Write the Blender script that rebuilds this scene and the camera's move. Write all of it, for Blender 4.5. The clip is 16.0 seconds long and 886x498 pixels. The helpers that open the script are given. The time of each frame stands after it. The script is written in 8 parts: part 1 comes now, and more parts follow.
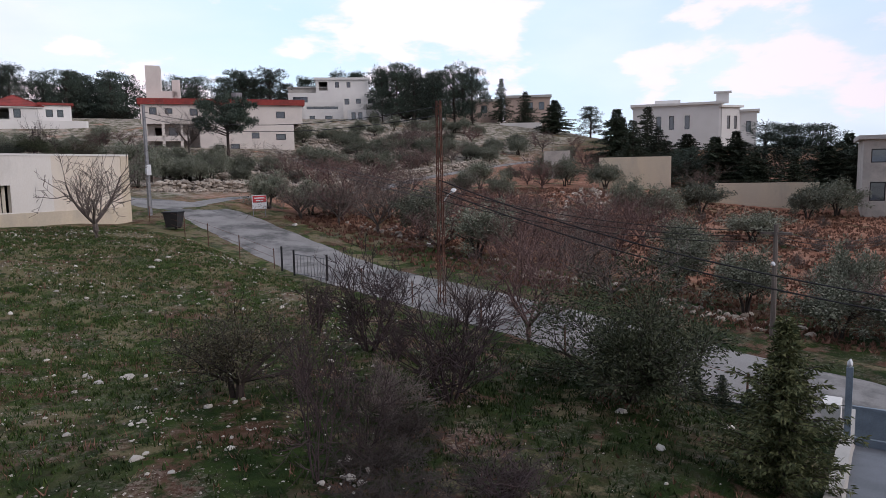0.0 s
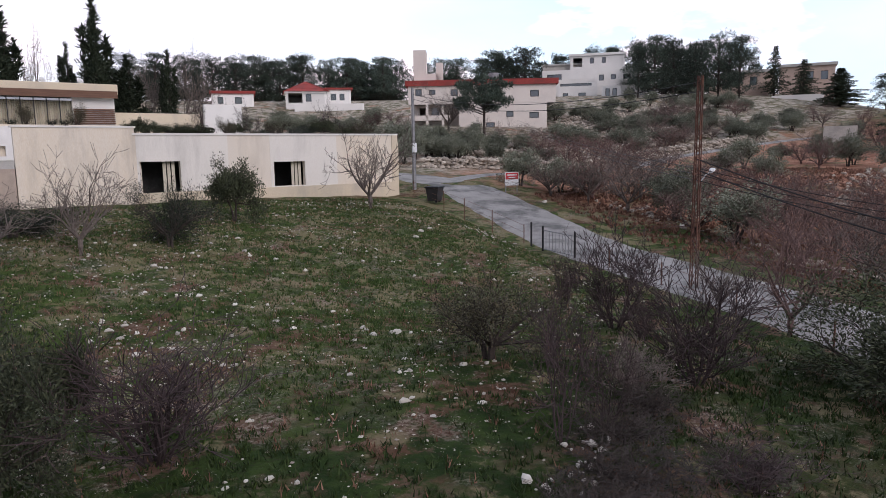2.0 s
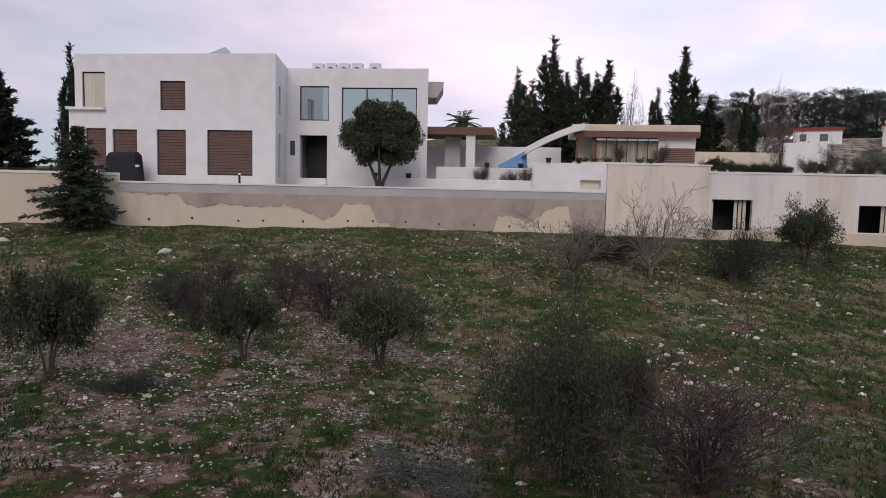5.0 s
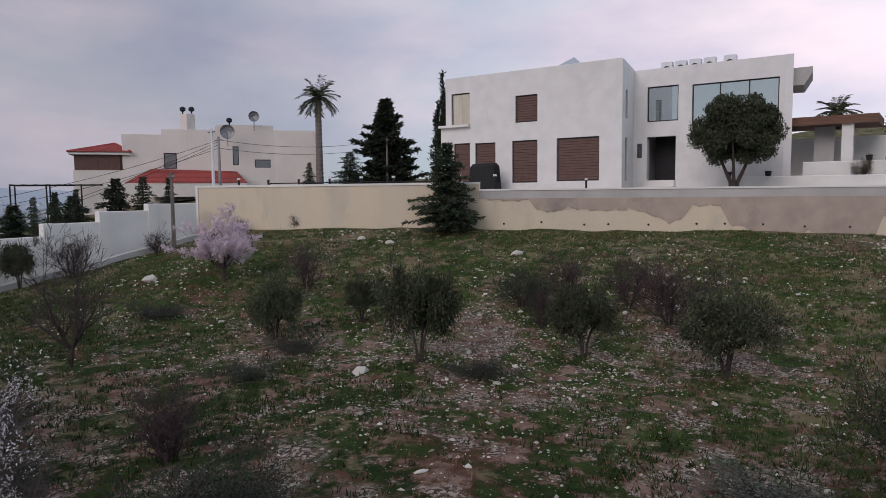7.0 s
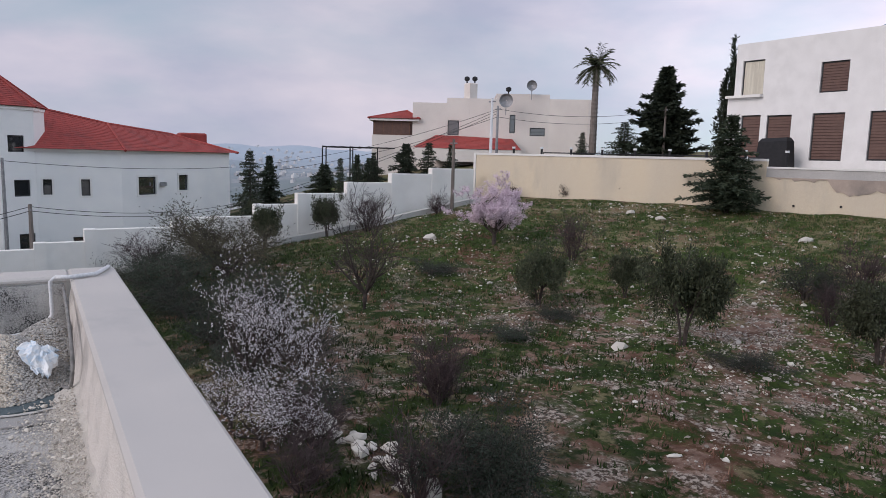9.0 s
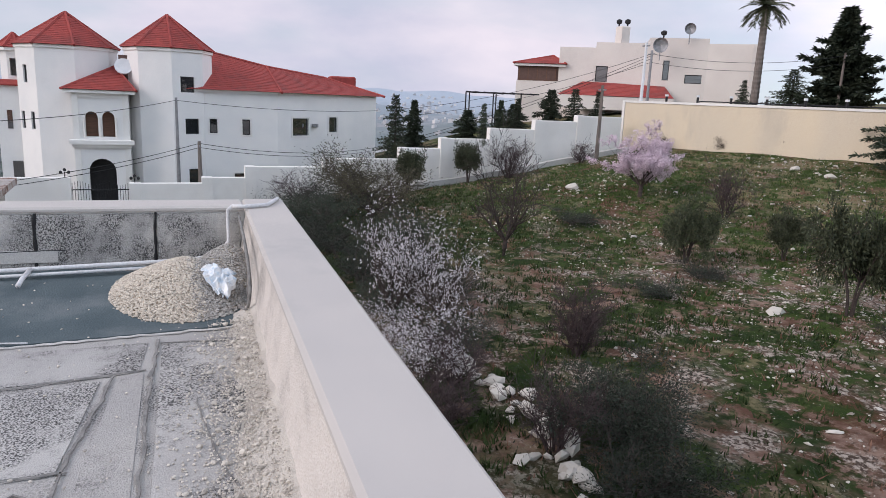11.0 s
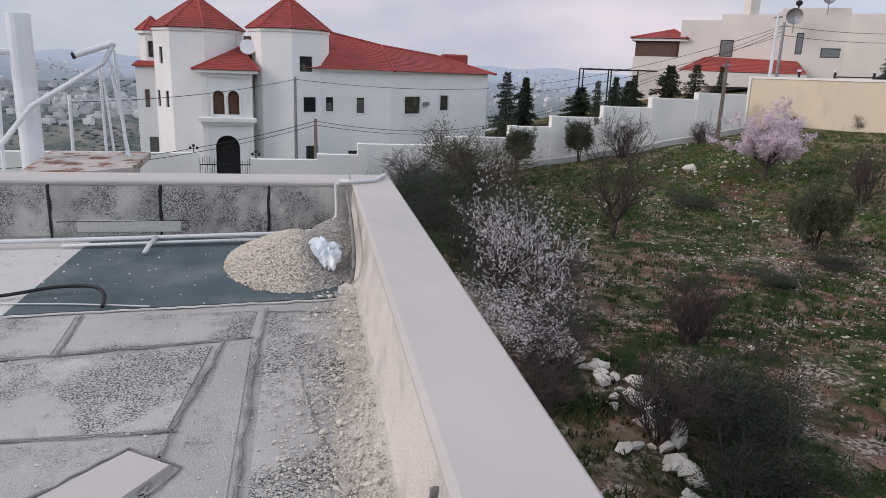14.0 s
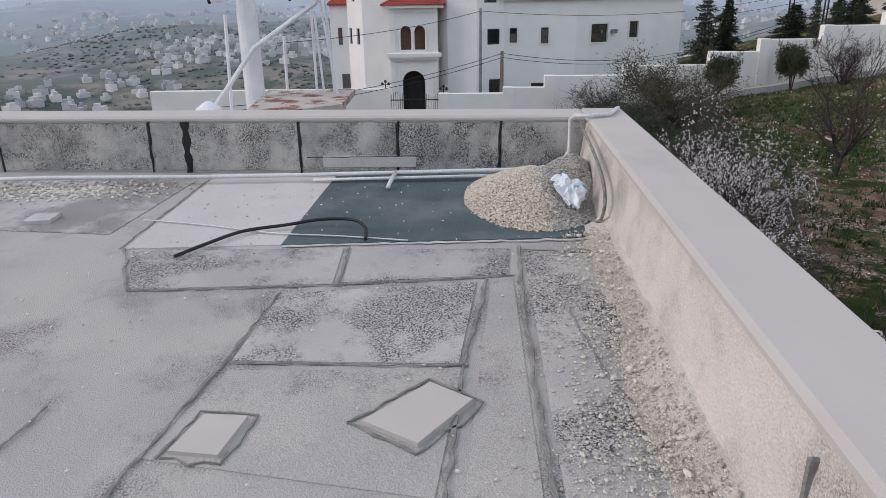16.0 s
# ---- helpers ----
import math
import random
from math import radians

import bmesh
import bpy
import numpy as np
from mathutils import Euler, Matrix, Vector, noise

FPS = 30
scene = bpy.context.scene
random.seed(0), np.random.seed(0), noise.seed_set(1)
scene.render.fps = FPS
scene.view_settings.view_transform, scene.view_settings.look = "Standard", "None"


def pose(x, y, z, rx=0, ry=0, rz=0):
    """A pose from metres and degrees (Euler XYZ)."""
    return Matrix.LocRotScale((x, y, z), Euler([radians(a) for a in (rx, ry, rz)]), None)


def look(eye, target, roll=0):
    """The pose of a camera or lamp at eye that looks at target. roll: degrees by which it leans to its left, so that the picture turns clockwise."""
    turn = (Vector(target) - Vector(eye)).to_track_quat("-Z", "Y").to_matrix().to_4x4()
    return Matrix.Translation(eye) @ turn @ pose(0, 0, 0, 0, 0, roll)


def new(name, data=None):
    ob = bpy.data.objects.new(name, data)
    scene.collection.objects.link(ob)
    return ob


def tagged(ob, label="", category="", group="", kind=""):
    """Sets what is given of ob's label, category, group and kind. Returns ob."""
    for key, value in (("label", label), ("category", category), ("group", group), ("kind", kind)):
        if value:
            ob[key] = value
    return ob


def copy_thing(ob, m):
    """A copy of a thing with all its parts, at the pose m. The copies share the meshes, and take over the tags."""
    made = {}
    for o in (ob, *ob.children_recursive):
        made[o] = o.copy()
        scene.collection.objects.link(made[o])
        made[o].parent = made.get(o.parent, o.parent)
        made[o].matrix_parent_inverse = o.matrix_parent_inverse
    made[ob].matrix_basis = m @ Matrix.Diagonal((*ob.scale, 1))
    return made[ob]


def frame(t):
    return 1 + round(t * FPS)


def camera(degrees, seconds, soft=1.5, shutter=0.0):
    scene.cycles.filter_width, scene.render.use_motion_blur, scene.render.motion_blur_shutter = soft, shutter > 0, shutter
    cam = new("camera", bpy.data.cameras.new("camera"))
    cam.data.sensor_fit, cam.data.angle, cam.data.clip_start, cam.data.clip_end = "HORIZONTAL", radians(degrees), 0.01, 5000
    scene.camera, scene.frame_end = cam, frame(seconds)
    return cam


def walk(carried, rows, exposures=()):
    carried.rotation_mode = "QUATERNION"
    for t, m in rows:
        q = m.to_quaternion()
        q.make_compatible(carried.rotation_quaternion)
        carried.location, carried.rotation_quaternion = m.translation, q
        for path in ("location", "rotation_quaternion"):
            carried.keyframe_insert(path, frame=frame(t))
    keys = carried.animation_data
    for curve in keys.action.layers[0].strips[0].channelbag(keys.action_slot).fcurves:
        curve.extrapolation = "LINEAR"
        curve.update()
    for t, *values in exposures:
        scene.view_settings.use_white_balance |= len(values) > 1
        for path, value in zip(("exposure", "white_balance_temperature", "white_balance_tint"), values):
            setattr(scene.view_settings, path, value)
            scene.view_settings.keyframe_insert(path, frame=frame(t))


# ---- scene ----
cam = camera(65.2, 16.0, soft=0.7)
PATH = [
    (0, (1.677, -0.425, 1.224), (3.356, 0.638, 0.999), -1.1),
    (0.5, (1.666, -0.399, 1.188), (3.314, 0.709, 0.946), -0.9),
    (1, (1.57, -0.411, 1.202), (3.15, 0.789, 0.952), -0.9),
    (1.5, (1.355, -0.538, 1.245), (2.768, 0.849, 0.968), -0.8),
    (2, (1.196, -0.733, 1.265), (2.397, 0.841, 0.989), -1.0),
    (2.5, (1.186, -0.795, 1.259), (2.178, 0.928, 1.037), -0.6),
    (3, (1.137, -0.952, 1.317), (1.947, 0.862, 1.081), -0.1),
    (3.5, (1.006, -0.919, 1.267), (1.557, 0.991, 1.043), 0.7),
    (4, (0.95, -0.95, 1.332), (1.164, 1.031, 1.158), 1.2),
    (6.5, (1.19, -1.051, 1.221), (0.343, 0.752, 1.037), -0.3),
    (7, (1.253, -1.122, 1.269), (0.102, 0.504, 1.101), -0.6),
    (7.5, (1.324, -1.178, 1.307), (-0.036, 0.274, 1.095), -0.7),
    (8, (1.462, -1.224, 1.35), (-0.053, 0.06, 1.112), -0.3),
    (8.5, (1.439, -1.233, 1.386), (-0.133, -0.014, 1.179), 0.5),
    (9, (1.443, -1.389, 1.384), (-0.22, -0.31, 1.12), 1.5),
    (9.5, (1.501, -1.473, 1.431), (-0.281, -0.602, 1.175), 1.5),
    (10, (1.435, -1.504, 1.374), (-0.359, -0.68, 1.056), 2.3),
    (12.5, (1.222, -1.465, 1.317), (-0.615, -0.852, 0.819), 1.6),
    (13, (1.215, -1.475, 1.341), (-0.646, -0.851, 0.959), 1.2),
    (13.5, (1.241, -1.453, 1.334), (-0.664, -0.942, 1.004), 0.9),
    (14, (1.247, -1.446, 1.31), (-0.643, -1.016, 0.815), 2.1),
    (14.5, (1.257, -1.442, 1.322), (-0.637, -0.928, 0.939), 1.1),
    (15, (1.247, -1.526, 1.305), (-0.656, -1.232, 0.766), 1.1),
    (15.5, (1.24, -1.671, 1.286), (-0.671, -1.669, 0.698), -1.0),
    (16, (1.106, -1.87, 1.298), (-0.774, -1.937, 0.618), -0.9),
]
walk(cam, [(t, look(eye, aim, lean)) for t, eye, aim, lean in PATH], exposures=[(0.0, -0.05, 6300, 17), (1.5, 0.18, 6300, 18), (2.1, 0.18, 6300, 18), (2.6, 0.06, 6350, 19), (3.5, -0.12, 6400, 20), (4.2, -0.07, 6400, 20), (6.4, -0.43, 6400, 19), (7.0, -0.26, 6400, 18), (7.5, -0.2, 6350, 17), (8.0, 0.17, 6400, 17), (9.0, 0.2, 6350, 17), (10.0, 0.37, 6400, 17), (12.5, 0.66, 6550, 16), (14.0, 0.36, 6600, 16), (16.0, 0.3, 6550, 16)])

# ---- world and light: low evening light under broken cloud ----
def build_world():
    w = bpy.data.worlds.new("evening_sky")
    scene.world = w
    w.use_nodes = True
    nt = w.node_tree
    nt.nodes.clear()
    out = nt.nodes.new("ShaderNodeOutputWorld")
    bg = nt.nodes.new("ShaderNodeBackground")
    sky = nt.nodes.new("ShaderNodeTexSky")
    sky.sky_type = "NISHITA"
    sky.sun_disc = False
    sky.sun_elevation = radians(21)
    sky.sun_rotation = radians(SUN_TURN)
    sky.air_density, sky.dust_density, sky.ozone_density = 1.0, 0.6, 1.0
    geo = nt.nodes.new("ShaderNodeTexCoord")
    # clouds: stretched noise over the whole dome
    mp = nt.nodes.new("ShaderNodeMapping")
    mp.inputs["Scale"].default_value = (1.0, 1.0, 2.6)
    nz = nt.nodes.new("ShaderNodeTexNoise")
    nz.inputs["Scale"].default_value = 1.9
    nz.inputs["Detail"].default_value = 7
    nz.inputs["Roughness"].default_value = 0.52
    nz.inputs["Distortion"].default_value = 0.25
    ramp = nt.nodes.new("ShaderNodeValToRGB")
    ramp.color_ramp.elements[0].position = 0.33
    ramp.color_ramp.elements[1].position = 0.60
    tone = nt.nodes.new("ShaderNodeTexNoise")
    tone.inputs["Scale"].default_value = 3.1
    tone.inputs["Detail"].default_value = 6
    tramp = nt.nodes.new("ShaderNodeValToRGB")
    tramp.color_ramp.elements[0].position = 0.35
    tramp.color_ramp.elements[0].color = (5.0, 5.4, 6.6, 1)
    tramp.color_ramp.elements[1].position = 0.66
    tramp.color_ramp.elements[1].color = (8.0, 7.6, 8.2, 1)
    # thin haze that evens out the blue
    haze = nt.nodes.new("ShaderNodeMixRGB")
    haze.inputs[0].default_value = 0.78
    haze.inputs[2].default_value = (4.7, 6.1, 7.0, 1)
    mix = nt.nodes.new("ShaderNodeMixRGB")
    ln = nt.links.new
    ln(geo.outputs["Generated"], mp.inputs["Vector"])
    ln(mp.outputs[0], nz.inputs["Vector"])
    ln(mp.outputs[0], tone.inputs["Vector"])
    ln(nz.outputs["Fac"], ramp.inputs[0])
    ln(tone.outputs["Fac"], tramp.inputs[0])
    ln(sky.outputs[0], haze.inputs[1])
    # heaped white clouds low in the east, with clear pale blue between them
    heap_n = nt.nodes.new("ShaderNodeTexNoise")
    for key, val in (("Scale", 4.2), ("Detail", 9), ("Roughness", 0.55), ("Distortion", 0.1)):
        heap_n.inputs[key].default_value = val
    ln(mp.outputs[0], heap_n.inputs["Vector"])

    def span(src, a, b, c, d):
        r = nt.nodes.new("ShaderNodeMapRange")
        r.interpolation_type = "SMOOTHSTEP"
        for k, v in enumerate((a, b, c, d)):
            r.inputs[k + 1].default_value = v
        ln(src, r.inputs[0])
        return r.outputs[0]

    def times(a, b):
        x = nt.nodes.new("ShaderNodeMath")
        x.operation = "MULTIPLY"
        ln(a, x.inputs[0])
        ln(b, x.inputs[1])
        return x.outputs[0]

    axes = nt.nodes.new("ShaderNodeSeparateXYZ")
    ln(geo.outputs["Generated"], axes.inputs[0])
    east = span(axes.outputs["X"], 0.1, 0.55, 0.0, 1.0)
    thin = times(ramp.outputs[0], span(axes.outputs["X"], 0.1, 0.55, 1.0, 0.3))
    cumulus = times(times(span(heap_n.outputs["Fac"], 0.49, 0.57, 0.0, 0.9), east), span(axes.outputs["Z"], 0.36, 0.2, 0.0, 1.0))
    ln(thin, mix.inputs[0])
    ln(haze.outputs[0], mix.inputs[1])
    ln(tramp.outputs[0], mix.inputs[2])
    # brighter cloud towards the hidden sun, dim slate cloud away from it
    dot = nt.nodes.new("ShaderNodeVectorMath")
    dot.operation = "DOT_PRODUCT"
    dot.inputs[1].default_value = (0.62, 0.76, 0.18)
    ln(geo.outputs["Generated"], dot.inputs[0])
    gain = nt.nodes.new("ShaderNodeMapRange")
    gain.interpolation_type = "SMOOTHSTEP"
    for k, v in enumerate((-0.15, 1.0, 0.70, 1.62)):
        gain.inputs[k + 1].default_value = v
    ln(dot.outputs["Value"], gain.inputs[0])
    lit = nt.nodes.new("ShaderNodeVectorMath")
    lit.operation = "SCALE"
    white = nt.nodes.new("ShaderNodeMixRGB")
    white.inputs[2].default_value = (6.9, 6.3, 6.5, 1)
    ln(cumulus, white.inputs[0])
    ln(mix.outputs[0], white.inputs[1])
    ln(white.outputs[0], lit.inputs[0])
    ln(gain.outputs[0], lit.inputs["Scale"])
    # evening pink low over the white house
    rose = nt.nodes.new("ShaderNodeVectorMath")
    rose.operation = "DOT_PRODUCT"
    rose.inputs[1].default_value = (0.05, 0.97, 0.22)
    ln(geo.outputs["Generated"], rose.inputs[0])
    rr = nt.nodes.new("ShaderNodeMapRange")
    rr.interpolation_type = "SMOOTHSTEP"
    for k, v in enumerate((0.72, 1.0, 0.0, 1.0)):
        rr.inputs[k + 1].default_value = v
    ln(rose.outputs["Value"], rr.inputs[0])
    tint = nt.nodes.new("ShaderNodeMixRGB")
    tint.blend_type = "MULTIPLY"
    tint.inputs[2].default_value = (1.08, 0.98, 0.92, 1)
    ln(rr.outputs[0], tint.inputs[0])
    ln(lit.outputs[0], tint.inputs[1])
    ln(tint.outputs[0], bg.inputs[0])
    bg.inputs[1].default_value = 0.106
    ln(bg.outputs[0], out.inputs[0])


SUN_TURN = 176
build_world()
sun = new("sun", bpy.data.lights.new("sun", "SUN"))
sun.data.energy, sun.data.angle, sun.data.color = 1.5, radians(35), (1.0, 0.93, 0.88)
sun.matrix_world = look((4, -56, 32), (0, 0, 0))

# ---- materials ----
def mat(name, a, b=None, scale=6.0, rough=0.85, bump=0.3, metal=0.0, fine=60.0, stain=None, stain_scale=0.6, stain_at=(0.5, 0.62), rnd=0.0, spec=0.3, stretch=(1, 1, 1), grit=0.0):
    """Procedural surface: two base colours mixed by noise, a stain at a larger scale, fine grain and relief."""
    m = bpy.data.materials.new(name)
    m.use_nodes = True
    nt = m.node_tree
    p = nt.nodes["Principled BSDF"]
    p.inputs["Roughness"].default_value = rough
    p.inputs["Metallic"].default_value = metal
    p.inputs["Specular IOR Level"].default_value = spec
    ln = nt.links.new
    co = nt.nodes.new("ShaderNodeTexCoord")
    mp = nt.nodes.new("ShaderNodeMapping")
    mp.inputs["Scale"].default_value = stretch
    ln(co.outputs["Object"], mp.inputs[0])
    b = b or tuple(c * 0.8 for c in a)

    def tex(s, d=5):
        n = nt.nodes.new("ShaderNodeTexNoise")
        n.inputs["Scale"].default_value = s
        n.inputs["Detail"].default_value = d
        ln(mp.outputs[0], n.inputs["Vector"])
        return n

    def ramp(src, lo, hi):
        r = nt.nodes.new("ShaderNodeMapRange")
        r.inputs[1].default_value, r.inputs[2].default_value = lo, hi
        ln(src, r.inputs[0])
        return r.outputs[0]

    def mixed(f, c1, c2):
        x = nt.nodes.new("ShaderNodeMixRGB")
        for sock, v in ((0, f), (1, c1), (2, c2)):
            if isinstance(v, tuple):
                x.inputs[sock].default_value = (*v[:3], 1)
            elif isinstance(v, float):
                x.inputs[sock].default_value = v
            else:
                ln(v, x.inputs[sock])
        return x.outputs[0]

    n1 = tex(scale)
    nf = tex(fine, 2)
    col = mixed(ramp(n1.outputs["Fac"], 0.35, 0.65), a, b)
    g = nt.nodes.new("ShaderNodeMixRGB")
    g.blend_type = "OVERLAY"
    g.inputs[0].default_value = 0.35
    ln(col, g.inputs[1])
    ln(nf.outputs["Fac"], g.inputs[2])
    col = g.outputs[0]
    if stain:
        ns = tex(stain_scale, 9)
        ns.inputs["Roughness"].default_value = 0.68
        f = ramp(ns.outputs["Fac"], *stain_at)
        if grit:
            gr = tex(grit, 3)
            mu = nt.nodes.new("ShaderNodeMath")
            mu.operation = "MULTIPLY"
            ln(f, mu.inputs[0])
            ln(ramp(gr.outputs["Fac"], 0.43, 0.60), mu.inputs[1])
            f = mu.outputs[0]
        col = mixed(f, col, stain)
    if rnd:
        oi = nt.nodes.new("ShaderNodeObjectInfo")
        hs = nt.nodes.new("ShaderNodeHueSaturation")
        ln(col, hs.inputs["Color"])
        ln(ramp(oi.outputs["Random"], -0.5 / rnd, 1 + 0.5 / rnd), hs.inputs["Value"])
        hs.inputs["Value"].default_value = 1
        mr = nt.nodes.new("ShaderNodeMapRange")
        mr.inputs[3].default_value, mr.inputs[4].default_value = 1 - rnd, 1 + rnd
        ln(oi.outputs["Random"], mr.inputs[0])
        ln(mr.outputs[0], hs.inputs["Value"])
        col = hs.outputs[0]
    ln(col, p.inputs["Base Color"])
    if bump:
        bm = nt.nodes.new("ShaderNodeBump")
        bm.inputs["Strength"].default_value = bump
        bm.inputs["Distance"].default_value = 0.02
        ln(nf.outputs["Fac"], bm.inputs["Height"])
        ln(bm.outputs[0], p.inputs["Normal"])
    return m


def glass_mat(name, tint, rough=0.04):
    m = bpy.data.materials.new(name)
    m.use_nodes = True
    p = m.node_tree.nodes["Principled BSDF"]
    p.inputs["Base Color"].default_value = (*tint, 1)
    p.inputs["Roughness"].default_value = rough
    p.inputs["Specular IOR Level"].default_value = 1.0
    p.inputs["IOR"].default_value = 1.9
    return m


M = {}
M["plaster_white"] = mat("plaster_white", (0.78, 0.76, 0.73), (0.70, 0.68, 0.65), 0.7, 0.9, 0.1, fine=40, stain=(0.60, 0.58, 0.55), stain_scale=0.25, stain_at=(0.52, 0.85))
M["stone_white"] = mat("stone_white", (0.75, 0.735, 0.72), (0.70, 0.685, 0.67), 1.4, 0.85, 0.2, fine=30, stain=(0.63, 0.615, 0.60), stain_scale=0.35, stain_at=(0.5, 0.85))
M["villa_wall"] = mat("villa_wall", (0.80, 0.78, 0.76), (0.74, 0.73, 0.72), 0.6, 0.9, 0.08, fine=30, stain=(0.66, 0.66, 0.66), stain_scale=0.2, stain_at=(0.55, 0.9))
M["plaster_cream"] = mat("plaster_cream", (0.66, 0.56, 0.42), (0.60, 0.52, 0.41), 0.5, 0.92, 0.15, stain=(0.40, 0.36, 0.31), stain_scale=0.35, stain_at=(0.52, 0.78), stretch=(1, 1, 0.35))
M["plaster_chalk"] = mat("plaster_chalk", (0.75, 0.705, 0.65), (0.71, 0.68, 0.64), 0.5, 0.92, 0.15, stain=(0.46, 0.43, 0.40), stain_scale=0.5, stain_at=(0.50, 0.78), stretch=(1, 1, 0.2))
M["plaster_pale"] = mat("plaster_pale", (0.73, 0.64, 0.53), (0.70, 0.64, 0.57), 0.3, 0.92, 0.15, stain=(0.44, 0.39, 0.34), stain_scale=0.5, stain_at=(0.50, 0.76), stretch=(1, 1, 0.2))
M["render_brown"] = mat("render_brown", (0.46, 0.37, 0.31), (0.38, 0.31, 0.265), 1.2, 0.95, 0.4, stain=(0.24, 0.21, 0.19), stain_scale=0.5, stain_at=(0.5, 0.75))
M["band_grey"] = mat("band_grey", (0.48, 0.46, 0.44), (0.40, 0.385, 0.37), 0.8, 0.92, 0.2, stretch=(1, 1, 0.4))
M["far_white"] = mat("far_white", (0.82, 0.80, 0.775), (0.76, 0.74, 0.715), 0.4, 0.9, 0.0, rnd=0.12)
M["roof_tile"] = mat("roof_tile", (0.34, 0.062, 0.052), (0.27, 0.05, 0.044), 3.0, 0.8, 0.3, stain=(0.22, 0.05, 0.045), stain_scale=0.6, rnd=0.08)
M["brown_shutter"] = mat("brown_shutter", (0.13, 0.075, 0.06), (0.105, 0.06, 0.05), 3, 0.6, 0.1)
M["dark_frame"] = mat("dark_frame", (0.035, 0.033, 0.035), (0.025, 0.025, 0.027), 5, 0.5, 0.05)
M["dark_glass"] = glass_mat("dark_glass", (0.02, 0.022, 0.026))
M["sky_glass"] = glass_mat("sky_glass", (0.10, 0.13, 0.15), 0.02)
M["sky_glass"].node_tree.nodes["Principled BSDF"].inputs["Metallic"].default_value = 0.75
M["sky_glass"].node_tree.nodes["Principled BSDF"].inputs["Base Color"].default_value = (0.55, 0.60, 0.62, 1)
M["curtain"] = mat("curtain", (0.62, 0.58, 0.48), (0.50, 0.46, 0.38), 4, 0.9, 0.1, stretch=(3, 3, 0.1))
M["wood_brown"] = mat("wood_brown", (0.17, 0.09, 0.06), (0.12, 0.065, 0.045), 4, 0.7, 0.2, stretch=(0.3, 0.3, 4))
M["asphalt"] = mat("asphalt", (0.285, 0.27, 0.26), (0.215, 0.203, 0.197), 0.9, 0.9, 0.3, fine=90, stain=(0.11, 0.106, 0.103), stain_scale=0.45, stain_at=(0.48, 0.62))
M["concrete"] = mat("concrete", (0.50, 0.47, 0.43), (0.42, 0.40, 0.37), 1.5, 0.9, 0.3, stain=(0.30, 0.285, 0.27), stain_scale=0.8, stain_at=(0.5, 0.75))
M["metal_grey"] = mat("metal_grey", (0.30, 0.30, 0.31), (0.22, 0.22, 0.23), 5, 0.5, 0.1, metal=0.6)
M["metal_rust"] = mat("metal_rust", (0.17, 0.08, 0.055), (0.11, 0.06, 0.05), 6, 0.85, 0.3, metal=0.2)
M["metal_white"] = mat("metal_white", (0.70, 0.71, 0.73), (0.62, 0.63, 0.65), 2, 0.5, 0.1)
M["wood_pole"] = mat("wood_pole", (0.20, 0.17, 0.15), (0.13, 0.11, 0.10), 4, 0.9, 0.3, stretch=(3, 3, 0.3))
M["black"] = mat("black", (0.018, 0.018, 0.02), (0.012, 0.012, 0.014), 5, 0.55, 0.1)
M["wire"] = mat("wire", (0.02, 0.02, 0.022), (0.015, 0.015, 0.016), 5, 0.6, 0.0)
M["bark"] = mat("bark", (0.075, 0.058, 0.052), (0.040, 0.032, 0.029), 9, 0.95, 0.5, rnd=0.15)
M["bark_grey"] = mat("bark_grey", (0.17, 0.14, 0.125), (0.11, 0.09, 0.08), 9, 0.95, 0.5, rnd=0.15)
M["twig_far"] = mat("twig_far", (0.17, 0.108, 0.098), (0.115, 0.074, 0.068), 4, 0.95, 0.2, rnd=0.25)
M["twig_red"] = mat("twig_red", (0.072, 0.050, 0.051), (0.042, 0.030, 0.031), 4, 0.95, 0.2, rnd=0.25)

M["roof_concrete"] = mat("roof_concrete", (0.44, 0.425, 0.405), (0.37, 0.36, 0.35), 1.6, 0.95, 0.5, fine=160, stain=(0.09, 0.088, 0.087), stain_scale=1.1, stain_at=(0.51, 0.62), grit=125)
M["roof_patch"] = mat("roof_patch", (0.46, 0.45, 0.435), (0.39, 0.38, 0.37), 2.2, 0.95, 0.4, fine=170, stain=(0.055, 0.054, 0.054), stain_scale=1.5, stain_at=(0.46, 0.55), grit=125, rnd=0.12)
M["panel_white"] = mat("panel_white", (0.52, 0.505, 0.485), (0.47, 0.46, 0.445), 1.8, 0.9, 0.25, fine=120, stain=(0.33, 0.32, 0.31), stain_scale=1.5, stain_at=(0.58, 0.75))
M["membrane"] = mat("membrane", (0.085, 0.112, 0.122), (0.060, 0.085, 0.096), 3.0, 0.75, 0.35, fine=90, stain=(0.15, 0.17, 0.178), stain_scale=1.6, stain_at=(0.5, 0.72))
M["seam"] = mat("seam", (0.27, 0.262, 0.252), (0.17, 0.166, 0.162), 14, 0.95, 0.5)
M["bitumen"] = mat("bitumen", (0.52, 0.50, 0.475), (0.33, 0.32, 0.31), 3.2, 0.95, 0.6, fine=110, stain=(0.06, 0.059, 0.058), stain_scale=2.6, stain_at=(0.44, 0.56), grit=115)
M["parapet_worn"] = mat("parapet_worn", (0.62, 0.575, 0.53), (0.52, 0.485, 0.45), 2.0, 0.95, 0.5, fine=120, stain=(0.19, 0.175, 0.165), stain_scale=2.0, stain_at=(0.47, 0.66), grit=180)
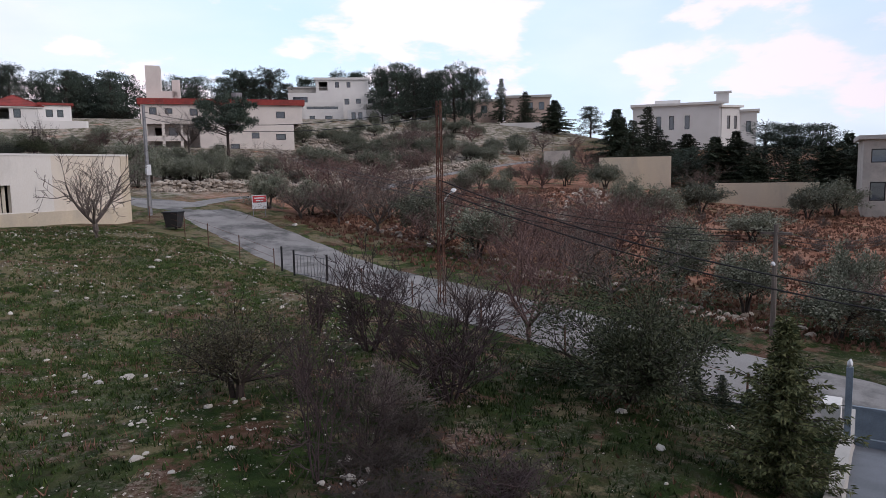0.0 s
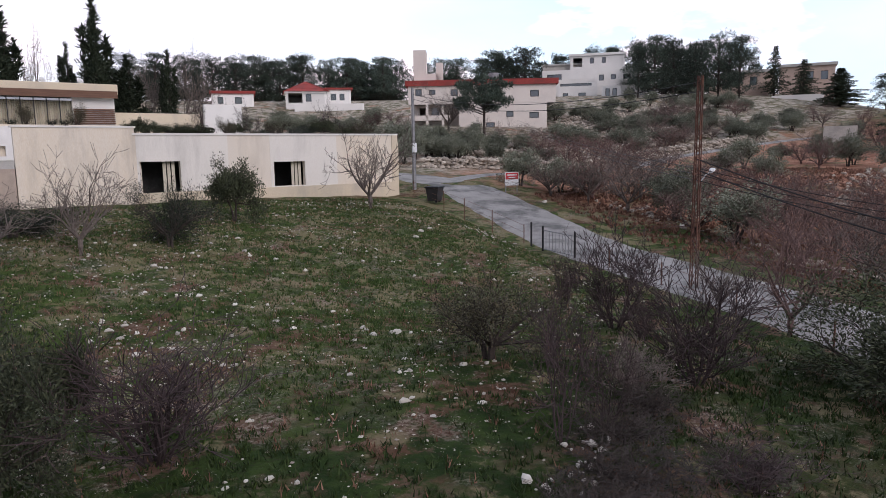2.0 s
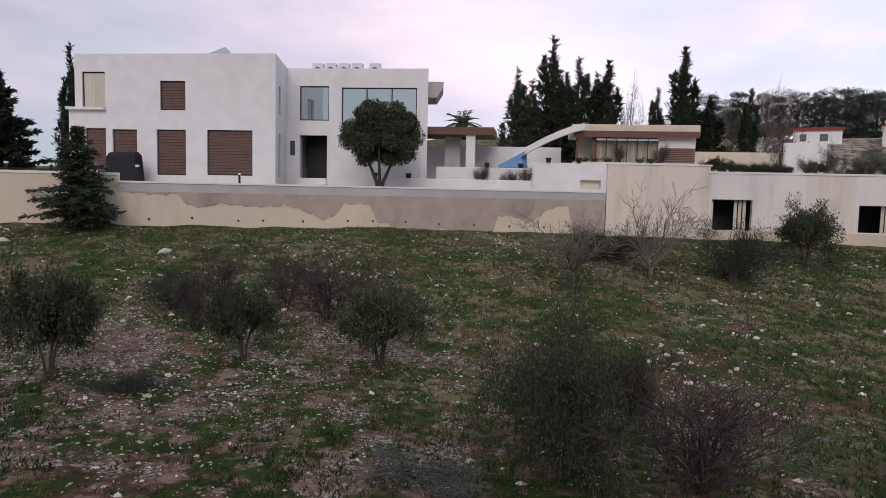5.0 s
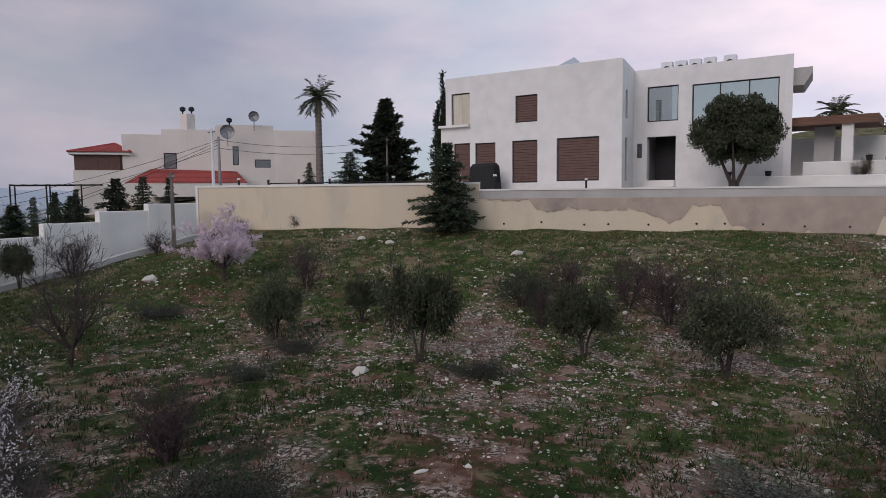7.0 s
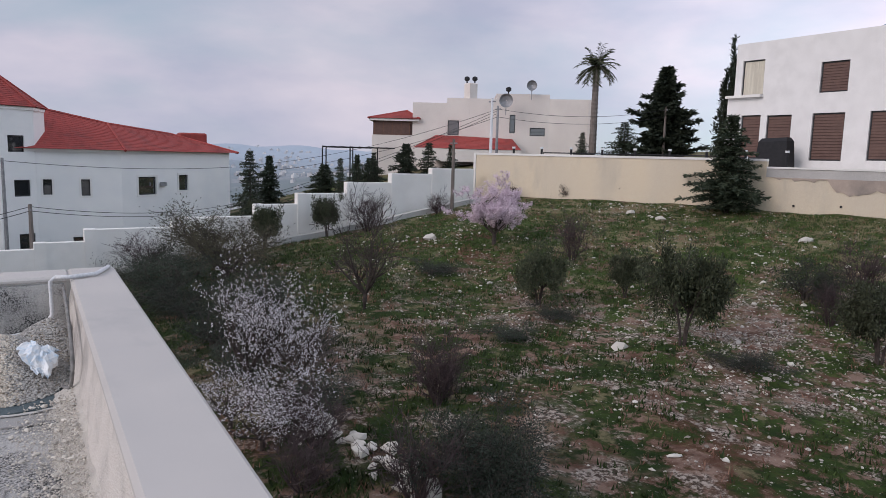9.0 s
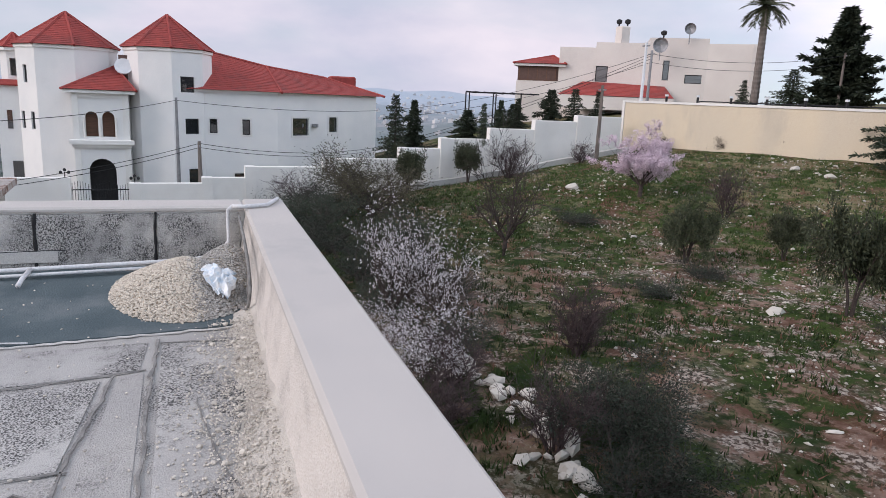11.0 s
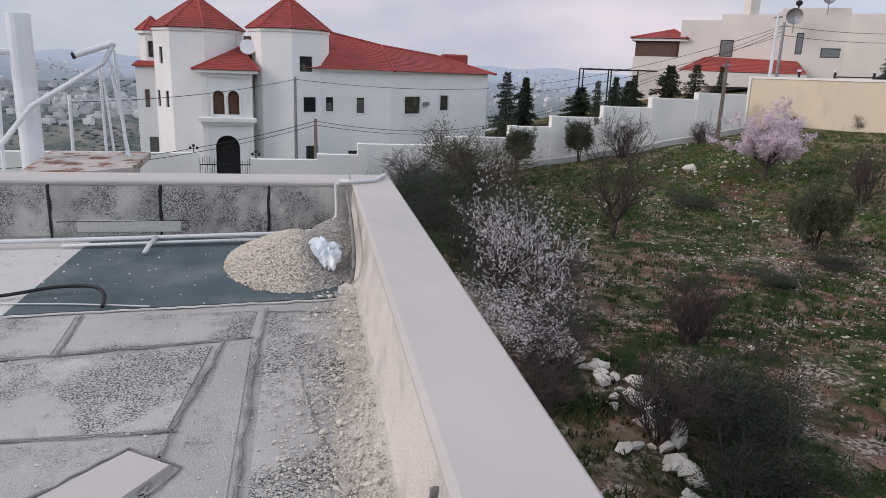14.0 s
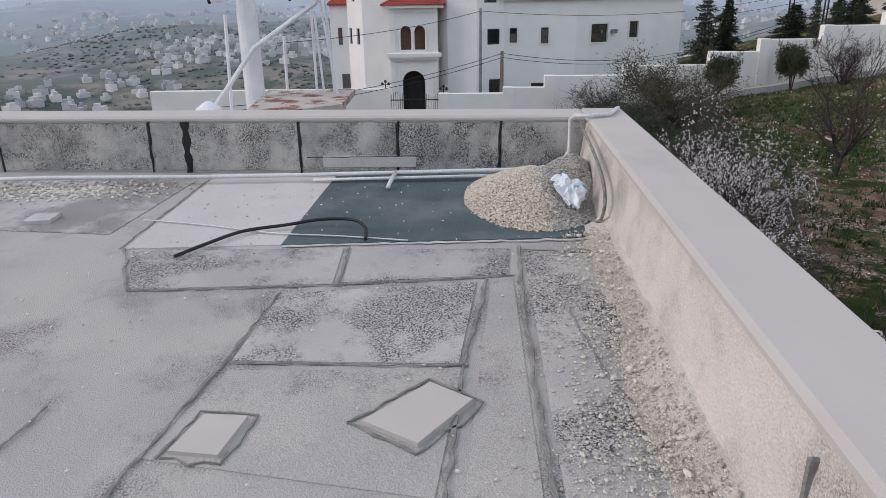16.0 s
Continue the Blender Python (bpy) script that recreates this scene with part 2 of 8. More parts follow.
M["sand"] = mat("sand", (0.66, 0.62, 0.56), (0.55, 0.51, 0.465), 5.0, 0.97, 0.7, fine=210, stain=(0.33, 0.31, 0.29), stain_scale=3.0, stain_at=(0.54, 0.72), grit=150)
M["coping"] = mat("coping", (0.48, 0.45, 0.425), (0.45, 0.425, 0.405), 2.0, 0.8, 0.08, fine=400, stain=(0.38, 0.365, 0.355), stain_scale=1.2, stain_at=(0.58, 0.8))


# ---- geometry tools ----
class Build:
    """Collects faces of one mesh."""

    def __init__(self):
        self.v, self.f = [], []

    def add(self, verts, faces):
        n = len(self.v)
        self.v.extend(tuple(p) for p in verts)
        self.f.extend(tuple(i + n for i in f) for f in faces)
        return self

    def box(self, x0, x1, y0, y1, z0, z1):
        v = [(x, y, z) for z in (z0, z1) for x, y in ((x0, y0), (x1, y0), (x1, y1), (x0, y1))]
        return self.add(v, [(3, 2, 1, 0), (4, 5, 6, 7), (0, 1, 5, 4), (1, 2, 6, 5), (2, 3, 7, 6), (3, 0, 4, 7)])

    def cbox(self, x0, x1, y0, y1, z0, z1, c=0.01):
        """A box with chamfered upper edges."""
        v = [(x0, y0, z0), (x1, y0, z0), (x1, y1, z0), (x0, y1, z0)]
        v += [(x0, y0, z1 - c), (x1, y0, z1 - c), (x1, y1, z1 - c), (x0, y1, z1 - c)]
        v += [(x0 + c, y0 + c, z1), (x1 - c, y0 + c, z1), (x1 - c, y1 - c, z1), (x0 + c, y1 - c, z1)]
        f = [(3, 2, 1, 0), (8, 9, 10, 11)]
        for k in (0, 4):
            f += [(k + i, k + (i + 1) % 4, k + 4 + (i + 1) % 4, k + 4 + i) for i in range(4)]
        return self.add(v, f)

    def prism(self, poly, z0, z1):
        n = len(poly)
        v = [(x, y, z0) for x, y in poly] + [(x, y, z1) for x, y in poly]
        return self.add(v, [tuple(range(n - 1, -1, -1)), tuple(range(n, 2 * n))] + [(i, (i + 1) % n, n + (i + 1) % n, n + i) for i in range(n)])

    def cone(self, poly, z0, apex, over=0.0):
        """A pyramid roof over a polygon with a thin eave."""
        n = len(poly)
        cx, cy = sum(p[0] for p in poly) / n, sum(p[1] for p in poly) / n
        e = [(cx + (x - cx) * (1 + over), cy + (y - cy) * (1 + over)) for x, y in poly]
        v = [(x, y, z0) for x, y in e] + [(x, y, z0 + 0.1) for x, y in e] + [apex]
        return self.add(v, [tuple(range(n - 1, -1, -1))] + [(i, (i + 1) % n, n + (i + 1) % n, n + i) for i in range(n)] + [(n + i, n + (i + 1) % n, 2 * n) for i in range(n)])

    def tube(self, pts, radii, sides=6, cap=True):
        pts = [Vector(p) for p in pts]
        if not isinstance(radii, (list, tuple)):
            radii = [radii] * len(pts)
        rings, n0 = [], len(self.v)
        for i, p in enumerate(pts):
            d = (pts[min(i + 1, len(pts) - 1)] - pts[max(i - 1, 0)])
            d = d.normalized() if d.length > 1e-9 else Vector((0, 0, 1))
            a = d.orthogonal().normalized() if abs(d.z) > 0.999 else d.cross(Vector((0, 0, 1))).normalized()
            b = d.cross(a)
            for k in range(sides):
                t = 2 * math.pi * k / sides
                q = p + (a * math.cos(t) + b * math.sin(t)) * radii[i]
                self.v.append((q.x, q.y, q.z))
        for i in range(len(pts) - 1):
            for k in range(sides):
                s, e = n0 + i * sides, n0 + (i + 1) * sides
                self.f.append((s + k, s + (k + 1) % sides, e + (k + 1) % sides, e + k))
        if cap:
            self.f.append(tuple(range(n0 + sides - 1, n0 - 1, -1)))
            self.f.append(tuple(range(n0 + (len(pts) - 1) * sides, n0 + len(pts) * sides)))
        return self

    def blob(self, c, r, rng, squash=1.0, rough=0.25):
        """An uneven stone of twenty faces."""
        g = 1.618
        ico = [(-1, g, 0), (1, g, 0), (-1, -g, 0), (1, -g, 0), (0, -1, g), (0, 1, g), (0, -1, -g), (0, 1, -g), (g, 0, -1), (g, 0, 1), (-g, 0, -1), (-g, 0, 1)]
        fc = [(0, 11, 5), (0, 5, 1), (0, 1, 7), (0, 7, 10), (0, 10, 11), (1, 5, 9), (5, 11, 4), (11, 10, 2), (10, 7, 6), (7, 1, 8), (3, 9, 4), (3, 4, 2), (3, 2, 6), (3, 6, 8), (3, 8, 9), (4, 9, 5), (2, 4, 11), (6, 2, 10), (8, 6, 7), (9, 8, 1)]
        a = rng.uniform(0, 6.28)
        ca, sa = math.cos(a), math.sin(a)
        sx = rng.uniform(0.7, 1.3)
        v = []
        for x, y, z in ico:
            k = r / 1.9 * (1 + rng.uniform(-rough, rough))
            X, Y = x * sx * k, y / sx * k
            v.append((c[0] + X * ca - Y * sa, c[1] + X * sa + Y * ca, c[2] + z * k * squash))
        return self.add(v, fc)

    def mesh(self, name, material, smooth=False):
        me = bpy.data.meshes.new(name)
        me.from_pydata(self.v, [], self.f)
        me.update()
        if material:
            me.materials.append(M[material] if isinstance(material, str) else material)
        if smooth:
            me.polygons.foreach_set("use_smooth", [True] * len(me.polygons))
        return me

    def part(self, name, material, parent=None, label="", smooth=False):
        ob = new(name, self.mesh(name, material, smooth))
        if parent is not None:
            ob.parent = parent
        if label:
            ob["label"] = label
        return ob


def thing(name, x, y, z, turn=0.0, label="", category="", group="", kind=""):
    e = new(name)
    e.matrix_basis = pose(x, y, z, 0, 0, turn)
    e.empty_display_size = 0.2
    return tagged(e, label, category, group, kind)


def facade(b, p, q, z0, z1, thick, holes=()):
    """A wall from p to q (inside on its left hand), with rectangular openings (u0, u1, z0, z1) right through it."""
    p, q = Vector((*p, 0)), Vector((*q, 0))
    d = (q - p)
    length = d.length
    d.normalize()
    n = Vector((-d.y, d.x, 0))
    us = sorted({0.0, length, *[h[0] for h in holes], *[h[1] for h in holes]})
    us = [u for u in us if -1e-6 <= u <= length + 1e-6]
    zs = sorted({z0, z1, *[min(max(c, z0), z1) for h in holes for c in h[2:4]]})
    us = [u for k, u in enumerate(us) if k == 0 or u - us[k - 1] > 1e-4]
    zs = [z for k, z in enumerate(zs) if k == 0 or z - zs[k - 1] > 1e-4]
    nu, nz = len(us), len(zs)

    def solid(i, j):
        if not (0 <= i < nu - 1 and 0 <= j < nz - 1):
            return False
        um, zm = (us[i] + us[i + 1]) / 2, (zs[j] + zs[j + 1]) / 2
        return not any(h[0] < um < h[1] and h[2] < zm < h[3] for h in holes)

    v = []
    for w in (0, thick):
        for z in zs:
            for u in us:
                r = p + d * u + n * w
                v.append((r.x, r.y, z))

    def ix(w, j, i):
        return (w * nz + j) * nu + i

    f = []
    for i in range(nu - 1):
        for j in range(nz - 1):
            if not solid(i, j):
                continue
            f.append((ix(0, j, i), ix(0, j, i + 1), ix(0, j + 1, i + 1), ix(0, j + 1, i)))
            f.append((ix(1, j, i), ix(1, j + 1, i), ix(1, j + 1, i + 1), ix(1, j, i + 1)))
            if not solid(i - 1, j):
                f.append((ix(0, j, i), ix(0, j + 1, i), ix(1, j + 1, i), ix(1, j, i)))
            if not solid(i + 1, j):
                f.append((ix(0, j, i + 1), ix(1, j, i + 1), ix(1, j + 1, i + 1), ix(0, j + 1, i + 1)))
            if not solid(i, j - 1):
                f.append((ix(0, j, i), ix(1, j, i), ix(1, j, i + 1), ix(0, j, i + 1)))
            if not solid(i, j + 1):
                f.append((ix(0, j + 1, i), ix(0, j + 1, i + 1), ix(1, j + 1, i + 1), ix(1, j + 1, i)))
    used = sorted({k for q4 in f for k in q4})
    back = {k: m for m, k in enumerate(used)}
    b.add([v[k] for k in used], [tuple(back[k] for k in q4) for q4 in f])
    return b


def window(parent, p, q, h, kind="pane", deep=0.1, bars=1, frame_mat="dark_frame", pane_mat="dark_glass", name="window"):
    """A window set into an opening of facade(p, q): frame, glass or shutter slats."""
    p, q = Vector((*p, 0)), Vector((*q, 0))
    d = (q - p).normalized()
    turn = math.degrees(math.atan2(d.y, d.x))
    u0, u1, z0, z1 = h
    o = p + d * u0
    w, hh = u1 - u0, z1 - z0
    e = new(name)
    e.parent = parent
    e.matrix_basis = pose(o.x, o.y, z0, 0, 0, turn)
    f = Build()
    t = min(0.07, w * 0.12)
    f.box(0, t, deep, deep + 0.06, 0, hh).box(w - t, w, deep, deep + 0.06, 0, hh)
    f.box(t, w - t, deep, deep + 0.06, 0, t).box(t, w - t, deep, deep + 0.06, hh - t, hh)
    for k in range(1, bars):
        x = w * k / bars
        f.box(x - t / 2, x + t / 2, deep, deep + 0.06, t, hh - t)
    f.part("window_frame", frame_mat, e)
    g = Build()
    if kind == "shutter":
        n = max(4, int(hh / 0.16))
        v, f = [], []
        for k in range(n + 1):
            z = t + (hh - 2 * t) * k / n
            v += [(t, deep + 0.03, z), (w - t, deep + 0.03, z), (w - t, deep, z + 0.01), (t, deep, z + 0.01)]
        for k in range(n):
            f += [(4 * k, 4 * k + 1, 4 * k + 2, 4 * k + 3), (4 * k + 3, 4 * k + 2, 4 * k + 5, 4 * k + 4)]
        g.add(v, f)
        g.part("roller_shutter", "brown_shutter", e)
    else:
        g.box(t, w - t, deep + 0.025, deep + 0.035, t, hh - t)
        g.part("pane", pane_mat, e)
    return e

# ---- the lie of the land ----
PLOT = [(-3, -3, -3.0), (-6, 2.6, -2.7), (-15.5, 7, -2.8), (-13.5, 11.7, -2.7), (-13.2, 15, -2.5), (-7.4, 10.6, -2.6), (-20.3, 15.1, -2.0), (-30.5, 21.5, -0.9), (-29.5, 11.3, -2.6), (-29.5, 4.5, -3.5), (-29.5, -3, -4.6),
        (-17, 27, -0.65), (-5, 32, -0.7), (4, 35.5, -1.0), (25, 35.5, -1.45), (2, 22.6, -1.75), (7.4, 23.6, -1.85), (17.5, 29, -1.55), (-2.2, 14.4, -2.8), (1, 7.6, -2.9), (9.5, 9.2, -3.1), (11.2, 15.1, -3.3), (14.2, 9.9, -3.3), (14.4, 3.3, -3.5), (12, -1, -3.8)]
BEYOND = [(17, -1, -4.4), (16, -20, -6), (27, 4, -4.6), (42, 10, -3.6), (62, 8, -2.2), (57, 22, -0.9), (38, 44, -0.2), (60, 45, -0.4), (86, 42, 1.9), (85, 62, 4.9), (72, 68, 4.5), (55, 79, 4.8), (65, 113, 9.2), (48, 98, 4.6), (62, 101, 5.6), (52, 118, 8.6), (76, 95, 7.5), (114, 98, 13), (134, 68, 10), (109, 20, 3.5), (90, -20, 0), (40, -30, -6),
          (88, 134, 14), (30, 60, 1.5), (10, 72, 3.5), (-10, 60, 1.5), (-38, 38, 1.3), (-48, 36, 1.0), (-60, 60, 1.5), (-55, 25, -1.0)]
LOW = [(-46, -2, -5.6), (-50, 12, -4.8), (-60, -14, -10), (-38, -14, -8.5), (-58, -26, -17), (-36, 10, -3.6), (-14, -12, -5.5), (-80, 20, -7), (-100, -40, -32), (-20, -40, -15), (20, 140, 12), (-60, 120, 6), (150, 150, 17), (160, 0, 6), (-110, 80, -6)]
PTS = np.array(PLOT + BEYOND + LOW, float)


def spline_weights(pts, soft=0.0):
    d = np.hypot(pts[:, None, 0] - pts[None, :, 0], pts[:, None, 1] - pts[None, :, 1])
    k = d ** 2 * np.log(d + 1e-9) + np.eye(len(pts)) * soft
    pp = np.c_[np.ones(len(pts)), pts[:, :2]]
    a = np.block([[k, pp], [pp.T, np.zeros((3, 3))]])
    return np.linalg.solve(a, np.r_[pts[:, 2], 0, 0, 0])


SPL = spline_weights(PTS, 3.0)


def swing(x, y):
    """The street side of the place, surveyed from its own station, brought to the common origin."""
    x, y = np.asarray(x, float), np.asarray(y, float)
    gx = 0.95 + (x - 0.323) * 0.999956 + (y + 1.436) * 0.009425
    gy = -0.95 - (x - 0.323) * 0.009425 + (y + 1.436) * 0.999956
    az = np.degrees(np.arctan2(x - 0.9, y + 1.1))
    k = np.clip((az + 7) / 7, 0, 1) * np.clip((172 - az) / 12, 0, 1)
    k = k * k * (3 - 2 * k) * np.clip((np.hypot(x - 0.9, y + 1.1) - 4.5) / 2, 0, 1)
    return x + (gx - x) * k, y + (gy - y) * k


# centre line of the road: x, y, z
ROAD = np.array([(10, -40, -8.0), (17.0, -12, -5.4), (19.4, -2, -4.5), (20.2, 2.8, -4.1), (21.5, 8.3, -3.65), (23.4, 14.5, -3.4), (25.6, 21, -3.15), (28.3, 29, -2.1), (30.2, 36.5, -0.95), (29.5, 43, -0.35), (24, 49, 0.3), (12, 55, 1.2)], float)
SIDE = np.array([(30.6, 38.5, -0.8), (36, 39.5, -0.5), (44, 39, -0.6), (54, 41, -0.5), (66, 44, 0.3), (80, 43, 1.5), (92, 42, 2.3)], float)

ROAD[:, 0], ROAD[:, 1] = swing(ROAD[:, 0], ROAD[:, 1])
SIDE[:, 0], SIDE[:, 1] = swing(SIDE[:, 0], SIDE[:, 1])


def smooth_line(line, n=8):
    out = []
    for i in range(len(line) - 1):
        p0, p1, p2, p3 = line[max(i - 1, 0)], line[i], line[i + 1], line[min(i + 2, len(line) - 1)]
        for k in range(n):
            t = k / n
            out.append(0.5 * (2 * p1 + (p2 - p0) * t + (2 * p0 - 5 * p1 + 4 * p2 - p3) * t * t + (3 * p1 - p0 - 3 * p2 + p3) * t ** 3))
    out.append(line[-1])
    return np.array(out)


ROAD_S, SIDE_S = smooth_line(ROAD), smooth_line(SIDE)


def near_line(x, y, line):
    """Distance to a line and the height of its nearest point."""
    best = np.full(x.shape, 1e9)
    zz = np.zeros(x.shape)
    for a, b in zip(line, line[1:]):
        d = b[:2] - a[:2]
        t = np.clip(((x - a[0]) * d[0] + (y - a[1]) * d[1]) / (d @ d), 0, 1)
        e = np.hypot(x - a[0] - d[0] * t, y - a[1] - d[1] * t)
        hit = e < best
        best = np.where(hit, e, best)
        zz = np.where(hit, a[2] + (b[2] - a[2]) * t, zz)
    return best, zz


def step(a, b, v):
    t = np.clip((v - a) / (b - a), 0, 1)
    return t * t * (3 - 2 * t)


def ground_z(x, y):
    x, y = np.atleast_1d(np.asarray(x, float)), np.atleast_1d(np.asarray(y, float))
    sx, sy = swing(x, y)
    ox, oy = 2 * x - sx, 2 * y - sy
    z = np.full(x.shape, SPL[-3]) + SPL[-2] * ox + SPL[-1] * oy
    for (px, py, _), w in zip(PTS, SPL):
        d = np.hypot(ox - px, oy - py)
        z = z + w * d ** 2 * np.log(d + 1e-9)
    r = np.hypot(x, y)
    az = np.degrees(np.arctan2(-x, y))
    # the valley and the far ridge to the west, a plain upland elsewhere
    west = step(6, 30, az) * 1.0 + step(-100, -130, az)
    valley = -20 - 50 * step(60, 420, r) + 64 * step(700, 2300, r) + 18 * step(2300, 3400, r)
    upland = (11 + 6 * step(150, 500, r)) * step(-78, -62, az) + 1.0
    far = west * valley + (1 - west) * upland
    far = far + (np.sin(x * 0.011 + 1) * np.cos(y * 0.013) * 9 + np.sin(x * 0.0043) * np.cos(y * 0.0061 + 2) * 22) * step(200, 700, r) * west
    k = step(110, 175, r) * (1 - west) + step(75, 150, r) * west
    z = z * (1 - k) + far * k
    # small unevenness, terraces on the slope beyond the road
    z = z + (np.sin(x * 1.3 + np.sin(y * 0.9)) * np.cos(y * 1.1 + 0.7 * np.sin(x * 0.6)) * 0.06 + np.sin(x * 3.1 + y * 1.7) * np.cos(y * 2.7 - x) * 0.025) * step(3, 6, r)
    for line, half in ((ROAD_S, 3.2), (SIDE_S, 1.7)):
        d, rz = near_line(x, y, line)
        z = z + (rz - z) * (1 - step(half, half + 2.2, d))
    return z


def gz(x, y):
    return float(ground_z([x], [y])[0])


def build_ground():
    """One polar sheet that grows coarser outwards, to the horizon."""
    radii = [0.05, 0.5, 1.0, 1.5, 2.0]
    while radii[-1] < 4200:
        radii.append(radii[-1] * 1.021 + 0.02)
    na = 560
    rr, aa = np.meshgrid(radii, np.linspace(0, 2 * np.pi, na, endpoint=False), indexing="ij")
    x, y = -np.sin(aa) * rr, np.cos(aa) * rr
    z = ground_z(x.ravel(), y.ravel())
    v = np.c_[x.ravel(), y.ravel(), z]
    n = len(radii)
    i, j = np.meshgrid(np.arange(n - 1), np.arange(na), indexing="ij")
    i, j = i.ravel(), j.ravel()
    k = (j + 1) % na
    f = np.c_[i * na + j, i * na + k, (i + 1) * na + k, (i + 1) * na + j]
    me = bpy.data.meshes.new("ground")
    me.from_pydata(v.tolist(), [], f.tolist())
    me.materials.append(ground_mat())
    me.polygons.foreach_set("use_smooth", [True] * len(me.polygons))
    return tagged(new("ground", me), "stony green meadow and red soil falling to a valley", "ground", kind="structure")


def ground_mat():
    m = bpy.data.materials.new("meadow_soil")
    m.use_nodes = True
    nt = m.node_tree
    p = nt.nodes["Principled BSDF"]
    p.inputs["Roughness"].default_value = 0.97
    p.inputs["Specular IOR Level"].default_value = 0.1
    ln = nt.links.new
    geo = nt.nodes.new("ShaderNodeNewGeometry")
    sep = nt.nodes.new("ShaderNodeSeparateXYZ")
    ln(geo.outputs["Position"], sep.inputs[0])

    def tex(s, d=6, r=0.6):
        n = nt.nodes.new("ShaderNodeTexNoise")
        n.inputs["Scale"].default_value, n.inputs["Detail"].default_value, n.inputs["Roughness"].default_value = s, d, r
        ln(geo.outputs["Position"], n.inputs["Vector"])
        return n.outputs["Fac"]

    def rng(src, lo, hi, a=0.0, b=1.0):
        r = nt.nodes.new("ShaderNodeMapRange")
        r.interpolation_type = "SMOOTHSTEP"
        for k, v in enumerate((lo, hi, a, b)):
            r.inputs[k + 1].default_value = v
        ln(src, r.inputs[0])
        return r.outputs[0]

    def math_(op, a, b):
        x = nt.nodes.new("ShaderNodeMath")
        x.operation = op
        for k, v in enumerate((a, b)):
            if isinstance(v, float):
                x.inputs[k].default_value = v
            else:
                ln(v, x.inputs[k])
        return x.outputs[0]

    def mixed(f, a, b):
        x = nt.nodes.new("ShaderNodeMixRGB")
        for k, v in enumerate((f, a, b)):
            if isinstance(v, tuple):
                x.inputs[k].default_value = (*v, 1)
            elif isinstance(v, float):
                x.inputs[k].default_value = v
            else:
                ln(v, x.inputs[k])
        return x.outputs[0]

    grass = mixed(rng(tex(1.7), 0.35, 0.65), (0.018, 0.038, 0.008), (0.060, 0.092, 0.021))
    grass = mixed(rng(tex(9.0), 0.5, 0.7), grass, (0.040, 0.036, 0.020))
    # darker green mixed in towards the house
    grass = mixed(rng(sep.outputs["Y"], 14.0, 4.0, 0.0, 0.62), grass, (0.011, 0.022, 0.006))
    # rust-red earth showing through, and thin dry grass
    grass = mixed(math_("MULTIPLY", rng(tex(0.55, 8, 0.72), 0.52, 0.60), 0.85), grass, (0.105, 0.048, 0.032))
    dry_up = rng(sep.outputs["Y"], 9.0, 26.0, 0.0, 0.075)
    grass = mixed(math_("MULTIPLY", rng(math_("ADD", tex(0.8, 8, 0.7), dry_up), 0.55, 0.63), 0.75), grass, (0.20, 0.165, 0.095))
    soil = mixed(rng(tex(2.3), 0.35, 0.65), (0.110, 0.058, 0.040), (0.26, 0.175, 0.138))
    rubble = mixed(rng(tex(13.0, 4, 0.7), 0.44, 0.58), (0.065, 0.046, 0.035), (0.40, 0.34, 0.29))
    soil = mixed(rng(tex(0.9, 7, 0.75), 0.47, 0.56), soil, rubble)
    red = mixed(rng(tex(1.2), 0.35, 0.65), (0.26, 0.115, 0.072), (0.38, 0.215, 0.15))
    bare = rng(tex(0.22, 6, 0.68), 0.49, 0.58)
    bare2 = rng(tex(1.1, 7, 0.75), 0.49, 0.57)
    # more bare earth in the middle of the plot
    off = nt.nodes.new("ShaderNodeVectorMath")
    off.operation = "DISTANCE"
    off.inputs[1].default_value = (-6.5, 11.0, -2.6)
    ln(geo.outputs["Position"], off.inputs[0])
    west = rng(off.outputs["Value"], 13.0, 4.0, 0.07, 0.88)
    cover = math_("MINIMUM", math_("ADD", math_("MULTIPLY", bare, math_("ADD", west, 0.10)), math_("MULTIPLY", bare2, math_("ADD", west, 0.20))), 1.0)
    col = mixed(cover, grass, soil)
    # chips of pale limestone in the turf
    col = mixed(math_("MULTIPLY", rng(tex(21.0, 3, 0.6), 0.66, 0.69), rng(tex(0.7, 5, 0.7), 0.48, 0.60)), col, (0.48, 0.44, 0.38))
    # red ploughed soil past the road
    dist = math_("MULTIPLY", rng(sep.outputs["X"], 32.0, 36.0), rng(sep.outputs["X"], 130.0, 80.0))
    past = math_("MULTIPLY", dist, rng(tex(0.3, 5), 0.36, 0.5))
    col = mixed(past, col, red)
    # stony terraced slope higher up: pale earth, weeds and rubble
    stony = mixed(rng(tex(0.9, 7, 0.7), 0.40, 0.60), (0.11, 0.105, 0.060), (0.42, 0.365, 0.31))
    up = math_("MULTIPLY", rng(sep.outputs["Y"], 40.0, 47.0), rng(sep.outputs["X"], 30.0, 36.0))
    up = math_("MULTIPLY", up, rng(tex(0.25, 4), 0.30, 0.48))
    col = mixed(up, col, stony)
    # far slopes: olive scrub and pale fields
    r = nt.nodes.new("ShaderNodeVectorMath")
    r.operation = "LENGTH"
    ln(geo.outputs["Position"], r.inputs[0])
    farf = rng(r.outputs["Value"], 130.0, 300.0)
    scrub = mixed(rng(tex(0.02, 8, 0.65), 0.42, 0.6), (0.055, 0.075, 0.06), (0.20, 0.18, 0.15))
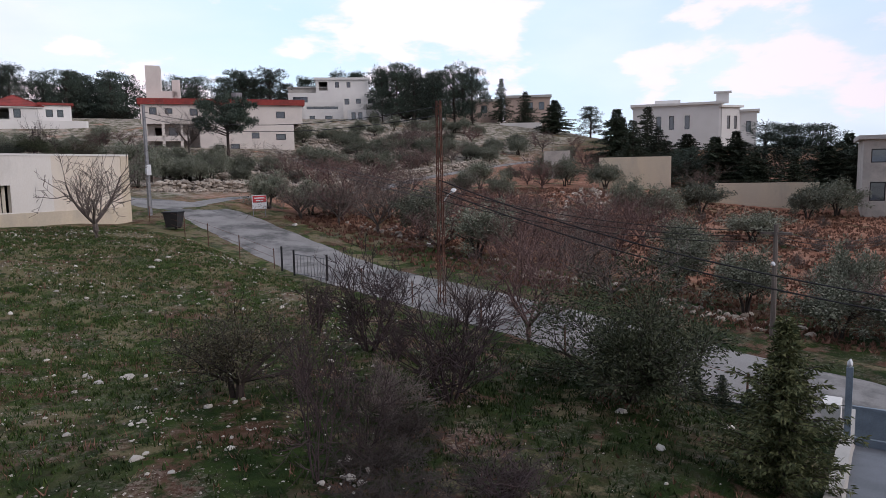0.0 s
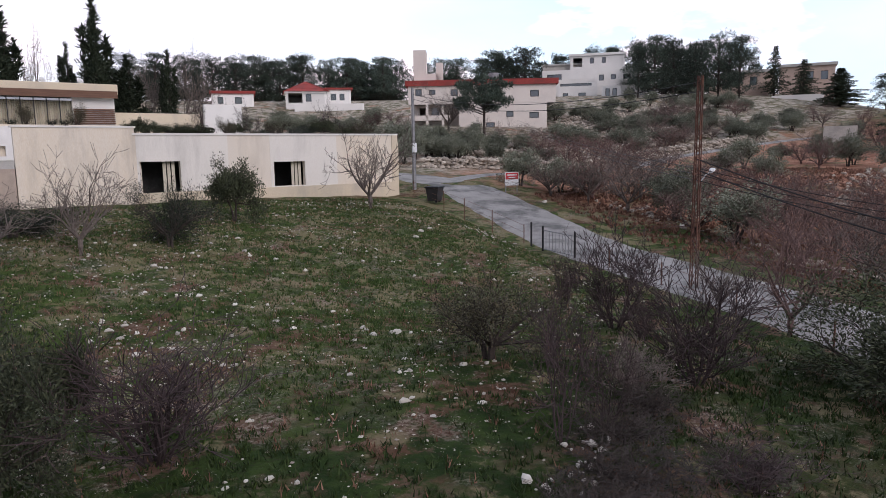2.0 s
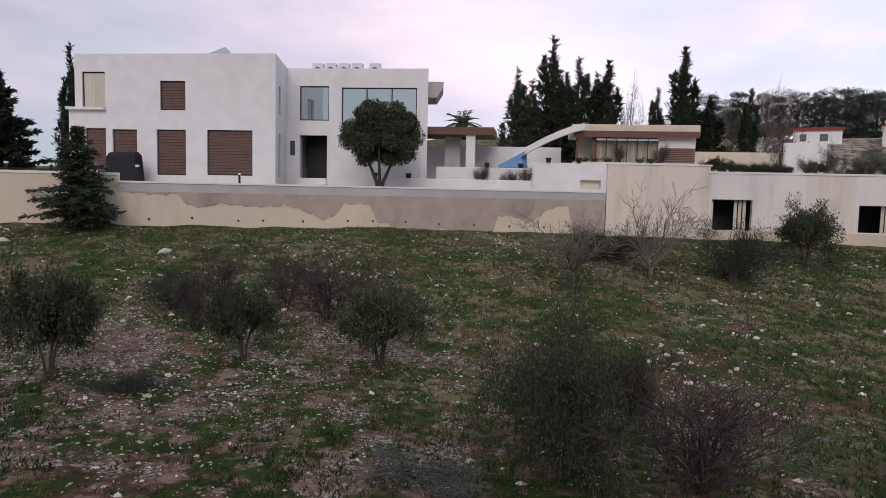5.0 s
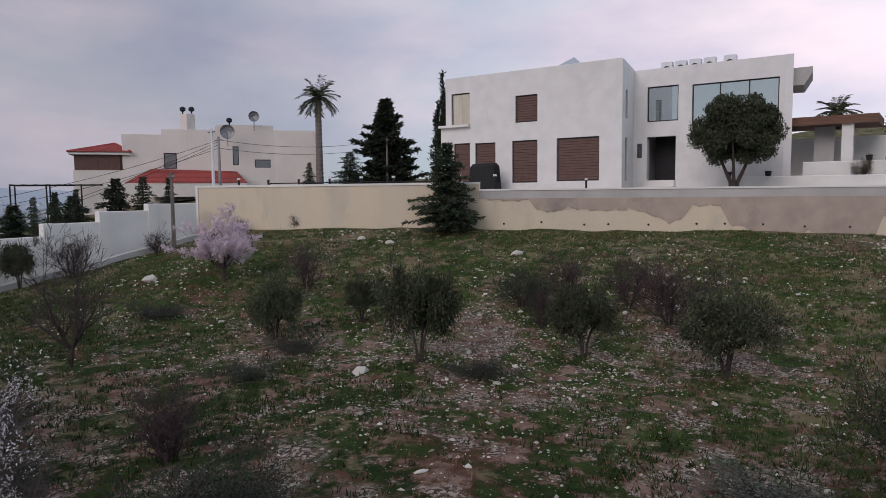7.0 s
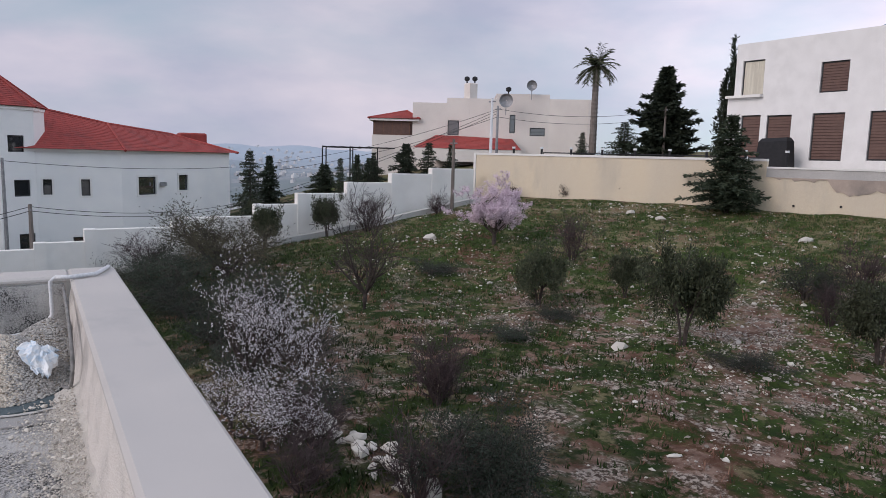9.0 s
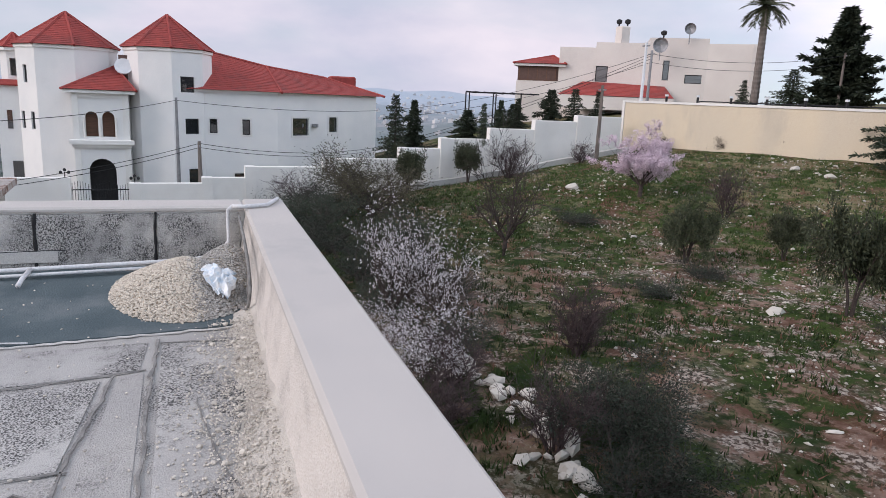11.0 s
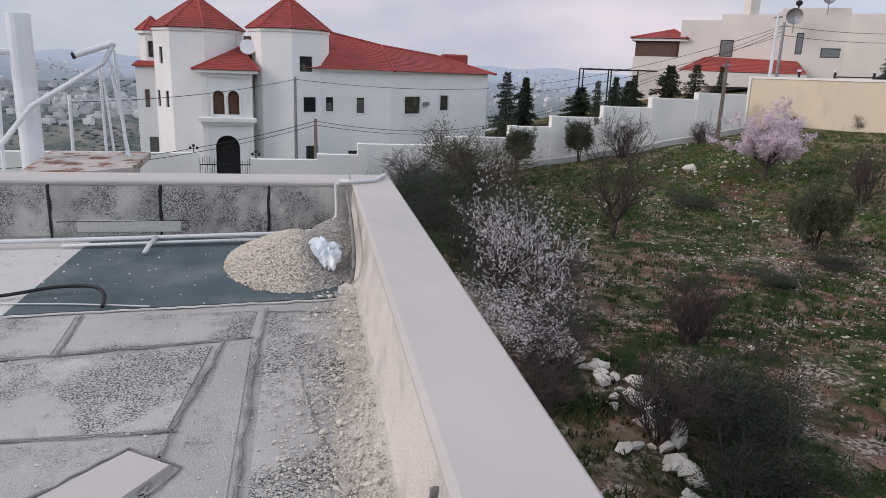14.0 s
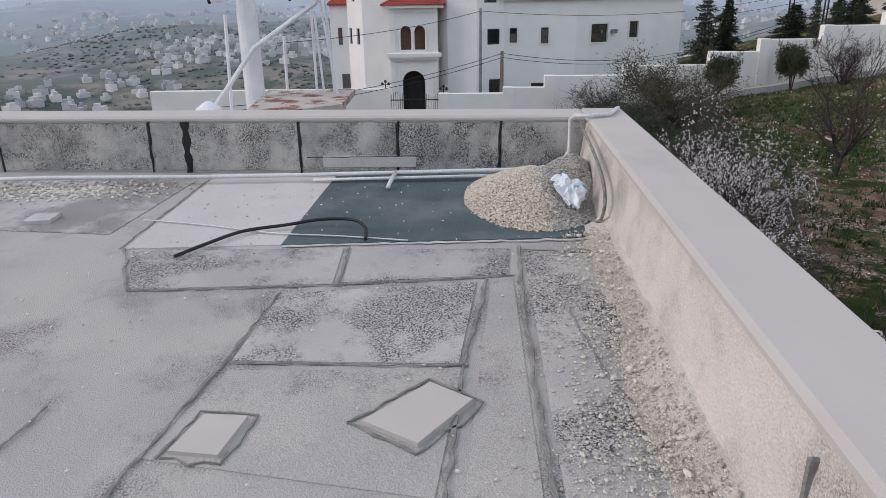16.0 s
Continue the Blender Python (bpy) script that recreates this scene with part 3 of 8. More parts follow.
    scrub = mixed(rng(tex(0.006, 4), 0.45, 0.6), scrub, (0.09, 0.11, 0.09))
    col = mixed(farf, col, scrub)
    # the air between, mixed into the colour as haze: distant land pales to blue-grey
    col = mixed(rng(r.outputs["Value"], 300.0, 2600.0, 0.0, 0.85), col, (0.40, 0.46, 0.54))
    ln(col, p.inputs["Base Color"])
    bp = nt.nodes.new("ShaderNodeBump")
    bp.inputs["Strength"].default_value, bp.inputs["Distance"].default_value = 0.9, 0.08
    ln(tex(7.0, 6, 0.7), bp.inputs["Height"])
    ln(bp.outputs[0], p.inputs["Normal"])
    return m


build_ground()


def strip(name, line, half, lift, material, label, category="road"):
    v, f = [], []
    for i, p in enumerate(line):
        d = line[min(i + 1, len(line) - 1)] - line[max(i - 1, 0)]
        n = np.array([-d[1], d[0]]) / math.hypot(d[0], d[1])
        for s in (-1.0, -0.5, 0.0, 0.5, 1.0):
            wob = (0.18 * math.sin(i * 1.7 + s) if abs(s) == 1 else 0)
            q = p[:2] + n * (half * s + wob)
            v.append((q[0], q[1], p[2] + lift - (0.25 if abs(s) == 1 else 0) + 0.04 * (1 - abs(s))))
    for i in range(len(line) - 1):
        for k in range(4):
            a = i * 5 + k
            f.append((a, a + 5, a + 6, a + 1))
    b = Build().add(v, f)
    return tagged(b.part(name, material, smooth=True), label, category, kind="structure")


strip("road", ROAD_S + np.array([-0.35, 0.0, 0.0]), 3.2, 0.05, "asphalt", "worn grey asphalt street between fields")
strip("side_road", SIDE_S, 1.7, 0.04, "asphalt", "pale side lane climbing past stone terraces")

# ---- the roof that the camera stands on ----
ROOF = (-4.22, -0.985)  # inner corner of the two parapets
TURN = -2.2
roof = thing("roof_terrace", ROOF[0], ROOF[1], 0, TURN, "flat concrete roof with patched waterproofing and white parapets", "roof", kind="structure")
# local: x runs along the side parapet away from the corner, y towards the field
Build().box(-0.3, 6.4, -14, 0.30, -6.0, -0.02).part("house_body", "plaster_white", roof)
b = Build().box(0, 6.4, -14, 0, -0.02, 0.0)
b.part("roof_slab", "roof_concrete", roof)
b = Build().box(0.0, 6.4, 0.05, 0.31, -0.3, 0.42)
b.part("side_parapet", "plaster_white", roof)
b = Build().box(-0.30, -0.012, -14, 0.30, -0.3, 0.42)
b.part("far_parapet", "plaster_white", roof)
b = Build().cbox(-0.33, 6.45, 0.022, 0.35, 0.42, 0.455, 0.018)
b.part("side_coping", "coping", roof)
b = Build().cbox(-0.33, 0.02, -14, 0.021, 0.42, 0.452, 0.015)
b.part("far_coping", "coping", roof)

b = Build().box(6.1, 6.39, -14, 0.011, -0.3, 0.42)
b.part("east_parapet", "plaster_white", roof)
b = Build().cbox(6.08, 6.45, -14, -0.021, 0.42, 0.452, 0.015)
b.part("east_coping", "coping", roof)

# ---- what lies on the roof ----
def roof_part(b, name, material, label="", smooth=False):
    ob = b.part(name, material, smooth=smooth)
    ob.parent = roof
    ob.matrix_parent_inverse = roof.matrix_basis.inverted()
    if label:
        ob["label"] = label
    return ob


M["pipe_white"] = mat("pipe_white", (0.62, 0.62, 0.63), (0.54, 0.54, 0.55), 6, 0.45, 0.05)




def grain_mat(name, a, b):
    m = bpy.data.materials.new(name)
    m.use_nodes = True
    nt = m.node_tree
    p = nt.nodes["Principled BSDF"]
    p.inputs["Roughness"].default_value = 0.95
    g, mx = nt.nodes.new("ShaderNodeNewGeometry"), nt.nodes.new("ShaderNodeMixRGB")
    mx.inputs[1].default_value, mx.inputs[2].default_value = (*a, 1), (*b, 1)
    nt.links.new(g.outputs["Random Per Island"], mx.inputs[0])
    nt.links.new(mx.outputs[0], p.inputs["Base Color"])
    return m


M["gravel"] = grain_mat("gravel", (0.36, 0.335, 0.30), (0.70, 0.65, 0.58))
M["gravel_grey"] = grain_mat("gravel_grey", (0.20, 0.19, 0.18), (0.50, 0.475, 0.44))
M["gravel_tan"] = grain_mat("gravel_tan", (0.36, 0.315, 0.26), (0.66, 0.59, 0.50))
M["bag"] = mat("bag", (0.70, 0.71, 0.72), (0.42, 0.55, 0.68), 30, 0.35, 0.3, stain=(0.74, 0.75, 0.76), stain_scale=9, stain_at=(0.45, 0.55))


def slab(poly, z0, z1, name, material, label=""):
    return roof_part(Build().prism(poly, z0, z1), name, material, label)


def ribbon(points, width, z, name, material):
    """A hand-laid strip with a wavering edge."""
    rng = random.Random(int(abs(points[0][0] * 100)) + 3)
    pts = []
    for (x0, y0), (x1, y1) in zip(points, points[1:]):
        n = max(3, int(math.hypot(x1 - x0, y1 - y0) / 0.05))
        pts += [(x0 + (x1 - x0) * k / n + rng.gauss(0, 0.0055), y0 + (y1 - y0) * k / n + rng.gauss(0, 0.004)) for k in range(n)]
    pts.append(points[-1])
    b = Build()
    v, f = [], []
    for i, (x, y) in enumerate(pts):
        d = Vector((pts[min(i + 1, len(pts) - 1)][0] - pts[max(i - 1, 0)][0], pts[min(i + 1, len(pts) - 1)][1] - pts[max(i - 1, 0)][1]))
        d.normalize()
        w0, w1 = width * rng.uniform(0.12, 0.75), width * rng.uniform(0.12, 0.75)
        v += [(x - d.y * w0, y + d.x * w0, z - 0.004), (x - d.y * w0 * 0.7, y + d.x * w0 * 0.7, z), (x + d.y * w1 * 0.7, y - d.x * w1 * 0.7, z), (x + d.y * w1, y - d.x * w1, z - 0.004)]
    for i in range(len(pts) - 1):
        for k in range(3):
            f.append((4 * i + k, 4 * i + k + 1, 4 * i + k + 5, 4 * i + k + 4))
    b.add(v, f)
    return roof_part(b, name, material)


# patches of waterproofing, each a thin sheet
slab([(-4.2, -2.88), (-2.55, -2.91), (-2.66, -1.14), (-4.2, -1.02)], -0.005, 0.008, "dark_membrane", "membrane", "dark blue-grey roofing membrane")
slab([(-4.16, -3.84), (-2.49, -3.79), (-2.55, -2.915), (-4.2, -2.885)], -0.005, 0.006, "pale_panel", "panel_white", "pale clean roofing panel")
slab([(-2.45, -3.72), (-1.92, -3.5), (-1.98, -2.52), (-2.50, -2.55)], -0.005, 0.005, "roof_sheet", "roof_patch")
slab([(-2.47, -2.50), (-2.0, -2.48), (-2.10, -1.66), (-2.48, -1.63)], -0.005, 0.004, "roof_sheet", "roof_patch")
slab([(-1.86, -2.74), (-1.22, -2.77), (-1.20, -1.90), (-2.0, -1.82)], -0.005, 0.006, "roof_sheet", "roof_patch")
slab([(-1.15, -2.76), (-0.62, -2.86), (-0.45, -1.96), (-1.16, -1.89)], -0.005, 0.004, "roof_sheet", "roof_concrete")
slab([(-2.44, -1.56), (-0.4, -1.60), (-0.4, -1.20), (-2.46, -1.18)], -0.005, 0.004, "roof_sheet", "roof_patch")
slab([(-2.02, -1.75), (-0.44, -1.88), (-0.44, -1.66), (-2.1, -1.64)], -0.005, 0.003, "roof_sheet", "roof_concrete")
slab([(-4.1, -5.4), (-2.9, -5.3), (-2.75, -4.0), (-4.1, -3.95)], -0.005, 0.006, "roof_sheet", "roof_patch")
slab([(-0.80, -2.21), (-0.68, -2.02), (-0.93, -1.85), (-1.04, -2.0)], 0.0, 0.022, "loose_tile", "coping", "square pale tile laid on mortar")
slab([(-0.64, -2.78), (-0.62, -2.62), (-0.83, -2.59), (-0.84, -2.74)], 0.0, 0.018, "loose_tile", "coping")
slab([(-3.1, -4.66), (-2.94, -4.64), (-2.96, -4.48), (-3.13, -4.5)], 0.004, 0.03, "loose_tile", "panel_white")
for pts, w in (([(-2.03, -1.77), (-1.2, -1.88), (-0.46, -1.93), (0.3, -1.98)], 0.026), ([(-2.5, -1.58), (-1.6, -1.62), (-0.49, -1.63), (0.4, -1.60)], 0.024), ([(-1.2, -2.77), (-1.18, -1.86)], 0.016), ([(-1.89, -3.5), (-1.96, -2.5), (-2.08, -1.63)], 0.02),
               ([(-1.87, -2.75), (-1.2, -2.79), (-0.66, -2.86), (0.2, -2.92)], 0.02), ([(-2.48, -3.78), (-1.9, -3.5)], 0.022), ([(-2.5, -2.52), (-1.97, -2.49)], 0.02), ([(-0.81, -2.25), (-0.64, -2.02), (-0.93, -1.81), (-1.08, -2.0), (-0.8, -2.26)], 0.017),
               ([(-0.61, -2.8), (-0.59, -2.6), (-0.85, -2.56), (-0.87, -2.76), (-0.61, -2.81)], 0.014), ([(-4.2, -3.86), (-2.48, -3.81)], 0.016), ([(-2.45, -1.56), (-2.4, -1.16)], 0.018), ([(-0.9, -3.3), (-0.2, -3.36)], 0.02), ([(-1.7, -1.42), (-1.1, -1.36), (-0.9, -1.30)], 0.012)):
    ribbon(pts, w * 0.72, 0.011, "mortar_seam", "seam")
ribbon([(-2.52, -2.9), (-2.62, -1.16)], 0.02, 0.012, "mortar_seam", "panel_white")

# lining of the parapets


def local_box(x0, x1, y0, y1, z0, z1, name, material):
    ob = Build().cbox(x0, x1, y0, y1, z0, z1, 0.006).part(name, material)
    ob.parent = roof
    return ob


edges = [0.0, -0.62, -1.42, -2.2, -3.12, -3.42, -4.7, -6.0, -8.0]
for y1, y0 in zip(edges, edges[1:]):
    local_box(-0.011, 0.012, y0 + 0.012, y1 - 0.012, 0.02, 0.40, "bitumen_panel", "bitumen")
for y in edges[1:-1]:
    hw = 0.026 if y == -3.12 else 0.009
    v = []
    for k in range(13):
        z = 0.41 * k / 12
        c, w = y + 0.016 * noise.noise((z * 6, y, 1)) + 0.02 * (z - 0.2), hw * (1 + 0.7 * noise.noise((z * 14, y, 5)))
        v += [(0.0118, c - w * 1.15, z), (0.0165, c - w * 0.6, z), (0.0165, c + w * 0.6, z), (0.0118, c + w * 1.15, z)]
    Build().add(v, [(4 * k + i, 4 * k + i + 1, 4 * k + i + 5, 4 * k + i + 4) for k in range(12) for i in range(3)]).part("bitumen_seam", "black").parent = roof
local_box(-0.011, 0.02, -2.02, -1.28, 0.05, 0.14, "pale_mend", "panel_white")
ribbon([(-4.14, -3.1), (-4.16, -2.2)], 0.02, 0.16, "mend_seam", "black")
rng = random.Random(17)
# hand-trowelled lining that leans out towards its foot
n, m = 150, 12
v, f = [], []
for i in range(n + 1):
    x = 0.012 + 6.07 * i / n
    for k in range(m + 1):
        t = k / m
        lean = 0.040 - 0.055 * t - 0.085 * max(0, t - 0.62) ** 1.5 * (1 + 0.6 * math.sin(x * 2.3 + 1))
        wav = (0.15 + 0.85 * t) * (0.010 * noise.noise((x * 3.1, t * 1.4, 2)) + 0.006 * noise.noise((x * 11, t * 5, 7)))
        v.append((x, lean + wav - 0.004, 0.419 * (1 - t)))
for i in range(n):
    for k in range(m):
        a = i * (m + 1) + k
        f.append((a, a + 1, a + m + 2, a + m + 1))
ob = Build().add(v, f).part("side_lining", "parapet_worn", smooth=True)
ob.parent = roof
# pale sand washed along the parapet foot
v, f = [], []
for i in range(n + 1):
    x = 1.35 + 3.9 * i / n
    wide = (0.20 + 0.20 * i / n) * (0.75 + 0.35 * noise.noise((x * 1.7, 3, 1)) + 0.12 * noise.noise((x * 7, 1, 4)))
    for k in range(m + 1):
        t = k / m
        v.append((x, 0.015 - (wide + 0.05) * t, (0.11 + 0.04 * noise.noise((x * 1.6, 5, 5))) * (1 - t) ** 2.6 + 0.009 * (1 - t) + 0.0045 * noise.noise((x * 9, t * 4, 9)) - 0.0035 * t))
for i in range(n):
    for k in range(m):
        a = i * (m + 1) + k
        f.append((a, a + 1, a + m + 2, a + m + 1))
ob = Build().add(v, f).part("sand_drift", "sand", smooth=True)
ob.parent = roof
ob["label"] = "pale sand drifted along the parapet foot"
for x, z in ((4.05, 0.36),):
    local_box(x, x + 0.016, 0.006, 0.03, 0.22, z, "lining_crack", "seam")
rng = random.Random(23)

# pipes, hose, cable
pipes = thing("water_pipes", -4.1, -2.6, 0.02, 0, "white plastic water pipes along the parapet foot", "pipe")
q = [(-4.07, -1.06, 0.47), (-4.10, -1.09, 0.44), (-4.10, -1.09, 0.2), (-4.07, -1.16, 0.1), (-4.02, -1.4, 0.08), (-4.0, -2.2, 0.07), (-3.98, -3.0, 0.06), (-3.93, -4.0, 0.06), (-3.86, -5.0, 0.08), (-3.78, -6.4, 0.06)]
for name, pts, r in (("pipe", q, 0.016), ("pipe", [(x + 0.045, y - 0.02, max(z - 0.03, 0.03)) for x, y, z in q[4:7]], 0.012), ("pipe_branch", [(-3.98, -2.4, 0.07), (-3.8, -2.42, 0.05), (-3.7, -2.43, 0.03)], 0.016), ("pipe_over_wall", [(-4.07, -1.06, 0.47), (-4.02, -0.98, 0.474), (-4.1, -0.8, 0.474), (-4.4, -0.68, 0.474), (-4.62, -0.7, 0.4)], 0.016)):
    ob = Build().tube(pts, r, 8).part(name, "pipe_white", smooth=True)
    ob.parent = pipes
    ob.matrix_parent_inverse = pipes.matrix_basis.inverted()
hose = thing("black_hose", -2.6, -2.9, 0.0, 0, "length of black rubber hose lying on the roof", "hose")
pts = smooth_line(np.array([(-2.30, -3.42, 0.03), (-2.50, -3.32, 0.03), (-2.72, -3.18, 0.03), (-2.82, -2.95, 0.035), (-2.88, -2.75, 0.05), (-2.84, -2.55, 0.06), (-2.72, -2.46, 0.05), (-2.58, -2.44, 0.025)]), 6)
ob = Build().tube([tuple(p) for p in pts], 0.0105, 8).part("tube", "black", smooth=True)
ob.parent = hose
ob.matrix_parent_inverse = hose.matrix_basis.inverted()
cord = thing("washing_line", -2.5, -2.7, 0.0, 0, "thin white cord lying over the membrane", "cord")
pts = smooth_line(np.array([(-3.0, -3.9, 0.015), (-2.9, -3.5, 0.015), (-2.72, -3.0, 0.018), (-2.66, -2.6, 0.018), (-2.58, -2.2, 0.018)]), 6)
ob = Build().tube([tuple(p) for p in pts], 0.005, 5).part("tube", "pipe_white", smooth=True)
ob.parent = cord
ob.matrix_parent_inverse = cord.matrix_basis.inverted()
cable = thing("grey_cable", -2.9, -1.0, 0.1, 0, "grey cable drooping down the side parapet", "cable")
pts = smooth_line(np.array([(-4.0, -1.02, 0.40), (-3.4, -1.045, 0.36), (-2.9, -1.07, 0.30), (-2.72, -1.08, 0.2), (-2.74, -1.09, 0.09), (-2.84, -1.10, 0.04), (-2.92, -1.12, 0.03)]), 6)
ob = Build().tube([tuple(p) for p in pts], 0.011, 6).part("tube", "seam", smooth=True)
ob.parent = cable
ob.matrix_parent_inverse = cable.matrix_basis.inverted()


def pile_z(x, y):
    d = math.hypot((x + 3.5) / 0.78, (y + 1.42) / 0.48)
    d2 = math.hypot((x + 3.75) / 0.55, (y + 1.12) / 0.34)
    return max(0.225 * max(0, 1 - d ** 1.15), 0.25 * max(0, 1 - d2 ** 1.3))


heap = thing("gravel_heap", -3.55, -1.4, 0, 0, "heap of pale gravel in the corner of the roof", "gravel heap")
v, f = [], []
n = 40
for i in range(n + 1):
    for j in range(n + 1):
        x, y = -4.21 + 1.5 * i / n, -1.95 + 0.93 * j / n
        v.append((x, y, pile_z(x, y) - 0.012))
f = [(i * (n + 1) + j, (i + 1) * (n + 1) + j, (i + 1) * (n + 1) + j + 1, i * (n + 1) + j + 1) for i in range(n) for j in range(n)]
ob = Build().add(v, f).part("heap_core", "gravel_tan", smooth=True)
ob.parent = heap
ob.matrix_parent_inverse = heap.matrix_basis.inverted()
rng = random.Random(31)
b1, b2 = Build(), Build()
k = 0
while k < 15000:
    x, y = rng.uniform(-4.2, -2.75), rng.uniform(-1.95, -1.02)
    z = pile_z(x, y)
    if z > 0.01 or rng.random() < 0.04:
        (b2 if y > -1.36 + rng.uniform(-0.06, 0.06) else b1).blob((x, y, z), rng.uniform(0.004, 0.0095), rng, 0.7)
        k += 1
for b, name, m in ((b1, "tan_gravel", "gravel_tan"), (b2, "grey_gravel", "gravel_grey")):
    ob = b.part(name, m)
    ob.parent = heap
    ob.matrix_parent_inverse = heap.matrix_basis.inverted()
    ob["kind"] = "stuff"
# loose gravel drifted along the side parapet
b = Build()
for k in range(6500):
    t = rng.random() ** 0.8
    x = -2.75 + 3.0 * t
    away = abs(rng.gauss(0, 0.13 + 0.09 * t))
    y = -1.08 - 0.038 * (x + 2.75) - away
    b.blob((x, y, 0.008 + 0.085 * math.exp(-away / 0.07) * rng.uniform(0.6, 1)), rng.uniform(0.0015, 0.006) * (2.6 if rng.random() < 0.03 else 1), rng, 0.7)
for k in range(420):
    b.blob((rng.uniform(-3.9, 0), rng.uniform(-5.2, -1.2), 0.01), rng.uniform(0.003, 0.008), rng, 0.7)
for k in range(700):
    b.blob((-3.75 + rng.gauss(0, 0.14), -4.85 + rng.gauss(0, 0.35), 0.012), rng.uniform(0.006, 0.018), rng, 0.7)
tagged(b.part("loose_gravel", "gravel"), "loose gravel scattered along the parapet foot", "gravel", kind="stuff")
bag = thing("plastic_bag", -3.02, -1.3, 0.1, 0, "crumpled white and blue plastic bag on the gravel", "bag")
v, f = [], []
nu, nv = 14, 20
for i in range(nu + 1):
    for j in range(nv):
        a = 2 * math.pi * j / nv
        s = i / nu
        r = (0.075 + rng.uniform(-0.022, 0.022)) * math.sin(math.pi * (0.12 + 0.8 * s)) * (1 + 0.35 * math.sin(a * 3 + s * 9) + 0.2 * math.sin(a * 7 - s * 5))
        x, y = -3.0 - 0.34 * s + r * math.cos(a) * 0.5, -1.20 - 0.05 * s + r * math.sin(a)
        v.append((x, y, pile_z(x, y) + 0.015 + rng.uniform(0, 0.035) + 0.05 * (1 + math.sin(a + 2 * s)) * math.sin(math.pi * s)))
for i in range(nu):
    for j in range(nv):
        f.append((i * nv + j, (i + 1) * nv + j, (i + 1) * nv + (j + 1) % nv, i * nv + (j + 1) % nv))
ob = Build().add(v, f).part("bag_film", "bag")
ob.parent = bag
ob.matrix_parent_inverse = bag.matrix_basis.inverted()

# ---- walls and houses ----
def into(ob, parent):
    """Makes ob, built in world places, a part of a thing."""
    ob.parent = parent
    ob.matrix_parent_inverse = parent.matrix_basis.inverted()
    return ob


def wpart(b, name, material, parent, label="", smooth=False):
    ob = into(b.part(name, material, smooth=smooth), parent)
    if label:
        ob["label"] = label
    return ob


def win(parent, p, q, h, **kw):
    return into(window(parent, p, q, h, **kw), parent)


def walls_of(parent, poly, z0, z1, thick, material, holes=None, name="wall", **kw):
    """Walls round a polygon that runs counter-clockwise; holes: edge -> list of (u0, u1, z0, z1, kind, bars, pane)."""
    for i, p in enumerate(poly):
        q = poly[(i + 1) % len(poly)]
        hs = (holes or {}).get(i, [])
        r = poly[(i + 2) % len(poly)]
        d0, d1 = Vector(q) - Vector(p), Vector(r) - Vector(q)
        if abs(d0.normalized().dot(d1.normalized())) < 0.3:
            q = tuple(Vector(q) - d0.normalized() * thick)
        wpart(facade(Build(), p, q, z0, z1, thick, [h[:4] for h in hs]), name, material, parent)
        for h in hs:
            if len(h) > 4 and h[4] != "open":
                win(parent, p, q, h[:4], kind=h[4], bars=h[5] if len(h) > 5 else 1, pane_mat=h[6] if len(h) > 6 else "dark_glass", name="window")


def rect(x0, x1, y0, y1):
    return [(x0, y0), (x1, y0), (x1, y1), (x0, y1)]


def inset(poly, d):
    n = len(poly)
    cx, cy = sum(p[0] for p in poly) / n, sum(p[1] for p in poly) / n
    out = []
    for x, y in poly:
        r = math.hypot(x - cx, y - cy)
        out.append((cx + (x - cx) * (r - d) / r, cy + (y - cy) * (r - d) / r))
    return out


# boundary wall between the field and the white house
W0, W1 = Vector((-30.8, 21.6)), Vector((5.07, 36.4))
WD = (W1 - W0).normalized()
WN = Vector((-WD.y, WD.x))


def on_wall(u, out=0.0):
    p = W0 + WD * u - WN * out
    return (p.x, p.y)


boundary = thing("boundary_wall", W0.x, W0.y, -1, 0, "long plastered garden wall with flaking brown render", "wall", kind="structure")
wpart(facade(Build(), on_wall(0), on_wall(15.2), -1.8, 1.55, 0.3), "wall_face", "plaster_cream", boundary)
wpart(facade(Build(), on_wall(15.2), on_wall(38.75), -1.8, 1.0, 0.3), "wall_face", "plaster_cream", boundary)
wpart(facade(Build(), on_wall(15.2, 0.012), on_wall(38.75, 0.012), 0.86, 1.24, 0.32), "grey_band", "band_grey", boundary)
wpart(facade(Build(), on_wall(-0.1, 0.04), on_wall(15.2, 0.04), 1.55, 1.66, 0.38), "coping", "plaster_white", boundary)
wpart(facade(Build(), on_wall(15.2, 0.05), on_wall(38.75, 0.05), 1.24, 1.32, 0.4), "coping", "plaster_white", boundary)
wpart(facade(Build(), on_wall(-0.12, 0.06), on_wall(0.02, 0.06), -1.8, 1.66, 0.42), "corner_edge", "plaster_white", boundary)
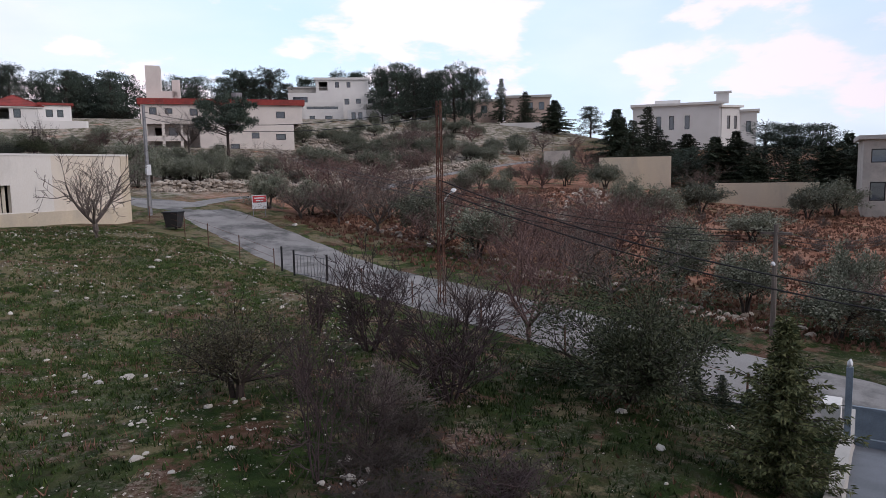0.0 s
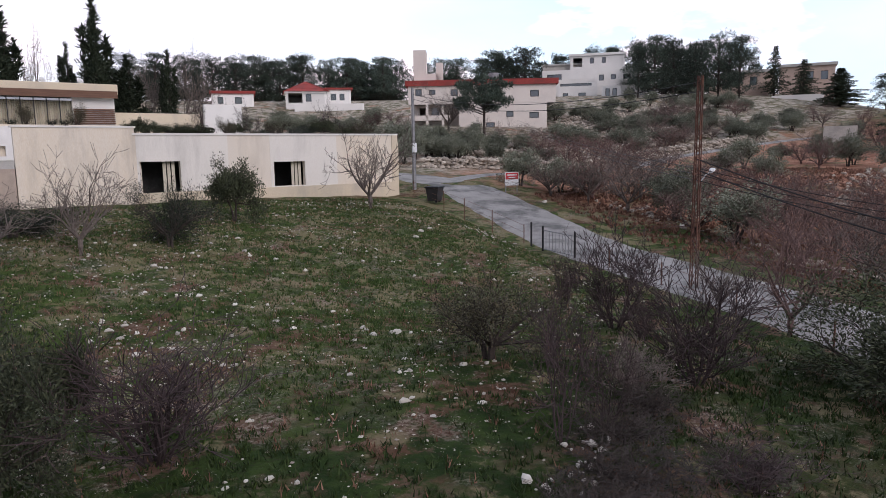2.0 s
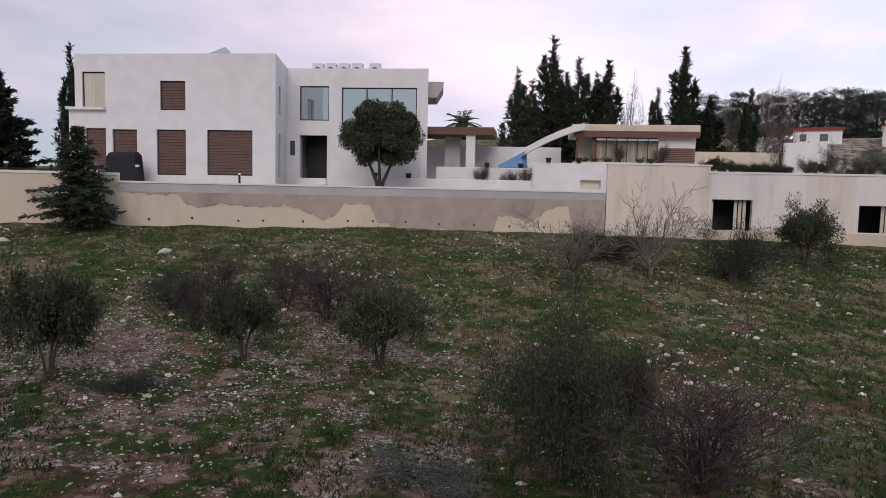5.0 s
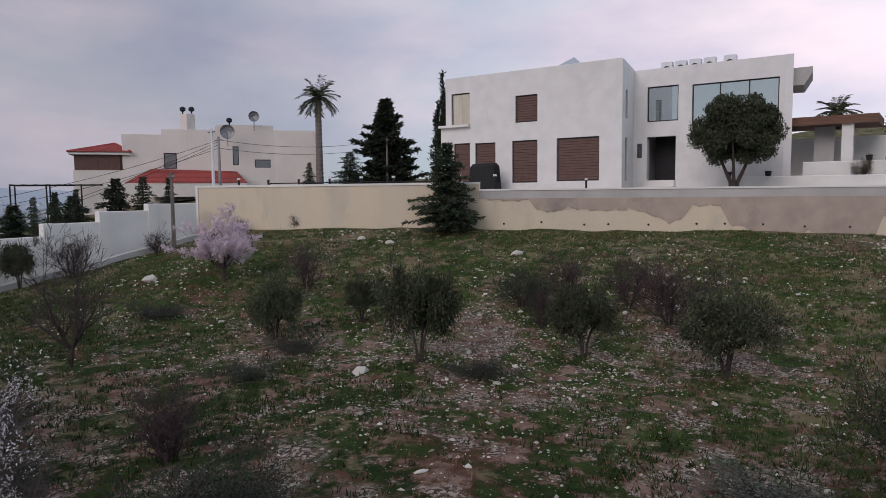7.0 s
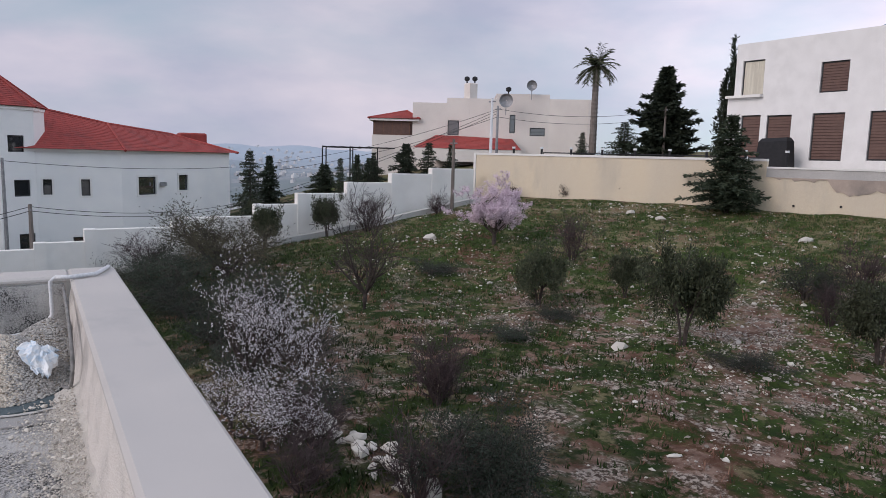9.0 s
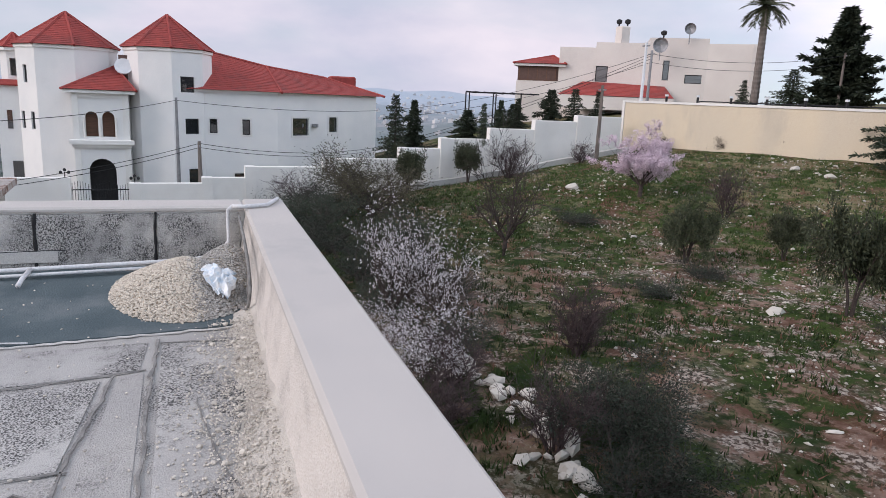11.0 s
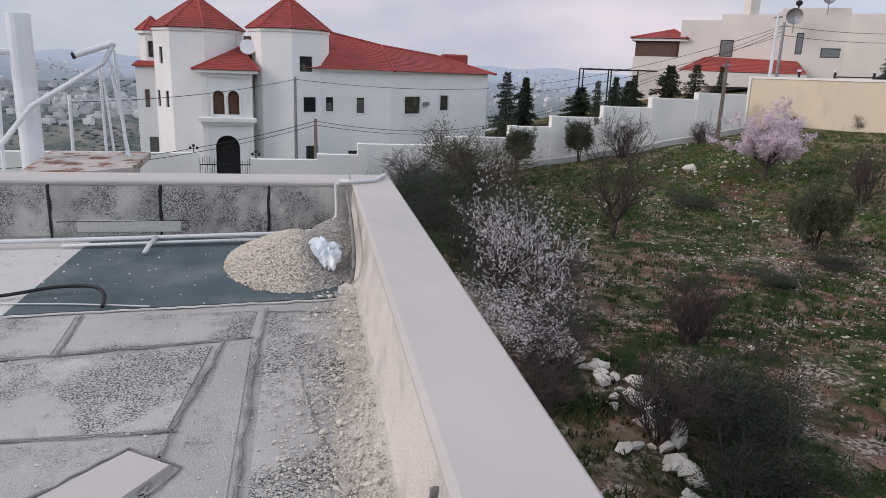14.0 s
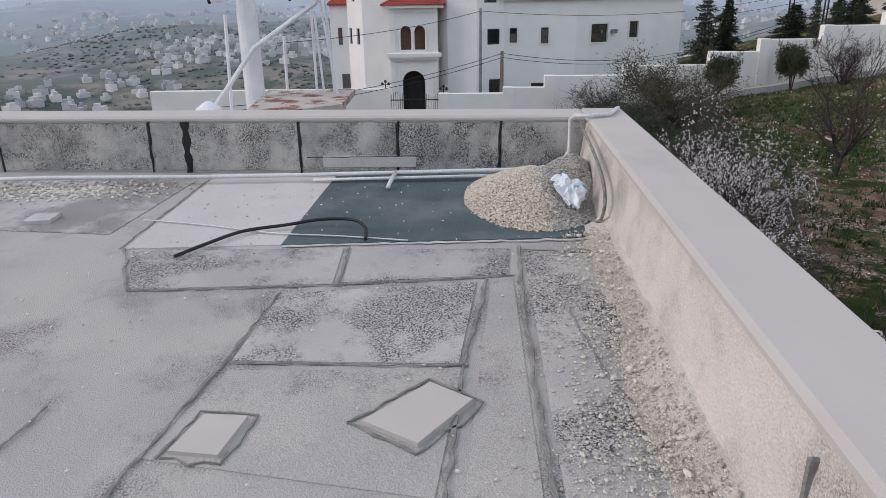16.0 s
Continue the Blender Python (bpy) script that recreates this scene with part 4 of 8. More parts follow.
# render that has come away along an uneven line
EDGE = [(15.3, 0.86), (16.8, 0.74), (17.6, 0.80), (18.0, 0.30), (18.8, 0.19), (19.3, 0.4), (20.9, 0.26), (22.5, 0.33), (23.4, 0.0), (24.0, -0.3), (24.5, -0.16), (25.0, 0.46), (26.2, 0.5), (26.6, -0.36), (28.3, -0.78), (30.0, -0.7), (31.0, -0.95), (32.5, -0.92), (32.8, -0.02), (33.6, -0.03), (34.5, -0.38), (35.6, 0.39), (36.6, 0.6), (37.0, -0.9), (37.7, -1.05), (38.75, -1.1)]
rng = random.Random(5)
b = Build()
for (u0, a0), (u1, a1) in zip(EDGE, EDGE[1:]):
    n = max(2, int((u1 - u0) / 0.14))
    for k in range(n):
        s, t = k / n, (k + 1) / n
        def low(f, i):
            return a0 + (a1 - a0) * f + 0.05 * math.sin((u0 + (u1 - u0) * f) * 9.1) + 0.03 * math.sin((u0 + (u1 - u0) * f) * 23)
        q = []
        for f, z in ((s, low(s, 0)), (t, low(t, 0)), (t, 0.86), (s, 0.86)):
            q.append((*on_wall(u0 + (u1 - u0) * f, 0.03), min(z, 0.86)))
        r = [(*on_wall(u0 + (u1 - u0) * f, -0.005), min(z, 0.86)) for f, z in ((s, low(s, 0)), (t, low(t, 0)))]
        b.add(q + r, [(0, 1, 2, 3), (4, 5, 1, 0)])
wpart(b, "brown_render", "render_brown", boundary, "coarse brown render flaking off in patches")
b = Build()
for u in (16.4, 18.2, 20.2, 21.3, 23.1, 25.2, 26.4, 28.0, 29.7, 31.5, 33.4, 35.3):
    p = on_wall(u, 0.035)
    z = gz(*p) + 0.3
    b.tube([(p[0], p[1], z), (p[0] + WN.x * 0.1, p[1] + WN.y * 0.1, z)], 0.055, 6)
wpart(b, "drain_hole", "black", boundary)

# raised garden behind the wall
yard = Build()
yard.add([(W0.x + 0.2, W0.y + 0.4, 1.0), (W1.x, W1.y + 0.3, 1.0), (25, 36.4, 1.0), (25, 62, 1.0), (-44, 62, 1.0), (-44, 40, 1.0)], [(0, 1, 2, 3, 4, 5)])
tagged(yard.part("garden_terrace", "concrete"), "paved garden terrace round the white house", "terrace", kind="structure")

# taller wall and the unfinished annex at the street
annex = thing("street_annex", 17, 36, -1.4, 0, "low cream annex with dark unglazed windows and stained plaster", "building")
walls_of(annex, rect(9.3, 24.9, 36.0, 47), -2.2, 2.38, 0.3, "plaster_pale", {0: [(0.15, 2.15, -0.7, 1.05, "open"), (7.3, 9.2, -0.47, 0.9, "open")]})
wpart(facade(Build(), (9.2, 35.95), (24.98, 35.95), 2.38, 2.48, 0.4), "coping", "plaster_white", annex)
wpart(Build().box(9.4, 24.8, 36.4, 46.8, 2.2, 2.3), "roof_slab", "concrete", annex)
wpart(facade(Build(), (9.3, 35.93), (24.9, 35.93), -2.2, -0.52, 0.066), "plinth", "plaster_cream", annex)
wpart(facade(Build(), (9.33, 35.988), (14.0, 35.988), -1.0, 2.38, 0.012, [(0.12, 2.12, -0.7, 1.05)]), "white_panel", "plaster_chalk", annex)
wpart(facade(Build(), (16.4, 35.988), (20.6, 35.988), -1.0, 2.38, 0.012, [(0.2, 2.1, -0.47, 0.9)]), "white_panel", "plaster_chalk", annex)
wpart(facade(Build(), (24.5, 35.96), (24.98, 35.96), -2.2, 2.38, 0.035), "corner_pier", "plaster_cream", annex)
# added near-black sheet, stands in for the unlit rooms behind the openings
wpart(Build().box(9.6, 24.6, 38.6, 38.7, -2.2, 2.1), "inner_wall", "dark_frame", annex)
for h in ((7.3, 9.2, -0.47, 0.9), (0.15, 2.15, -0.7, 1.05)):
    c = Build()
    x0 = 9.3 + h[0]
    for k in range(3):
        c.box(x0 + 1.2 + 0.22 * k, x0 + 1.36 + 0.22 * k, 36.35, 36.4, h[2], h[3])
    wpart(c, "inner_curtain", "curtain", annex)
tallw = thing("tall_garden_wall", 6.7, 36, -1.2, 0, "tall cream garden wall with rain streaks", "wall", kind="structure")
wpart(facade(Build(), (4.1, 35.99), (9.3, 35.99), -1.9, 2.74, 0.35), "wall_face", "plaster_pale", tallw)
wpart(facade(Build(), (4.02, 35.95), (9.38, 35.95), 2.74, 2.82, 0.45), "coping", "plaster_white", tallw)

# white modern house
white = thing("white_house", -13, 40, 1.3, 0, "white two-storey modern house with brown roller shutters", "house")
LX0, LX1, LY = -24.9, -13.0, 36.3
S = "shutter"
hl = [(-24.3, -23.05, 1.75, 4.28), (-22.65, -21.16, 1.75, 4.23), (-19.98, -18.24, 1.7, 4.25), (-16.98, -14.33, 1.75, 4.26), (-19.74, -18.24, 5.33, 6.95)]
holes = [(a - LX0, c - LX0, d, e, S) for a, c, d, e in hl] + [(0.45, 1.85, 5.42, 7.45, "pane", 1, "curtain")]
side = [(1.2, 2.0, 1.7, 4.2, "pane"), (1.2, 2.0, 5.3, 6.9, "pane")]
walls_of(white, [(LX0, LY), (LX1, LY), (-13.95, 40.75), (-13.95, 50), (LX0, 50)], 0.6, 8.45, 0.35, "stone_white", {0: holes, 1: side})
wpart(Build().box(LX0 + 0.3, -14.25, LY + 0.3, 49.7, 8.0, 8.1), "roof_slab", "concrete", white)
wpart(Build().box(-25.3, -23.0, 36.0, 36.29, 5.3, 5.45), "balcony_ledge", "plaster_white", white)
wpart(Build().box(-25.3, LX0, 36.3, 44, 0.6, 5.45), "lower_wing", "stone_white", white)
RX0, RX1, RY = -13.94, -5.15, 40.6
hr = [(-13.08, -11.23, 5.25, 7.33, "pane", 1, "sky_glass"), (-10.45, -5.82, 4.99, 7.25, "pane", 3, "sky_glass"), (-13.07, -11.34, 1.75, 4.36, "open"), (-13.69, -13.37, 3.12, 3.99, "pane")]
walls_of(white, [(RX0, RY), (RX1, RY), (-7.4, 52), (RX0, 52)], 0.6, 8.38, 0.4, "stone_white", {0: [(max(h[0] - RX0, 0.05), h[1] - RX0, *h[2:]) for h in hr]})
wpart(Build().prism([(RX0 + 0.3, RY + 0.3), (RX1 - 0.5, RY + 0.3), (-7.8, 51.7), (RX0 + 0.3, 51.7)], 7.95, 8.05), "roof_slab", "concrete", white)
wpart(Build().add([(-5.35, 41.5, 6.8), (-4.75, 41.5, 6.8), (-4.35, 41.5, 7.45), (-4.35, 41.5, 7.75), (-5.35, 41.5, 7.75), (-5.8, 45, 6.8), (-5.2, 45, 6.8), (-4.8, 45, 7.45), (-4.8, 45, 7.75), (-5.8, 45, 7.75)], [(0, 1, 2, 3, 4), (9, 8, 7, 6, 5), (0, 5, 6, 1), (1, 6, 7, 2), (2, 7, 8, 3), (3, 8, 9, 4), (4, 9, 5, 0)]), "roof_overhang", "band_grey", white)
wpart(Build().box(-13.2, -11.2, 42.6, 42.7, 1.0, 4.6), "entrance_back", "dark_frame", white)
wpart(Build().box(-13.1, -11.3, 40.2, 40.59, 1.0, 1.75).box(-13.1, -11.3, 39.8, 40.2, 1.0, 1.4), "entrance_step", "plaster_white", white)
for i in range(5):
    x = -12.9 + i * 0.85 + (0.3 if i == 4 else 0)
    e = thing("air_conditioner", x, 42.5, 8.05, 0, "white air conditioner unit on the flat roof", "air conditioner", "air conditioners on the white house")
    Build().cbox(0, 0.68, 0, 0.4, 0, 1.0, 0.04).part("casing", "metal_white", e)
    Build().tube([(0.34, -0.01, 0.5), (0.34, 0.02, 0.5)], 0.24, 12).part("fan_grille", "dark_frame", e)
sk = thing("skylight", -16.9, 38.5, 8.1, 0, "dark blue pyramid skylight on the roof", "skylight")
Build().box(-0.8, 0.8, -0.8, 0.8, 0, 0.5).part("curb", "plaster_white", sk)
Build().cone(rect(-0.75, 0.75, -0.75, 0.75), 0.5, (0, 0, 1.15)).part("glazing", "sky_glass", sk)

# terrace parts beside it
perg = thing("terrace_canopy", -4, 43, 1.0, 0, "brown flat canopy on white piers beside the house", "canopy")
wpart(Build().box(-6.9, -1.3, 41.8, 46, 4.62, 5.08), "roof_beam", "wood_brown", perg)
wpart(Build().box(-6.6, -5.5, 42.0, 42.5, 1.0, 4.62), "pier", "plaster_white", perg)
wpart(Build().box(-3.0, -2.45, 42.0, 42.5, 1.0, 4.62), "pier", "plaster_white", perg)
wpart(Build().box(-4.5, -3.5, 43.5, 44.0, 1.0, 4.62), "pier", "band_grey", perg)
wpart(Build().box(-6.8, 3.0, 46.5, 46.8, 1.0, 4.2), "back_wall", "plaster_white", perg)
low = thing("terrace_wall", -2, 41, 1.0, 0, "low white terrace walls with planters", "wall", kind="structure")
wpart(Build().cbox(-5.6, 0.0, 41.0, 41.3, 0.8, 2.62, 0.03), "wall_face", "plaster_white", low)
wpart(Build().cbox(-8.2, 0.2, 39.0, 39.3, 0.8, 1.85, 0.03), "wall_face", "plaster_white", low)
wpart(facade(Build(), (0.0, 41.2), (4.9, 41.2), 0.8, 3.0, 0.3, [(3.15, 4.35, 1.45, 1.98)]), "wall_face", "stone_white", low)
wpart(Build().box(2.9, 4.6, 41.9, 42.0, 1.2, 2.2), "niche_back", "dark_frame", low)
cabin = thing("pool_cabin", 6.4, 44, 2.8, 0, "flat-roofed garden cabin with curtained glass front", "cabin")
wpart(Build().box(2.6, 10.0, 41.5, 48, 1.0, 3.1), "base", "plaster_pale", cabin)
wpart(Build().cbox(2.5, 10.15, 42.6, 48, 4.86, 5.45, 0.03), "roof_slab", "plaster_cream", cabin)
wpart(Build().box(2.6, 10.1, 42.5, 42.59, 4.66, 5.05), "fascia", "wood_brown", cabin)
wpart(Build().box(3.75, 4.0, 43.0, 43.2, 3.1, 4.86).box(2.8, 2.95, 43.0, 43.2, 3.1, 4.86), "post", "wood_brown", cabin)
wpart(Build().box(7.8, 10.0, 43.0, 43.3, 3.1, 4.86), "side_wall", "plaster_white", cabin)
b = Build()
for i in range(9):
    b.box(7.85, 9.98, 42.93, 42.99, 3.12 + i * 0.11, 3.19 + i * 0.11)
wpart(b, "slat_screen", "wood_brown", cabin)
wpart(Build().box(2.9, 7.8, 44.9, 45.0, 3.1, 4.86), "back_curtain", "curtain", cabin)
for i in range(6):
    x = 4.0 + i * 0.63
    fr = wpart(Build().box(x, x + 0.05, 43.02, 43.1, 3.1, 4.86), "mullion", "dark_frame", cabin)
v = [(4.05 + i * 0.026, 43.4 + 0.05 * math.sin(i * 1.57) * (1 + 0.3 * math.sin(i * 0.4)), z) for i in range(145) for z in (3.12, 4.84)]
b = Build().add(v, [(2 * i, 2 * i + 2, 2 * i + 3, 2 * i + 1) for i in range(144)])
wpart(b, "front_curtain", "curtain", cabin)
wpart(Build().box(4.0, 7.8, 43.05, 43.06, 4.5, 4.86), "pane", "sky_glass", cabin)
for x in (6.5, 8.4):
    e = thing("roof_floodlight", x, 43.5, 5.45, 0, "small white floodlight on the cabin roof", "floodlight", "cabin floodlights")
    Build().tube([(0, 0, 0), (0, 0, 0.12)], 0.04, 6).part("stem", "metal_white", e)
    Build().blob((0, 0, 0.22), 0.16, random.Random(2)).part("head", "metal_white", e)
slide = thing("pool_slide", 0.5, 42.2, 2.6, 0, "white curved slide with a pale blue foot", "slide")
pts = [(-1.6 + 4.9 * t, 42.0, 2.95 + 2.3 * (1 - (1 - t) ** 1.7) * (0.75 + 0.25 * t)) for t in [i / 14 for i in range(15)]]
v, f = [], []
for x0, y0, z0 in pts[2:]:
    v += [(x0, y0, z0 - 0.2), (x0, y0, z0 + 0.2), (x0, y0 + 0.12, z0 + 0.2), (x0, y0 + 0.18, z0 - 0.05), (x0, y0 + 0.62, z0 - 0.05), (x0, y0 + 0.68, z0 + 0.2), (x0, y0 + 0.8, z0 + 0.2), (x0, y0 + 0.8, z0 - 0.2)]
for i in range(len(pts) - 3):
    f += [(8 * i + k, 8 * i + 8 + k, 8 * i + 8 + (k + 1) % 8, 8 * i + (k + 1) % 8) for k in range(8)]
b = Build().add(v, f)
wpart(b, "chute", "plaster_white", slide)
M["slide_blue"] = mat("slide_blue", (0.16, 0.33, 0.58), (0.13, 0.28, 0.50), 3, 0.4, 0.0)
b = Build().add([(-1.9, 41.95, 2.62), (-0.1, 41.95, 2.62), (-0.5, 41.95, 3.3), (-0.2, 41.95, 3.75), (-1.9, 41.95, 2.8), (-1.9, 42.8, 2.62), (-0.1, 42.8, 2.62), (-0.2, 42.8, 3.75), (-1.9, 42.8, 2.8)], [(0, 1, 2, 3, 4), (4, 3, 7, 8), (5, 8, 7, 6), (0, 4, 8, 5)])
wpart(b, "slide_foot", "slide_blue", slide)
back = thing("far_garden_wall", 12, 46, 2.4, 0, "pale garden wall behind the annex roof", "wall", kind="structure")
wpart(facade(Build(), (9.8, 44.0), (15.2, 44.0), 2.2, 3.95, 0.3), "wall_face", "plaster_cream", back)
wpart(facade(Build(), (15.2, 43.0), (17.6, 43.0), 2.2, 4.5, 0.3), "wall_face", "plaster_white", back)

# stepped white wall down the west side, with its kerb
steps = thing("stepped_wall", -30, 10, -2, 0, "white garden wall stepping down the lane", "wall", kind="structure")
prev = 20.9
for y, top in ((18.2, 0.76), (15.75, 0.46), (13.27, 0.0), (10.7, -0.53), (8.63, -1.02), (5.0, -1.55), (1.6, -1.94), (-0.2, -2.42), (-3.05, -2.66)):
    wpart(Build().cbox(-30.3, -30.0, y, prev, -6.5, top, 0.02), "wall_panel", "plaster_white", steps)
    wpart(Build().cbox(-30.36, -29.95, y - 0.02, y + 0.42, -6.5, top + 0.02, 0.02), "wall_pier", "plaster_white", steps)
    prev = y
wpart(Build().cbox(-30.3, -30.0, -16.0, -5.25, -9.5, -2.42, 0.02), "wall_panel", "plaster_white", steps)
wpart(Build().cbox(-30.36, -29.95, -5.6, -5.22, -9.5, -2.4, 0.02), "wall_pier", "plaster_white", steps)
kerb = Build()
ys = np.linspace(21, -8, 30)
for y0, y1 in zip(ys, ys[1:]):
    for z, y in ((0, y0),):
        a, c = gz(-28.9, y0) + 0.25, gz(-28.9, y1) + 0.25
        kerb.add([(-29.3, y0, a - 1), (-29.3, y1, c - 1), (-29.3, y1, c), (-29.3, y0, a), (-29.0, y0, a - 1), (-29.0, y1, c - 1), (-29.0, y1, c), (-29.0, y0, a)], [(0, 1, 2, 3), (5, 4, 7, 6), (3, 2, 6, 7)])
tagged(kerb.part("lane_kerb", "band_grey"), "weathered concrete kerb along the lane wall", "kerb", kind="structure")


# ---- villa with red roofs ----
def octagon(cx, cy, r, turn=22.5):
    return [(cx + r * math.cos(radians(turn + 45 * k)), cy + r * math.sin(radians(turn + 45 * k))) for k in range(8)]


def tiled(b, ridge_a, ridge_b, eave_a, eave_b, rows=14):
    """Courses of roof tiles, each lapping over the one below."""
    ra, rb, ea, eb = (Vector(v) for v in (ridge_a, ridge_b, eave_a, eave_b))
    n = (eb - ea).cross(ra - ea).normalized()
    if n.z < 0:
        n = -n
    rows = int(rows * 1.5)
    v, f = [], []
    for i in range(rows + 1):
        p0, p1 = ea.lerp(ra, i / rows), eb.lerp(rb, i / rows)
        up = n * (0.018 if i < rows else 0.008)
        v += [p0, p1, p1 + up, p0 + up]
    for i in range(rows):
        k = 4 * i
        f += [(k, k + 1, k + 2, k + 3), (k + 3, k + 2, k + 5, k + 4)]
    b.add(v, f)
    return b


def pyramid_tiles(poly, z, apex, over, rows, parent):
    n = len(poly)
    cx, cy = sum(p[0] for p in poly) / n, sum(p[1] for p in poly) / n
    e = [(cx + (x - cx) * over, cy + (y - cy) * over, z) for x, y in poly]
    b = Build()
    for i in range(n):
        tiled(b, apex, apex, e[i], e[(i + 1) % n], rows)
    b.add([(x, y, z - 0.02) for x, y, _ in e], [tuple(range(n - 1, -1, -1))])
    r = wpart(b, "tile_roof", "roof_tile", parent)
    for i in range(n):
        wpart(Build().tube([e[i], apex], 0.09, 5), "hip_ridge", "roof_tile", parent)
    c = Build().prism([(cx + (x - cx) * (over - 0.04), cy + (y - cy) * (over - 0.04)) for x, y in poly], z - 0.22, z - 0.02)
    wpart(c, "eave_moulding", "plaster_white", parent)


villa = thing("red_roofed_villa", -50, 0, -5.6, 0, "white villa with octagonal towers and red tiled roofs", "house")
VX = -48.5
# right wing: a front towards the field and a canted end
wing = [(VX, 0.3), (VX, 5.68), (-53.0, 14.0), (-62, 12.5), (-60, -2), (-52, -2)]
f0 = [(0.85, 1.35, -1.62, -0.66), (2.98, 3.5, -1.70, -0.65), (2.4, 3.95, -4.69, -4.34)]
L1 = math.hypot(4.5, 8.32)
kk = L1 / 7.1
f1 = [(0.93 * kk, 2.0 * kk, -1.72, -0.5), (3.45 * kk, 4.05 * kk, -1.5, -0.4)]
walls_of(villa, wing, -11.0, 1.1, 0.35, "villa_wall", {0: [(*h, "pane") for h in f0], 1: [(*h, "pane") for h in f1]})
for h in f0 + f1:
    p, q = (wing[0], wing[1]) if h in f0 else (wing[1], wing[2])
    d = (Vector(q) - Vector(p)).normalized()
    nn = Vector((d.y, -d.x))
    def at_(u, o):
        r = Vector(p) + d * u + nn * o
        return (r.x, r.y)
    w = 0.12
    for u0, u1, z0, z1 in ((h[0] - w, h[1] + w, h[3], h[3] + w), (h[0] - w, h[1] + w, h[2] - w, h[2]), (h[0] - w, h[0], h[2], h[3]), (h[1], h[1] + w, h[2], h[3])):
        wpart(facade(Build(), at_(u0, 0.04), at_(u1, 0.04), z0, z1, 0.045), "window_surround", "plaster_white", villa)
wpart(Build().prism([(p[0] + (0.25 if p[0] > -50 else -0.0), p[1]) for p in wing], 1.1, 1.25), "eave_moulding", "plaster_white", villa)
# its hipped roof
E0, E1, E2, E3 = (VX + 0.4, -0.6, 1.25), (VX + 0.4, 5.9, 1.25), (-53.0, 14.7, 1.25), (-63, 13.0, 1.25)
R0, R1, R2 = (-53.5, 1.6, 3.9), (-53.8, 5.6, 3.1), (-57.2, 10.6, 2.6)
b = Build()
tiled(b, R0, R1, E0, E1, 12)
tiled(b, R1, R2, E1, E2, 12)
tiled(b, R2, R2, E2, E3, 10)
tiled(b, R0, R0, (-53, -3, 1.25), E0, 12)
tiled(b, R1, R0, (-62, 8, 1.25), (-60, -3, 1.25), 8)
b.add([R0, R1, R2, (-63, 13.0, 1.25), (-60, -3, 1.25)], [(0, 1, 2, 3, 4)])
roof_m = wpart(b, "tile_roof", "roof_tile", villa)
for a, c in ((R0, R1), (R1, R2), (E1, R1), (E2, R2), (E0, R0)):
    wpart(Build().tube([a, c], 0.1, 5), "hip_ridge", "roof_tile", villa)
wpart(Build().cbox(-58, -56.5, 11.2, 13.2, 1.6, 2.75, 0.1), "rear_dormer", "roof_tile", villa)
# towers
tr = octagon(-50.3, -1.25, 2.75, 3)
walls_of(villa, tr, -11.0, 3.75, 0.35, "villa_wall", {0: [(0.55, 1.5, 1.0, 2.0, "pane"), (0.8, 1.75, -1.7, -0.68, "pane"), (0.95, 1.9, -5.6, -4.0, "pane")]})
pyramid_tiles(tr, 3.75, (-50.3, -1.25, 5.95), 1.07, 12, villa)
tl = octagon(-52.0, -7.45, 3.0, 13)
walls_of(villa, tl, -11.0, 3.6, 0.35, "villa_wall", {6: [(0.2, 0.6, -1.7, -0.6, "pane"), (1.35, 1.8, -1.7, -0.6, "pane"), (0.8, 1.25, 1.2, 2.3, "pane")]})
pyramid_tiles(tl, 3.6, (-52.0, -7.45, 5.8), 1.07, 12, villa)
ts = octagon(-53.3, -10.75, 0.85)
walls_of(villa, ts, 0.9, 3.4, 0.12, "villa_wall", {7: [(0.15, 0.5, 1.6, 2.7, "open")]})
wpart(Build().box(-57, -51.85, -11.75, -9.6, -11.0, 0.95), "side_bay", "villa_wall", villa)
wpart(Build().cbox(-53.2, -51.6, -11.9, -9.9, 0.95, 1.35, 0.3), "bay_roof", "roof_tile", villa)
for u0, u1, z0, z1 in ((-11.2, -10.9, -1.8, -0.6), (-11.1, -10.5, -6.2, -3.9)):
    wpart(Build().box(-51.849, -51.82, u0, u1, z0, z1), "window", "dark_glass", villa)
pyramid_tiles(ts, 3.4, (-53.3, -10.75, 4.35), 1.28, 5, villa)
wpart(Build().box(-60, -52, -10, 0, -11.0, 1.2), "rear_body", "villa_wall", villa)
# porch between the towers
PX, PY0, PY1 = -47.6, -6.95, -3.75


def arch_wall(b, x, y0, y1, z0, z1, arches, thick=0.35):
    """A wall facing +x with round-headed openings (yc, half, sill, spring)."""
    cuts = []
    for yc, hw, sill, spring in arches:
        cuts.append((yc - hw, yc + hw, sill, spring))
    y = y0
    for yc, hw, sill, spring in arches:
        b.box(x - thick, x, y, yc - hw, z0, z1)
        if sill > z0:
            b.box(x - thick, x, yc - hw, yc + hw, z0, sill)
        n = 10
        for k in range(n):
            a0, a1 = math.pi * (1 - k / n), math.pi * (1 - (k + 1) / n)
            p0, p1 = (yc + hw * math.cos(a0), spring + hw * math.sin(a0)), (yc + hw * math.cos(a1), spring + hw * math.sin(a1))
            v = []
            for xx in (x - thick, x):
                v += [(xx, p0[0], p0[1]), (xx, p1[0], p1[1]), (xx, p1[0], z1), (xx, p0[0], z1)]
            b.add(v, [(3, 2, 1, 0), (4, 5, 6, 7), (0, 1, 5, 4)])
        y = yc + hw
    b.box(x - thick, x, y, y1, z0, z1)
    return b


